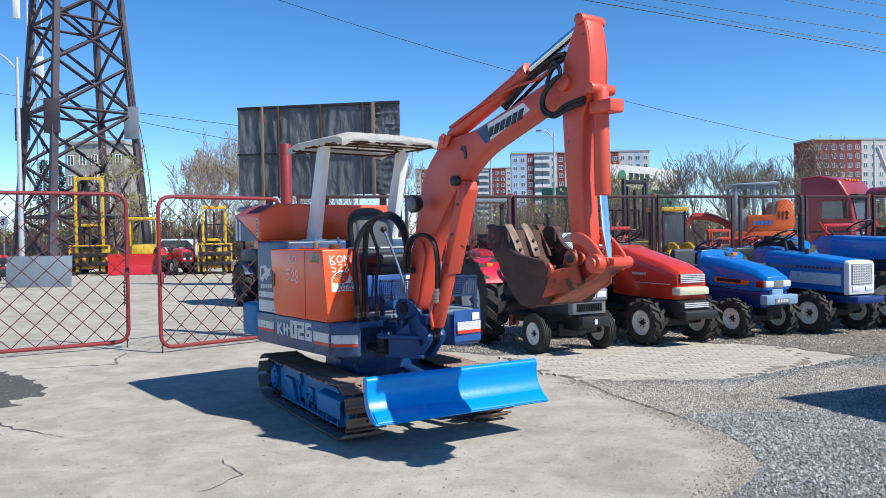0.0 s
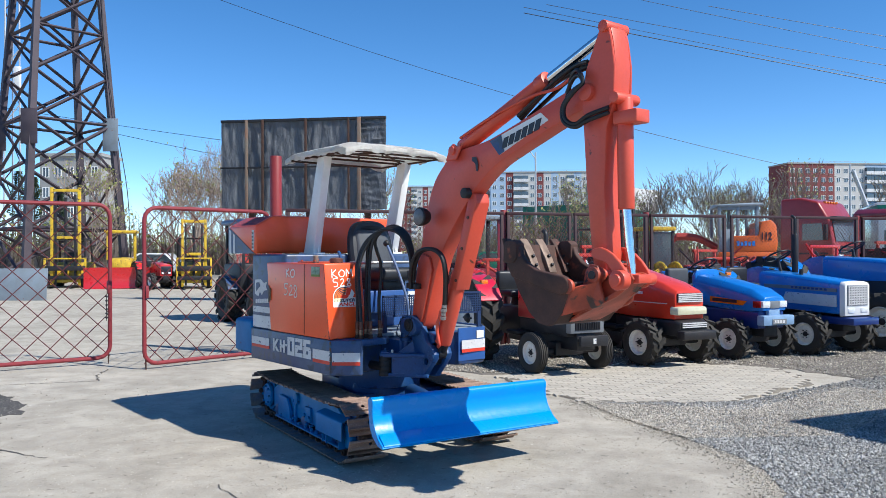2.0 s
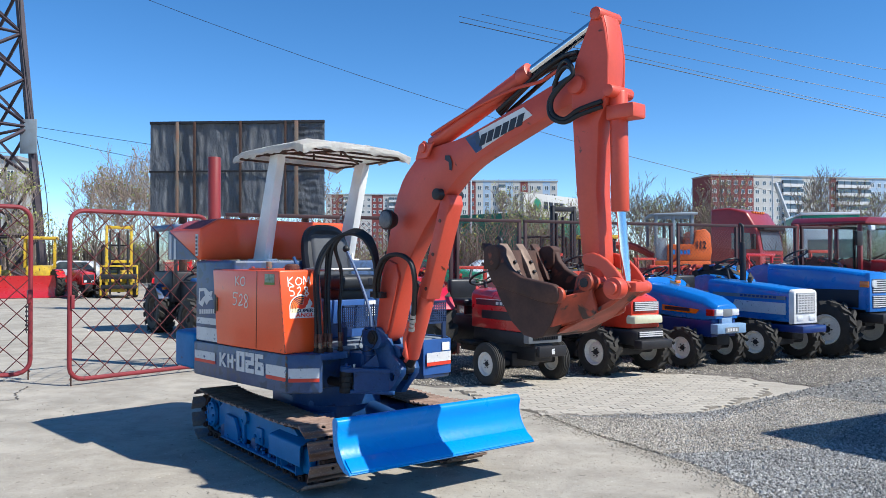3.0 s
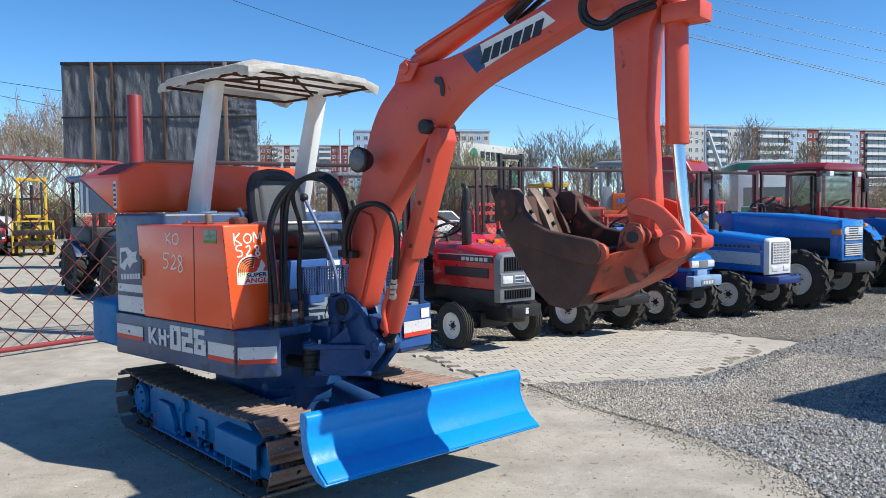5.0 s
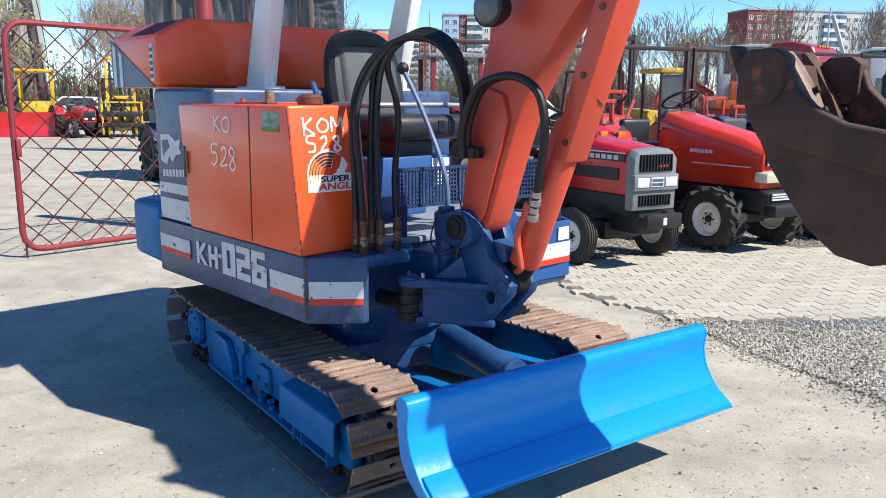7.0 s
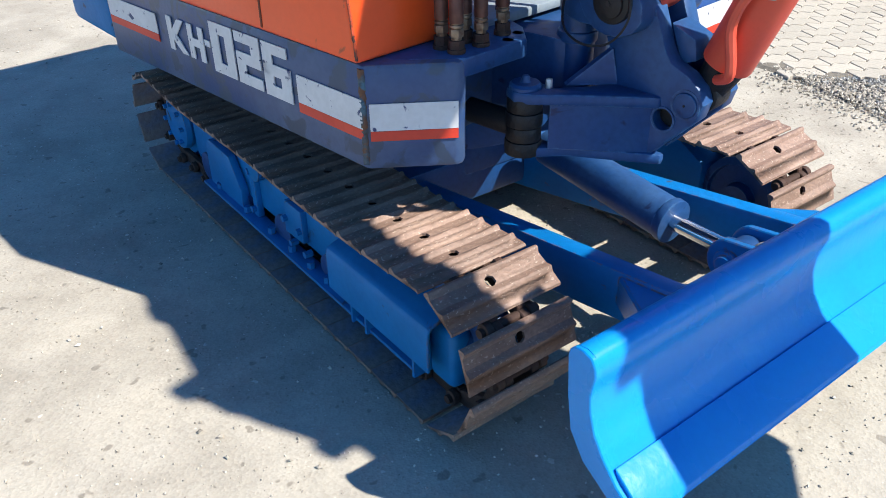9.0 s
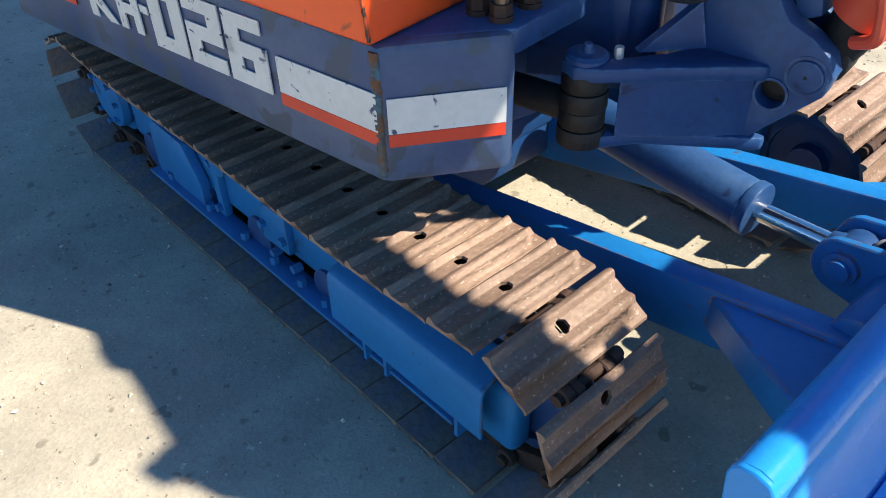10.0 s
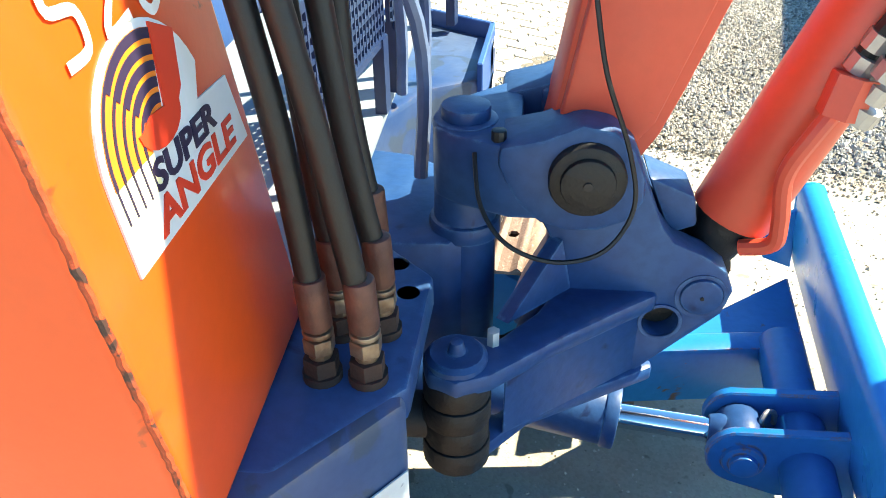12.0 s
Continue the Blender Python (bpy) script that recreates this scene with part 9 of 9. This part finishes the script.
def car(x, y, h, paint, label):
    t = thing("parked_car", label, "car", pose(x, y, 0, 0, 0, h), "cars parked far behind the fence")
    b = B()
    prism(b, [(-2.2, 0.35), (2.2, 0.35), (2.25, 0.8), (1.1, 0.95), (0.5, 1.5), (-1.2, 1.52), (-2.0, 1.0), (-2.25, 0.9)], -0.85, 0.85, "y", 0.08, 3)
    part("body", b, paint, t)
    b = B()
    prism(b, [(0.95, 0.98), (0.45, 1.42), (-1.1, 1.44), (-1.7, 1.02)], -0.862, 0.862, "y", 0.01, 1)
    part("glazing", b, WINDOWGLASS, t)
    for wx in (-1.35, 1.4):
        for s in (-1, 1):
            wheel(t, wx, s * 0.78, 0.31, 0.2, 0.2, 0, s)


car(-20.2, 50, 4, CAR_WHITE, "white estate car far behind the yard gate")
car(5.0, 46, 10, CAR_WHITE, "white parked car behind the fence")
car(1.6, 44, -12, GREEN, "green parked car behind the fence")


# ---- buildings far off ----
def facade(name, label, m, w, d, storeys, sh, cols, mats, roof=HOUSEGREY, balconies=()):
    """A panel house: bays of coloured panels, each storey's windows with frames and panes."""
    t = thing(name, label, "apartment building", m, "far apartment buildings")
    h = storeys * sh + 1.0
    bw = w / cols
    k = 0
    while k < cols:
        j = k
        while j < cols and mats[j] is mats[k]:
            j += 1
        b = B()
        box(b, k * bw, j * bw, 0, d, 0, h)
        part("wall", b, mats[k], t)
        k = j
    b = B()
    box(b, -0.2, w + 0.2, -0.25, d + 0.2, h, h + 0.45)
    for q in range(cols // 2):
        box(b, q * 2 * bw, q * 2 * bw + 0.12, -0.2, -0.1, h + 0.45, h + 0.9)
    box(b, 0, w, -0.2, -0.12, h + 0.85, h + 0.92)
    part("roof", b, roof, t)
    fb, pb = B(), B()
    ww, wh = min(1.5, bw * 0.55), sh * 0.52
    for x0, x1, z0, z1 in ((-ww / 2, ww / 2, 0, 0.09), (-ww / 2, ww / 2, wh - 0.09, wh), (-ww / 2, -ww / 2 + 0.09, 0.09, wh - 0.09), (ww / 2 - 0.09, ww / 2, 0.09, wh - 0.09), (-0.05, 0.05, 0.09, wh - 0.09)):
        box(fb, x0, x1, -0.08, 0.02, z0, z1)
    box(pb, -ww / 2 + 0.05, ww / 2 - 0.05, -0.03, -0.02, 0.05, wh - 0.05)
    fm, pm = mesh_of("window", fb, WHITE, 0), mesh_of("pane", pb, WINDOWGLASS, 0)
    lb = B()
    box(lb, -bw * 0.48, bw * 0.48, -1.0, -0.02, -0.35, 0.75)
    lm = mesh_of("balcony", lb, STRIPE_WHITE, 0)
    gb = B()
    box(gb, -bw * 0.46, bw * 0.46, -0.96, -0.03, 0.75, 1.95)
    gm = mesh_of("balcony_glazing", gb, WINDOWGLASS, 0)
    for s in range(storeys):
        for c in range(cols):
            z = 0.9 + s * sh
            x = (c + 0.5) * bw
            if c in balconies:
                ob = part("balcony", lm, None, t, m=Matrix.Translation((x, 0, z)))
                part("balcony_glazing", gm, None, ob)
            else:
                ob = part("window", fm, None, t, m=Matrix.Translation((x, 0, z)))
                part("pane", pm, None, ob)
    return t


W, MR, BL, GY = HOUSEWHITE, HOUSEMAROON, HOUSEBLUE, HOUSEGREY
facade("apartment_building", "long panel apartment block in maroon, white and grey bays", pose(99.5, 259.2, 0, 0, 0, 9.6), 106.5, 12, 10, 2.9, 40,
       [MR] * 6 + [W] * 4 + [BL] * 3 + [W] * 2 + [BL] * 2 + [MR] + [W] * 5 + [BL] * 3 + [MR] * 2 + [W] * 5 + [BL] * 2 + [MR] + [GY] * 4, balconies=(10, 11, 12, 18, 19, 20, 21, 22, 28, 29, 30, 31, 32, 36, 37, 38, 39))
facade("apartment_building", "pale blue and white panel apartment block", pose(3.4, 290, 0, 0, 0, 1), 50.2, 14, 10, 3.0, 18,
       [BL, BL, MR, W, W, W, MR, W, BL, W, W, BL, W, MR, W, W, BL, W], balconies=(3, 4, 10))
facade("apartment_building", "distant maroon and white apartment block", pose(-43.2, 386, 0, 0, 0, 1), 47.5, 14, 11, 3.0, 17, [W, MR, MR, W, W, MR, W, W, MR, MR, W, W, W, MR, MR, MR, W], balconies=(3, 11, 12))
facade("apartment_building", "grey panel apartment block behind the tower", pose(-63.2, 110, 0, 0, 0, 0), 9.0, 6, 5, 2.9, 5, [GY, GY, GY, W, GY])
# white and green shop building with banner
sh = thing("shop_building", "low white shop building with banner over green wall", "building", heading(7.9, 58, 14.2, 65))
b = B()
box(b, 0, 9.4, 0, 6, 0, 5.0)
part("wall", b, GREEN, sh)
b = B()
box(b, -0.2, 9.6, -0.25, 0.05, 4.75, 6.45, 0.02)
bn = part("banner", b, HOUSEWHITE, sh, "white banner with dark bars")
b = B()
lathe(b, [(0.5, -0.03), (0.5, 0.0)], 20, Matrix.Translation((1.6, -0.26, 5.6)))
part("mark", b, GREEN, bn)
for k in range(4):
    b = B()
    box(b, 2.5 + 0.75 * k, 3.05 + 0.75 * k, -0.29, -0.25, 5.25, 5.9)
    part("lettering_bar", b, BLACKDECAL, bn)


# the tractor behind the gate stands on dark, dirty rims
RIMDARK = material("dirty_dark_rim", lin(78, 72, 66), 0.7, second=lin(52, 48, 46), amount=0.7, fine_amount=0.3, bump=0.1)
for ob in big.children_recursive:
    if ob.name.startswith("rim"):
        ob.material_slots[0].link = "OBJECT"
        ob.material_slots[0].material = RIMDARK


# ---- trees ----
def tree(x, y, h, seed, leaves=300, leaf_mat=None, label="bare young tree with first leaves", spread=0.5):
    r = random.Random(seed)
    t = thing("tree", label, "tree", pose(x, y, 0), "trees behind the yard")
    trunk, limbs = B(), B()
    tips = []

    def grow(p, d, length, rad, depth):
        pts = [p]
        for k in range(3):
            d = (d + Vector((r.uniform(-0.18, 0.18), r.uniform(-0.18, 0.18), r.uniform(0.0, 0.14)))).normalized()
            pts.append(pts[-1] + d * length / 3)
        tube(trunk if depth == 0 else limbs, pts, max(rad, 0.007 + 0.00013 * y), 7 if depth == 0 else 3, 2 if depth < 3 else 1, True, max(rad * 0.55, 0.005 + 0.00009 * y))
        if depth >= 5:
            tips.append(pts[-1])
            tips.append(pts[2])
            return
        for k in range(3 if depth else 5):
            q = pts[-1].lerp(pts[1], r.uniform(0, 0.9) if k else 0)
            a = r.uniform(0, 6.28)
            nd = (d + spread * 1.25 * Vector((math.cos(a), math.sin(a), r.uniform(-0.05, 0.65)))).normalized()
            grow(q, nd, length * r.uniform(0.60, 0.84), rad * 0.5, depth + 1)

    grow(Vector((0, 0, 0)), Vector((0, 0, 1)), h * 0.41, h * 0.016, 0)
    part("trunk", trunk, BARK, t)
    part("limb", limbs, TWIG, t, smooth=0)
    if leaves:
        vs, fs = [], []
        for k in range(leaves):
            c = r.choice(tips) + Vector((r.gauss(0, 0.12), r.gauss(0, 0.12), r.gauss(0, 0.12)))
            u = Vector((r.uniform(-1, 1), r.uniform(-1, 1), r.uniform(-1, 1))).normalized()
            v = u.orthogonal().normalized()
            s = r.uniform(0.035, 0.085)
            i = len(vs)
            vs += [c + u * s, c + v * s * 0.6, c - u * s, c - v * s * 0.6]
            fs.append((i, i + 1, i + 2, i + 3))
        me = bpy.data.meshes.new("crown")
        me.from_pydata(vs, [], fs)
        me.materials.append(leaf_mat or LEAF_MIX)
        part("crown", me, None, t, "sparse young yellow-green leaves")
    return t


for i, (x, y, h, n2) in enumerate([(-16.2, 46, 5.6, 260), (-13.6, 44, 6.2, 200), (-10.2, 47, 6.6, 150), (-18.5, 50, 6.5, 500), (-20.5, 41, 5.0, 700), (17.4, 47, 5.4, 260), (19.4, 49, 5.0, 260), (12.2, 54, 5.2, 120), (13.6, 55, 5.6, 120), (15.4, 54, 5.8, 120), (16.3, 56, 5.8, 120), (17.8, 54, 5.2, 120), (19.6, 56, 5.4, 120), (20.8, 54, 5.0, 120), (5.6, 52, 5.2, 900), (7.2, 50, 4.8, 900),
                                    (15.2, 52, 5.6, 600), (36, 72, 7.5, 420), (38.5, 74, 8.0, 420), (29.5, 52, 5.5, 500), (-6.0, 52, 5.5, 300), (-15.0, 42, 5.4, 160), (-12.0, 48, 6.4, 120), (-11.2, 41, 5.2, 160), (-9.0, 44, 5.6, 120), (-17.2, 44, 5.6, 200), (-14.6, 52, 7.2, 120), (-8.2, 50, 6.6, 120)]):
    tree(x, y, h, 100 + i, n2, label="leafing young tree with thin branches" if n2 > 400 else "nearly bare tree with many thin twigs")


def pine(x, y, h, seed):
    r = random.Random(seed)
    t = thing("pine_tree", "dark green pine behind the far yard", "tree", pose(x, y, 0), "pines")
    b = B()
    rod(b, (0, 0, 0), (0, 0, h), 0.14, 0.03, n=7)
    part("trunk", b, BARK, t)
    vs, fs = [], []
    for k in range(2600):
        z = h * (0.22 + 0.78 * r.random() ** 0.8)
        R = 0.30 * h * (1.05 - z / h) * r.random() ** 0.5 * (0.75 + 0.25 * math.sin(z * 5))
        a = r.uniform(0, 6.28)
        c = Vector((R * math.cos(a), R * math.sin(a), z - 0.25 * R))
        d = Vector((math.cos(a), math.sin(a), -0.2)) * r.uniform(0.12, 0.32)
        w = d.orthogonal().normalized() * 0.035
        i = len(vs)
        vs += [c + w, c - w, c + d]
        fs.append((i, i + 1, i + 2))
    me = bpy.data.meshes.new("needles")
    me.from_pydata(vs, [], fs)
    me.materials.append(PINE)
    part("needles", me, None, t)


for i, (x, y, h) in enumerate([(-34.5, 60, 7.5), (-37, 62, 8.2), (-33.0, 61, 6.4)]):
    pine(x, y, h, 300 + i)

# the band of shrubs behind everything
srng = np.random.RandomState(4)
tv, tf, lv2, lf = [], [], [], []
for i in range(340):
    x = srng.uniform(-45, 75)
    y = srng.uniform(50, 76)
    h = srng.uniform(2.2, 4.8) * (1.0 + 0.25 * math.sin(x * 0.21))
    for k in range(42):
        a, s = srng.uniform(0, 6.28), srng.uniform(0, 0.9)
        p0 = np.array([x + srng.uniform(-0.7, 0.7), y + srng.uniform(-0.5, 0.5), 0.0])
        tip = p0 + np.array([math.cos(a) * s * h * 0.3, math.sin(a) * s * h * 0.3, h * srng.uniform(0.55, 1.0)])
        w = srng.uniform(0.03, 0.06)
        i0 = len(tv)
        tv += [(p0[0] - w, p0[1], 0), (p0[0] + w, p0[1], 0), (p0[0], p0[1] + w, 0), tuple(tip)]
        tf += [(i0, i0 + 1, i0 + 3), (i0 + 1, i0 + 2, i0 + 3), (i0 + 2, i0, i0 + 3)]
        for q in range(3):
            f = srng.uniform(0.35, 0.95)
            c = p0 + (tip - p0) * f + srng.uniform(-0.22, 0.22, 3)
            e2 = c + srng.uniform(-0.5, 0.5, 3) * np.array([1, 1, 0.4]) + np.array([0, 0, 0.45])
            i1 = len(tv)
            tv += [tuple(c - [0.014, 0, 0]), tuple(c + [0.014, 0, 0]), tuple(e2)]
            tf.append((i1, i1 + 1, i1 + 2))
            if srng.rand() < (0.75 if (i % 3) else 0.25):
                u = srng.uniform(-1, 1, 3) * 0.10
                v = srng.uniform(-1, 1, 3) * 0.10
                i2 = len(lv2)
                lv2 += [tuple(e2 + u), tuple(e2 + v), tuple(e2 - u), tuple(e2 - v)]
                lf.append((i2, i2 + 1, i2 + 2, i2 + 3))
me = bpy.data.meshes.new("shrubs")
me.from_pydata(tv, [], tf)
me.materials.append(TWIG_MIX)
tagged(new("shrubs", me), "band of bare grey-brown shrubs behind the yards", "shrubs", "", "stuff")
me = bpy.data.meshes.new("shrub_leaves")
me.from_pydata(lv2, [], lf)
me.materials.append(LEAF_MIX)
tagged(new("shrub_leaves", me), "young yellow-green leaves on the shrubs", "leaves", "", "stuff")


# ---- overhead wires ----
def wire(a, c, sag, r=0.022):
    a, c = Vector(a), Vector(c)
    b = B()
    pts = []
    for k in range(13):
        f = k / 12
        p = a.lerp(c, f)
        p.z -= sag * 4 * f * (1 - f)
        pts.append(p)
    tube(b, pts, r, 5, smooth=False)
    return solo("overhead_wire", b, BLACK, "thin black overhead wire across the sky", "wire", group="overhead wires", kind="structure")


wire((-24.0, 70, 24.6), (34.0, 70, 7.2), 1.2)
wire((4.0, 70, 22.6), (52.0, 70, 12.3), 0.0, 0.035)
wire((4.0, 70, 23.1), (54.0, 70, 12.0), 0.0)
wire((6.0, 70, 23.3), (54.0, 70, 14.0), 0.2)
wire((14.0, 70, 23.6), (54.0, 70, 15.0), 0.2)
wire((20.0, 70, 22.9), (56.0, 70, 16.4), 0.2)
wire((-46.0, 70, 15.3), (-14.0, 70, 10.4), 0.15)
wire((-33.0, 70, 12.4), (-14.0, 70, 8.6), 0.15)


# ---- paving blocks, last ----
def paver_mesh():
    b = B()
    L, W2 = 0.2175, 0.1040
    wave = [(-0.5, 0.0), (-0.42, 0.15), (-0.33, 0.15), (-0.17, -0.15), (-0.08, -0.15), (0.0, 0.0), (0.08, 0.15), (0.17, 0.15), (0.33, -0.15), (0.42, -0.15), (0.5, 0.0)]
    zig = [(x, -0.5 + d) for x, d in wave] + [(x, 0.5 + d) for x, d in reversed(wave)]
    prism(b, [(x * L, y * W2) for x, y in zig], 0.0, 0.03, "z", 0.0025, 1)
    return mesh_of("paving_block", b, PAVER, 0)


PM = paver_mesh()
bed = bpy.data.objects["paving_bed"]
prng = random.Random(21)
ang = 12.0
ca, sa = math.cos(radians(ang)), math.sin(radians(ang))
count = 0
rest = []
for j in range(-40, 40):
    for i in range(-25, 25):
        u, v = i * 0.2245 + (0.11225 if j % 2 else 0), j * 0.112
        x, y = 2.3 + u * ca - v * sa, 10.0 + u * sa + v * ca
        if inside((x, y), PAVE_IN):
            m = Matrix.Translation((x, y, -0.0115 + prng.uniform(-0.001, 0.001) + 0.002 * noise.noise(Vector((x * 1.3, y * 1.3, 0))))) @ pose(0, 0, 0, prng.uniform(-0.4, 0.4), prng.uniform(-0.4, 0.4), ang + prng.uniform(-0.5, 0.5))
            if count < 290:
                part("paving_block", PM, None, bed, m=m)
                count += 1
            else:
                rest.append(m)
if rest:
    b = B()
    for m in rest:
        o = B()
        o.from_mesh(PM)
        o.transform(m)
        merge(b, o)
    tagged(part("paving_blocks", b, PAVER, bed, smooth=0), "pale concrete paving blocks", kind="stuff")
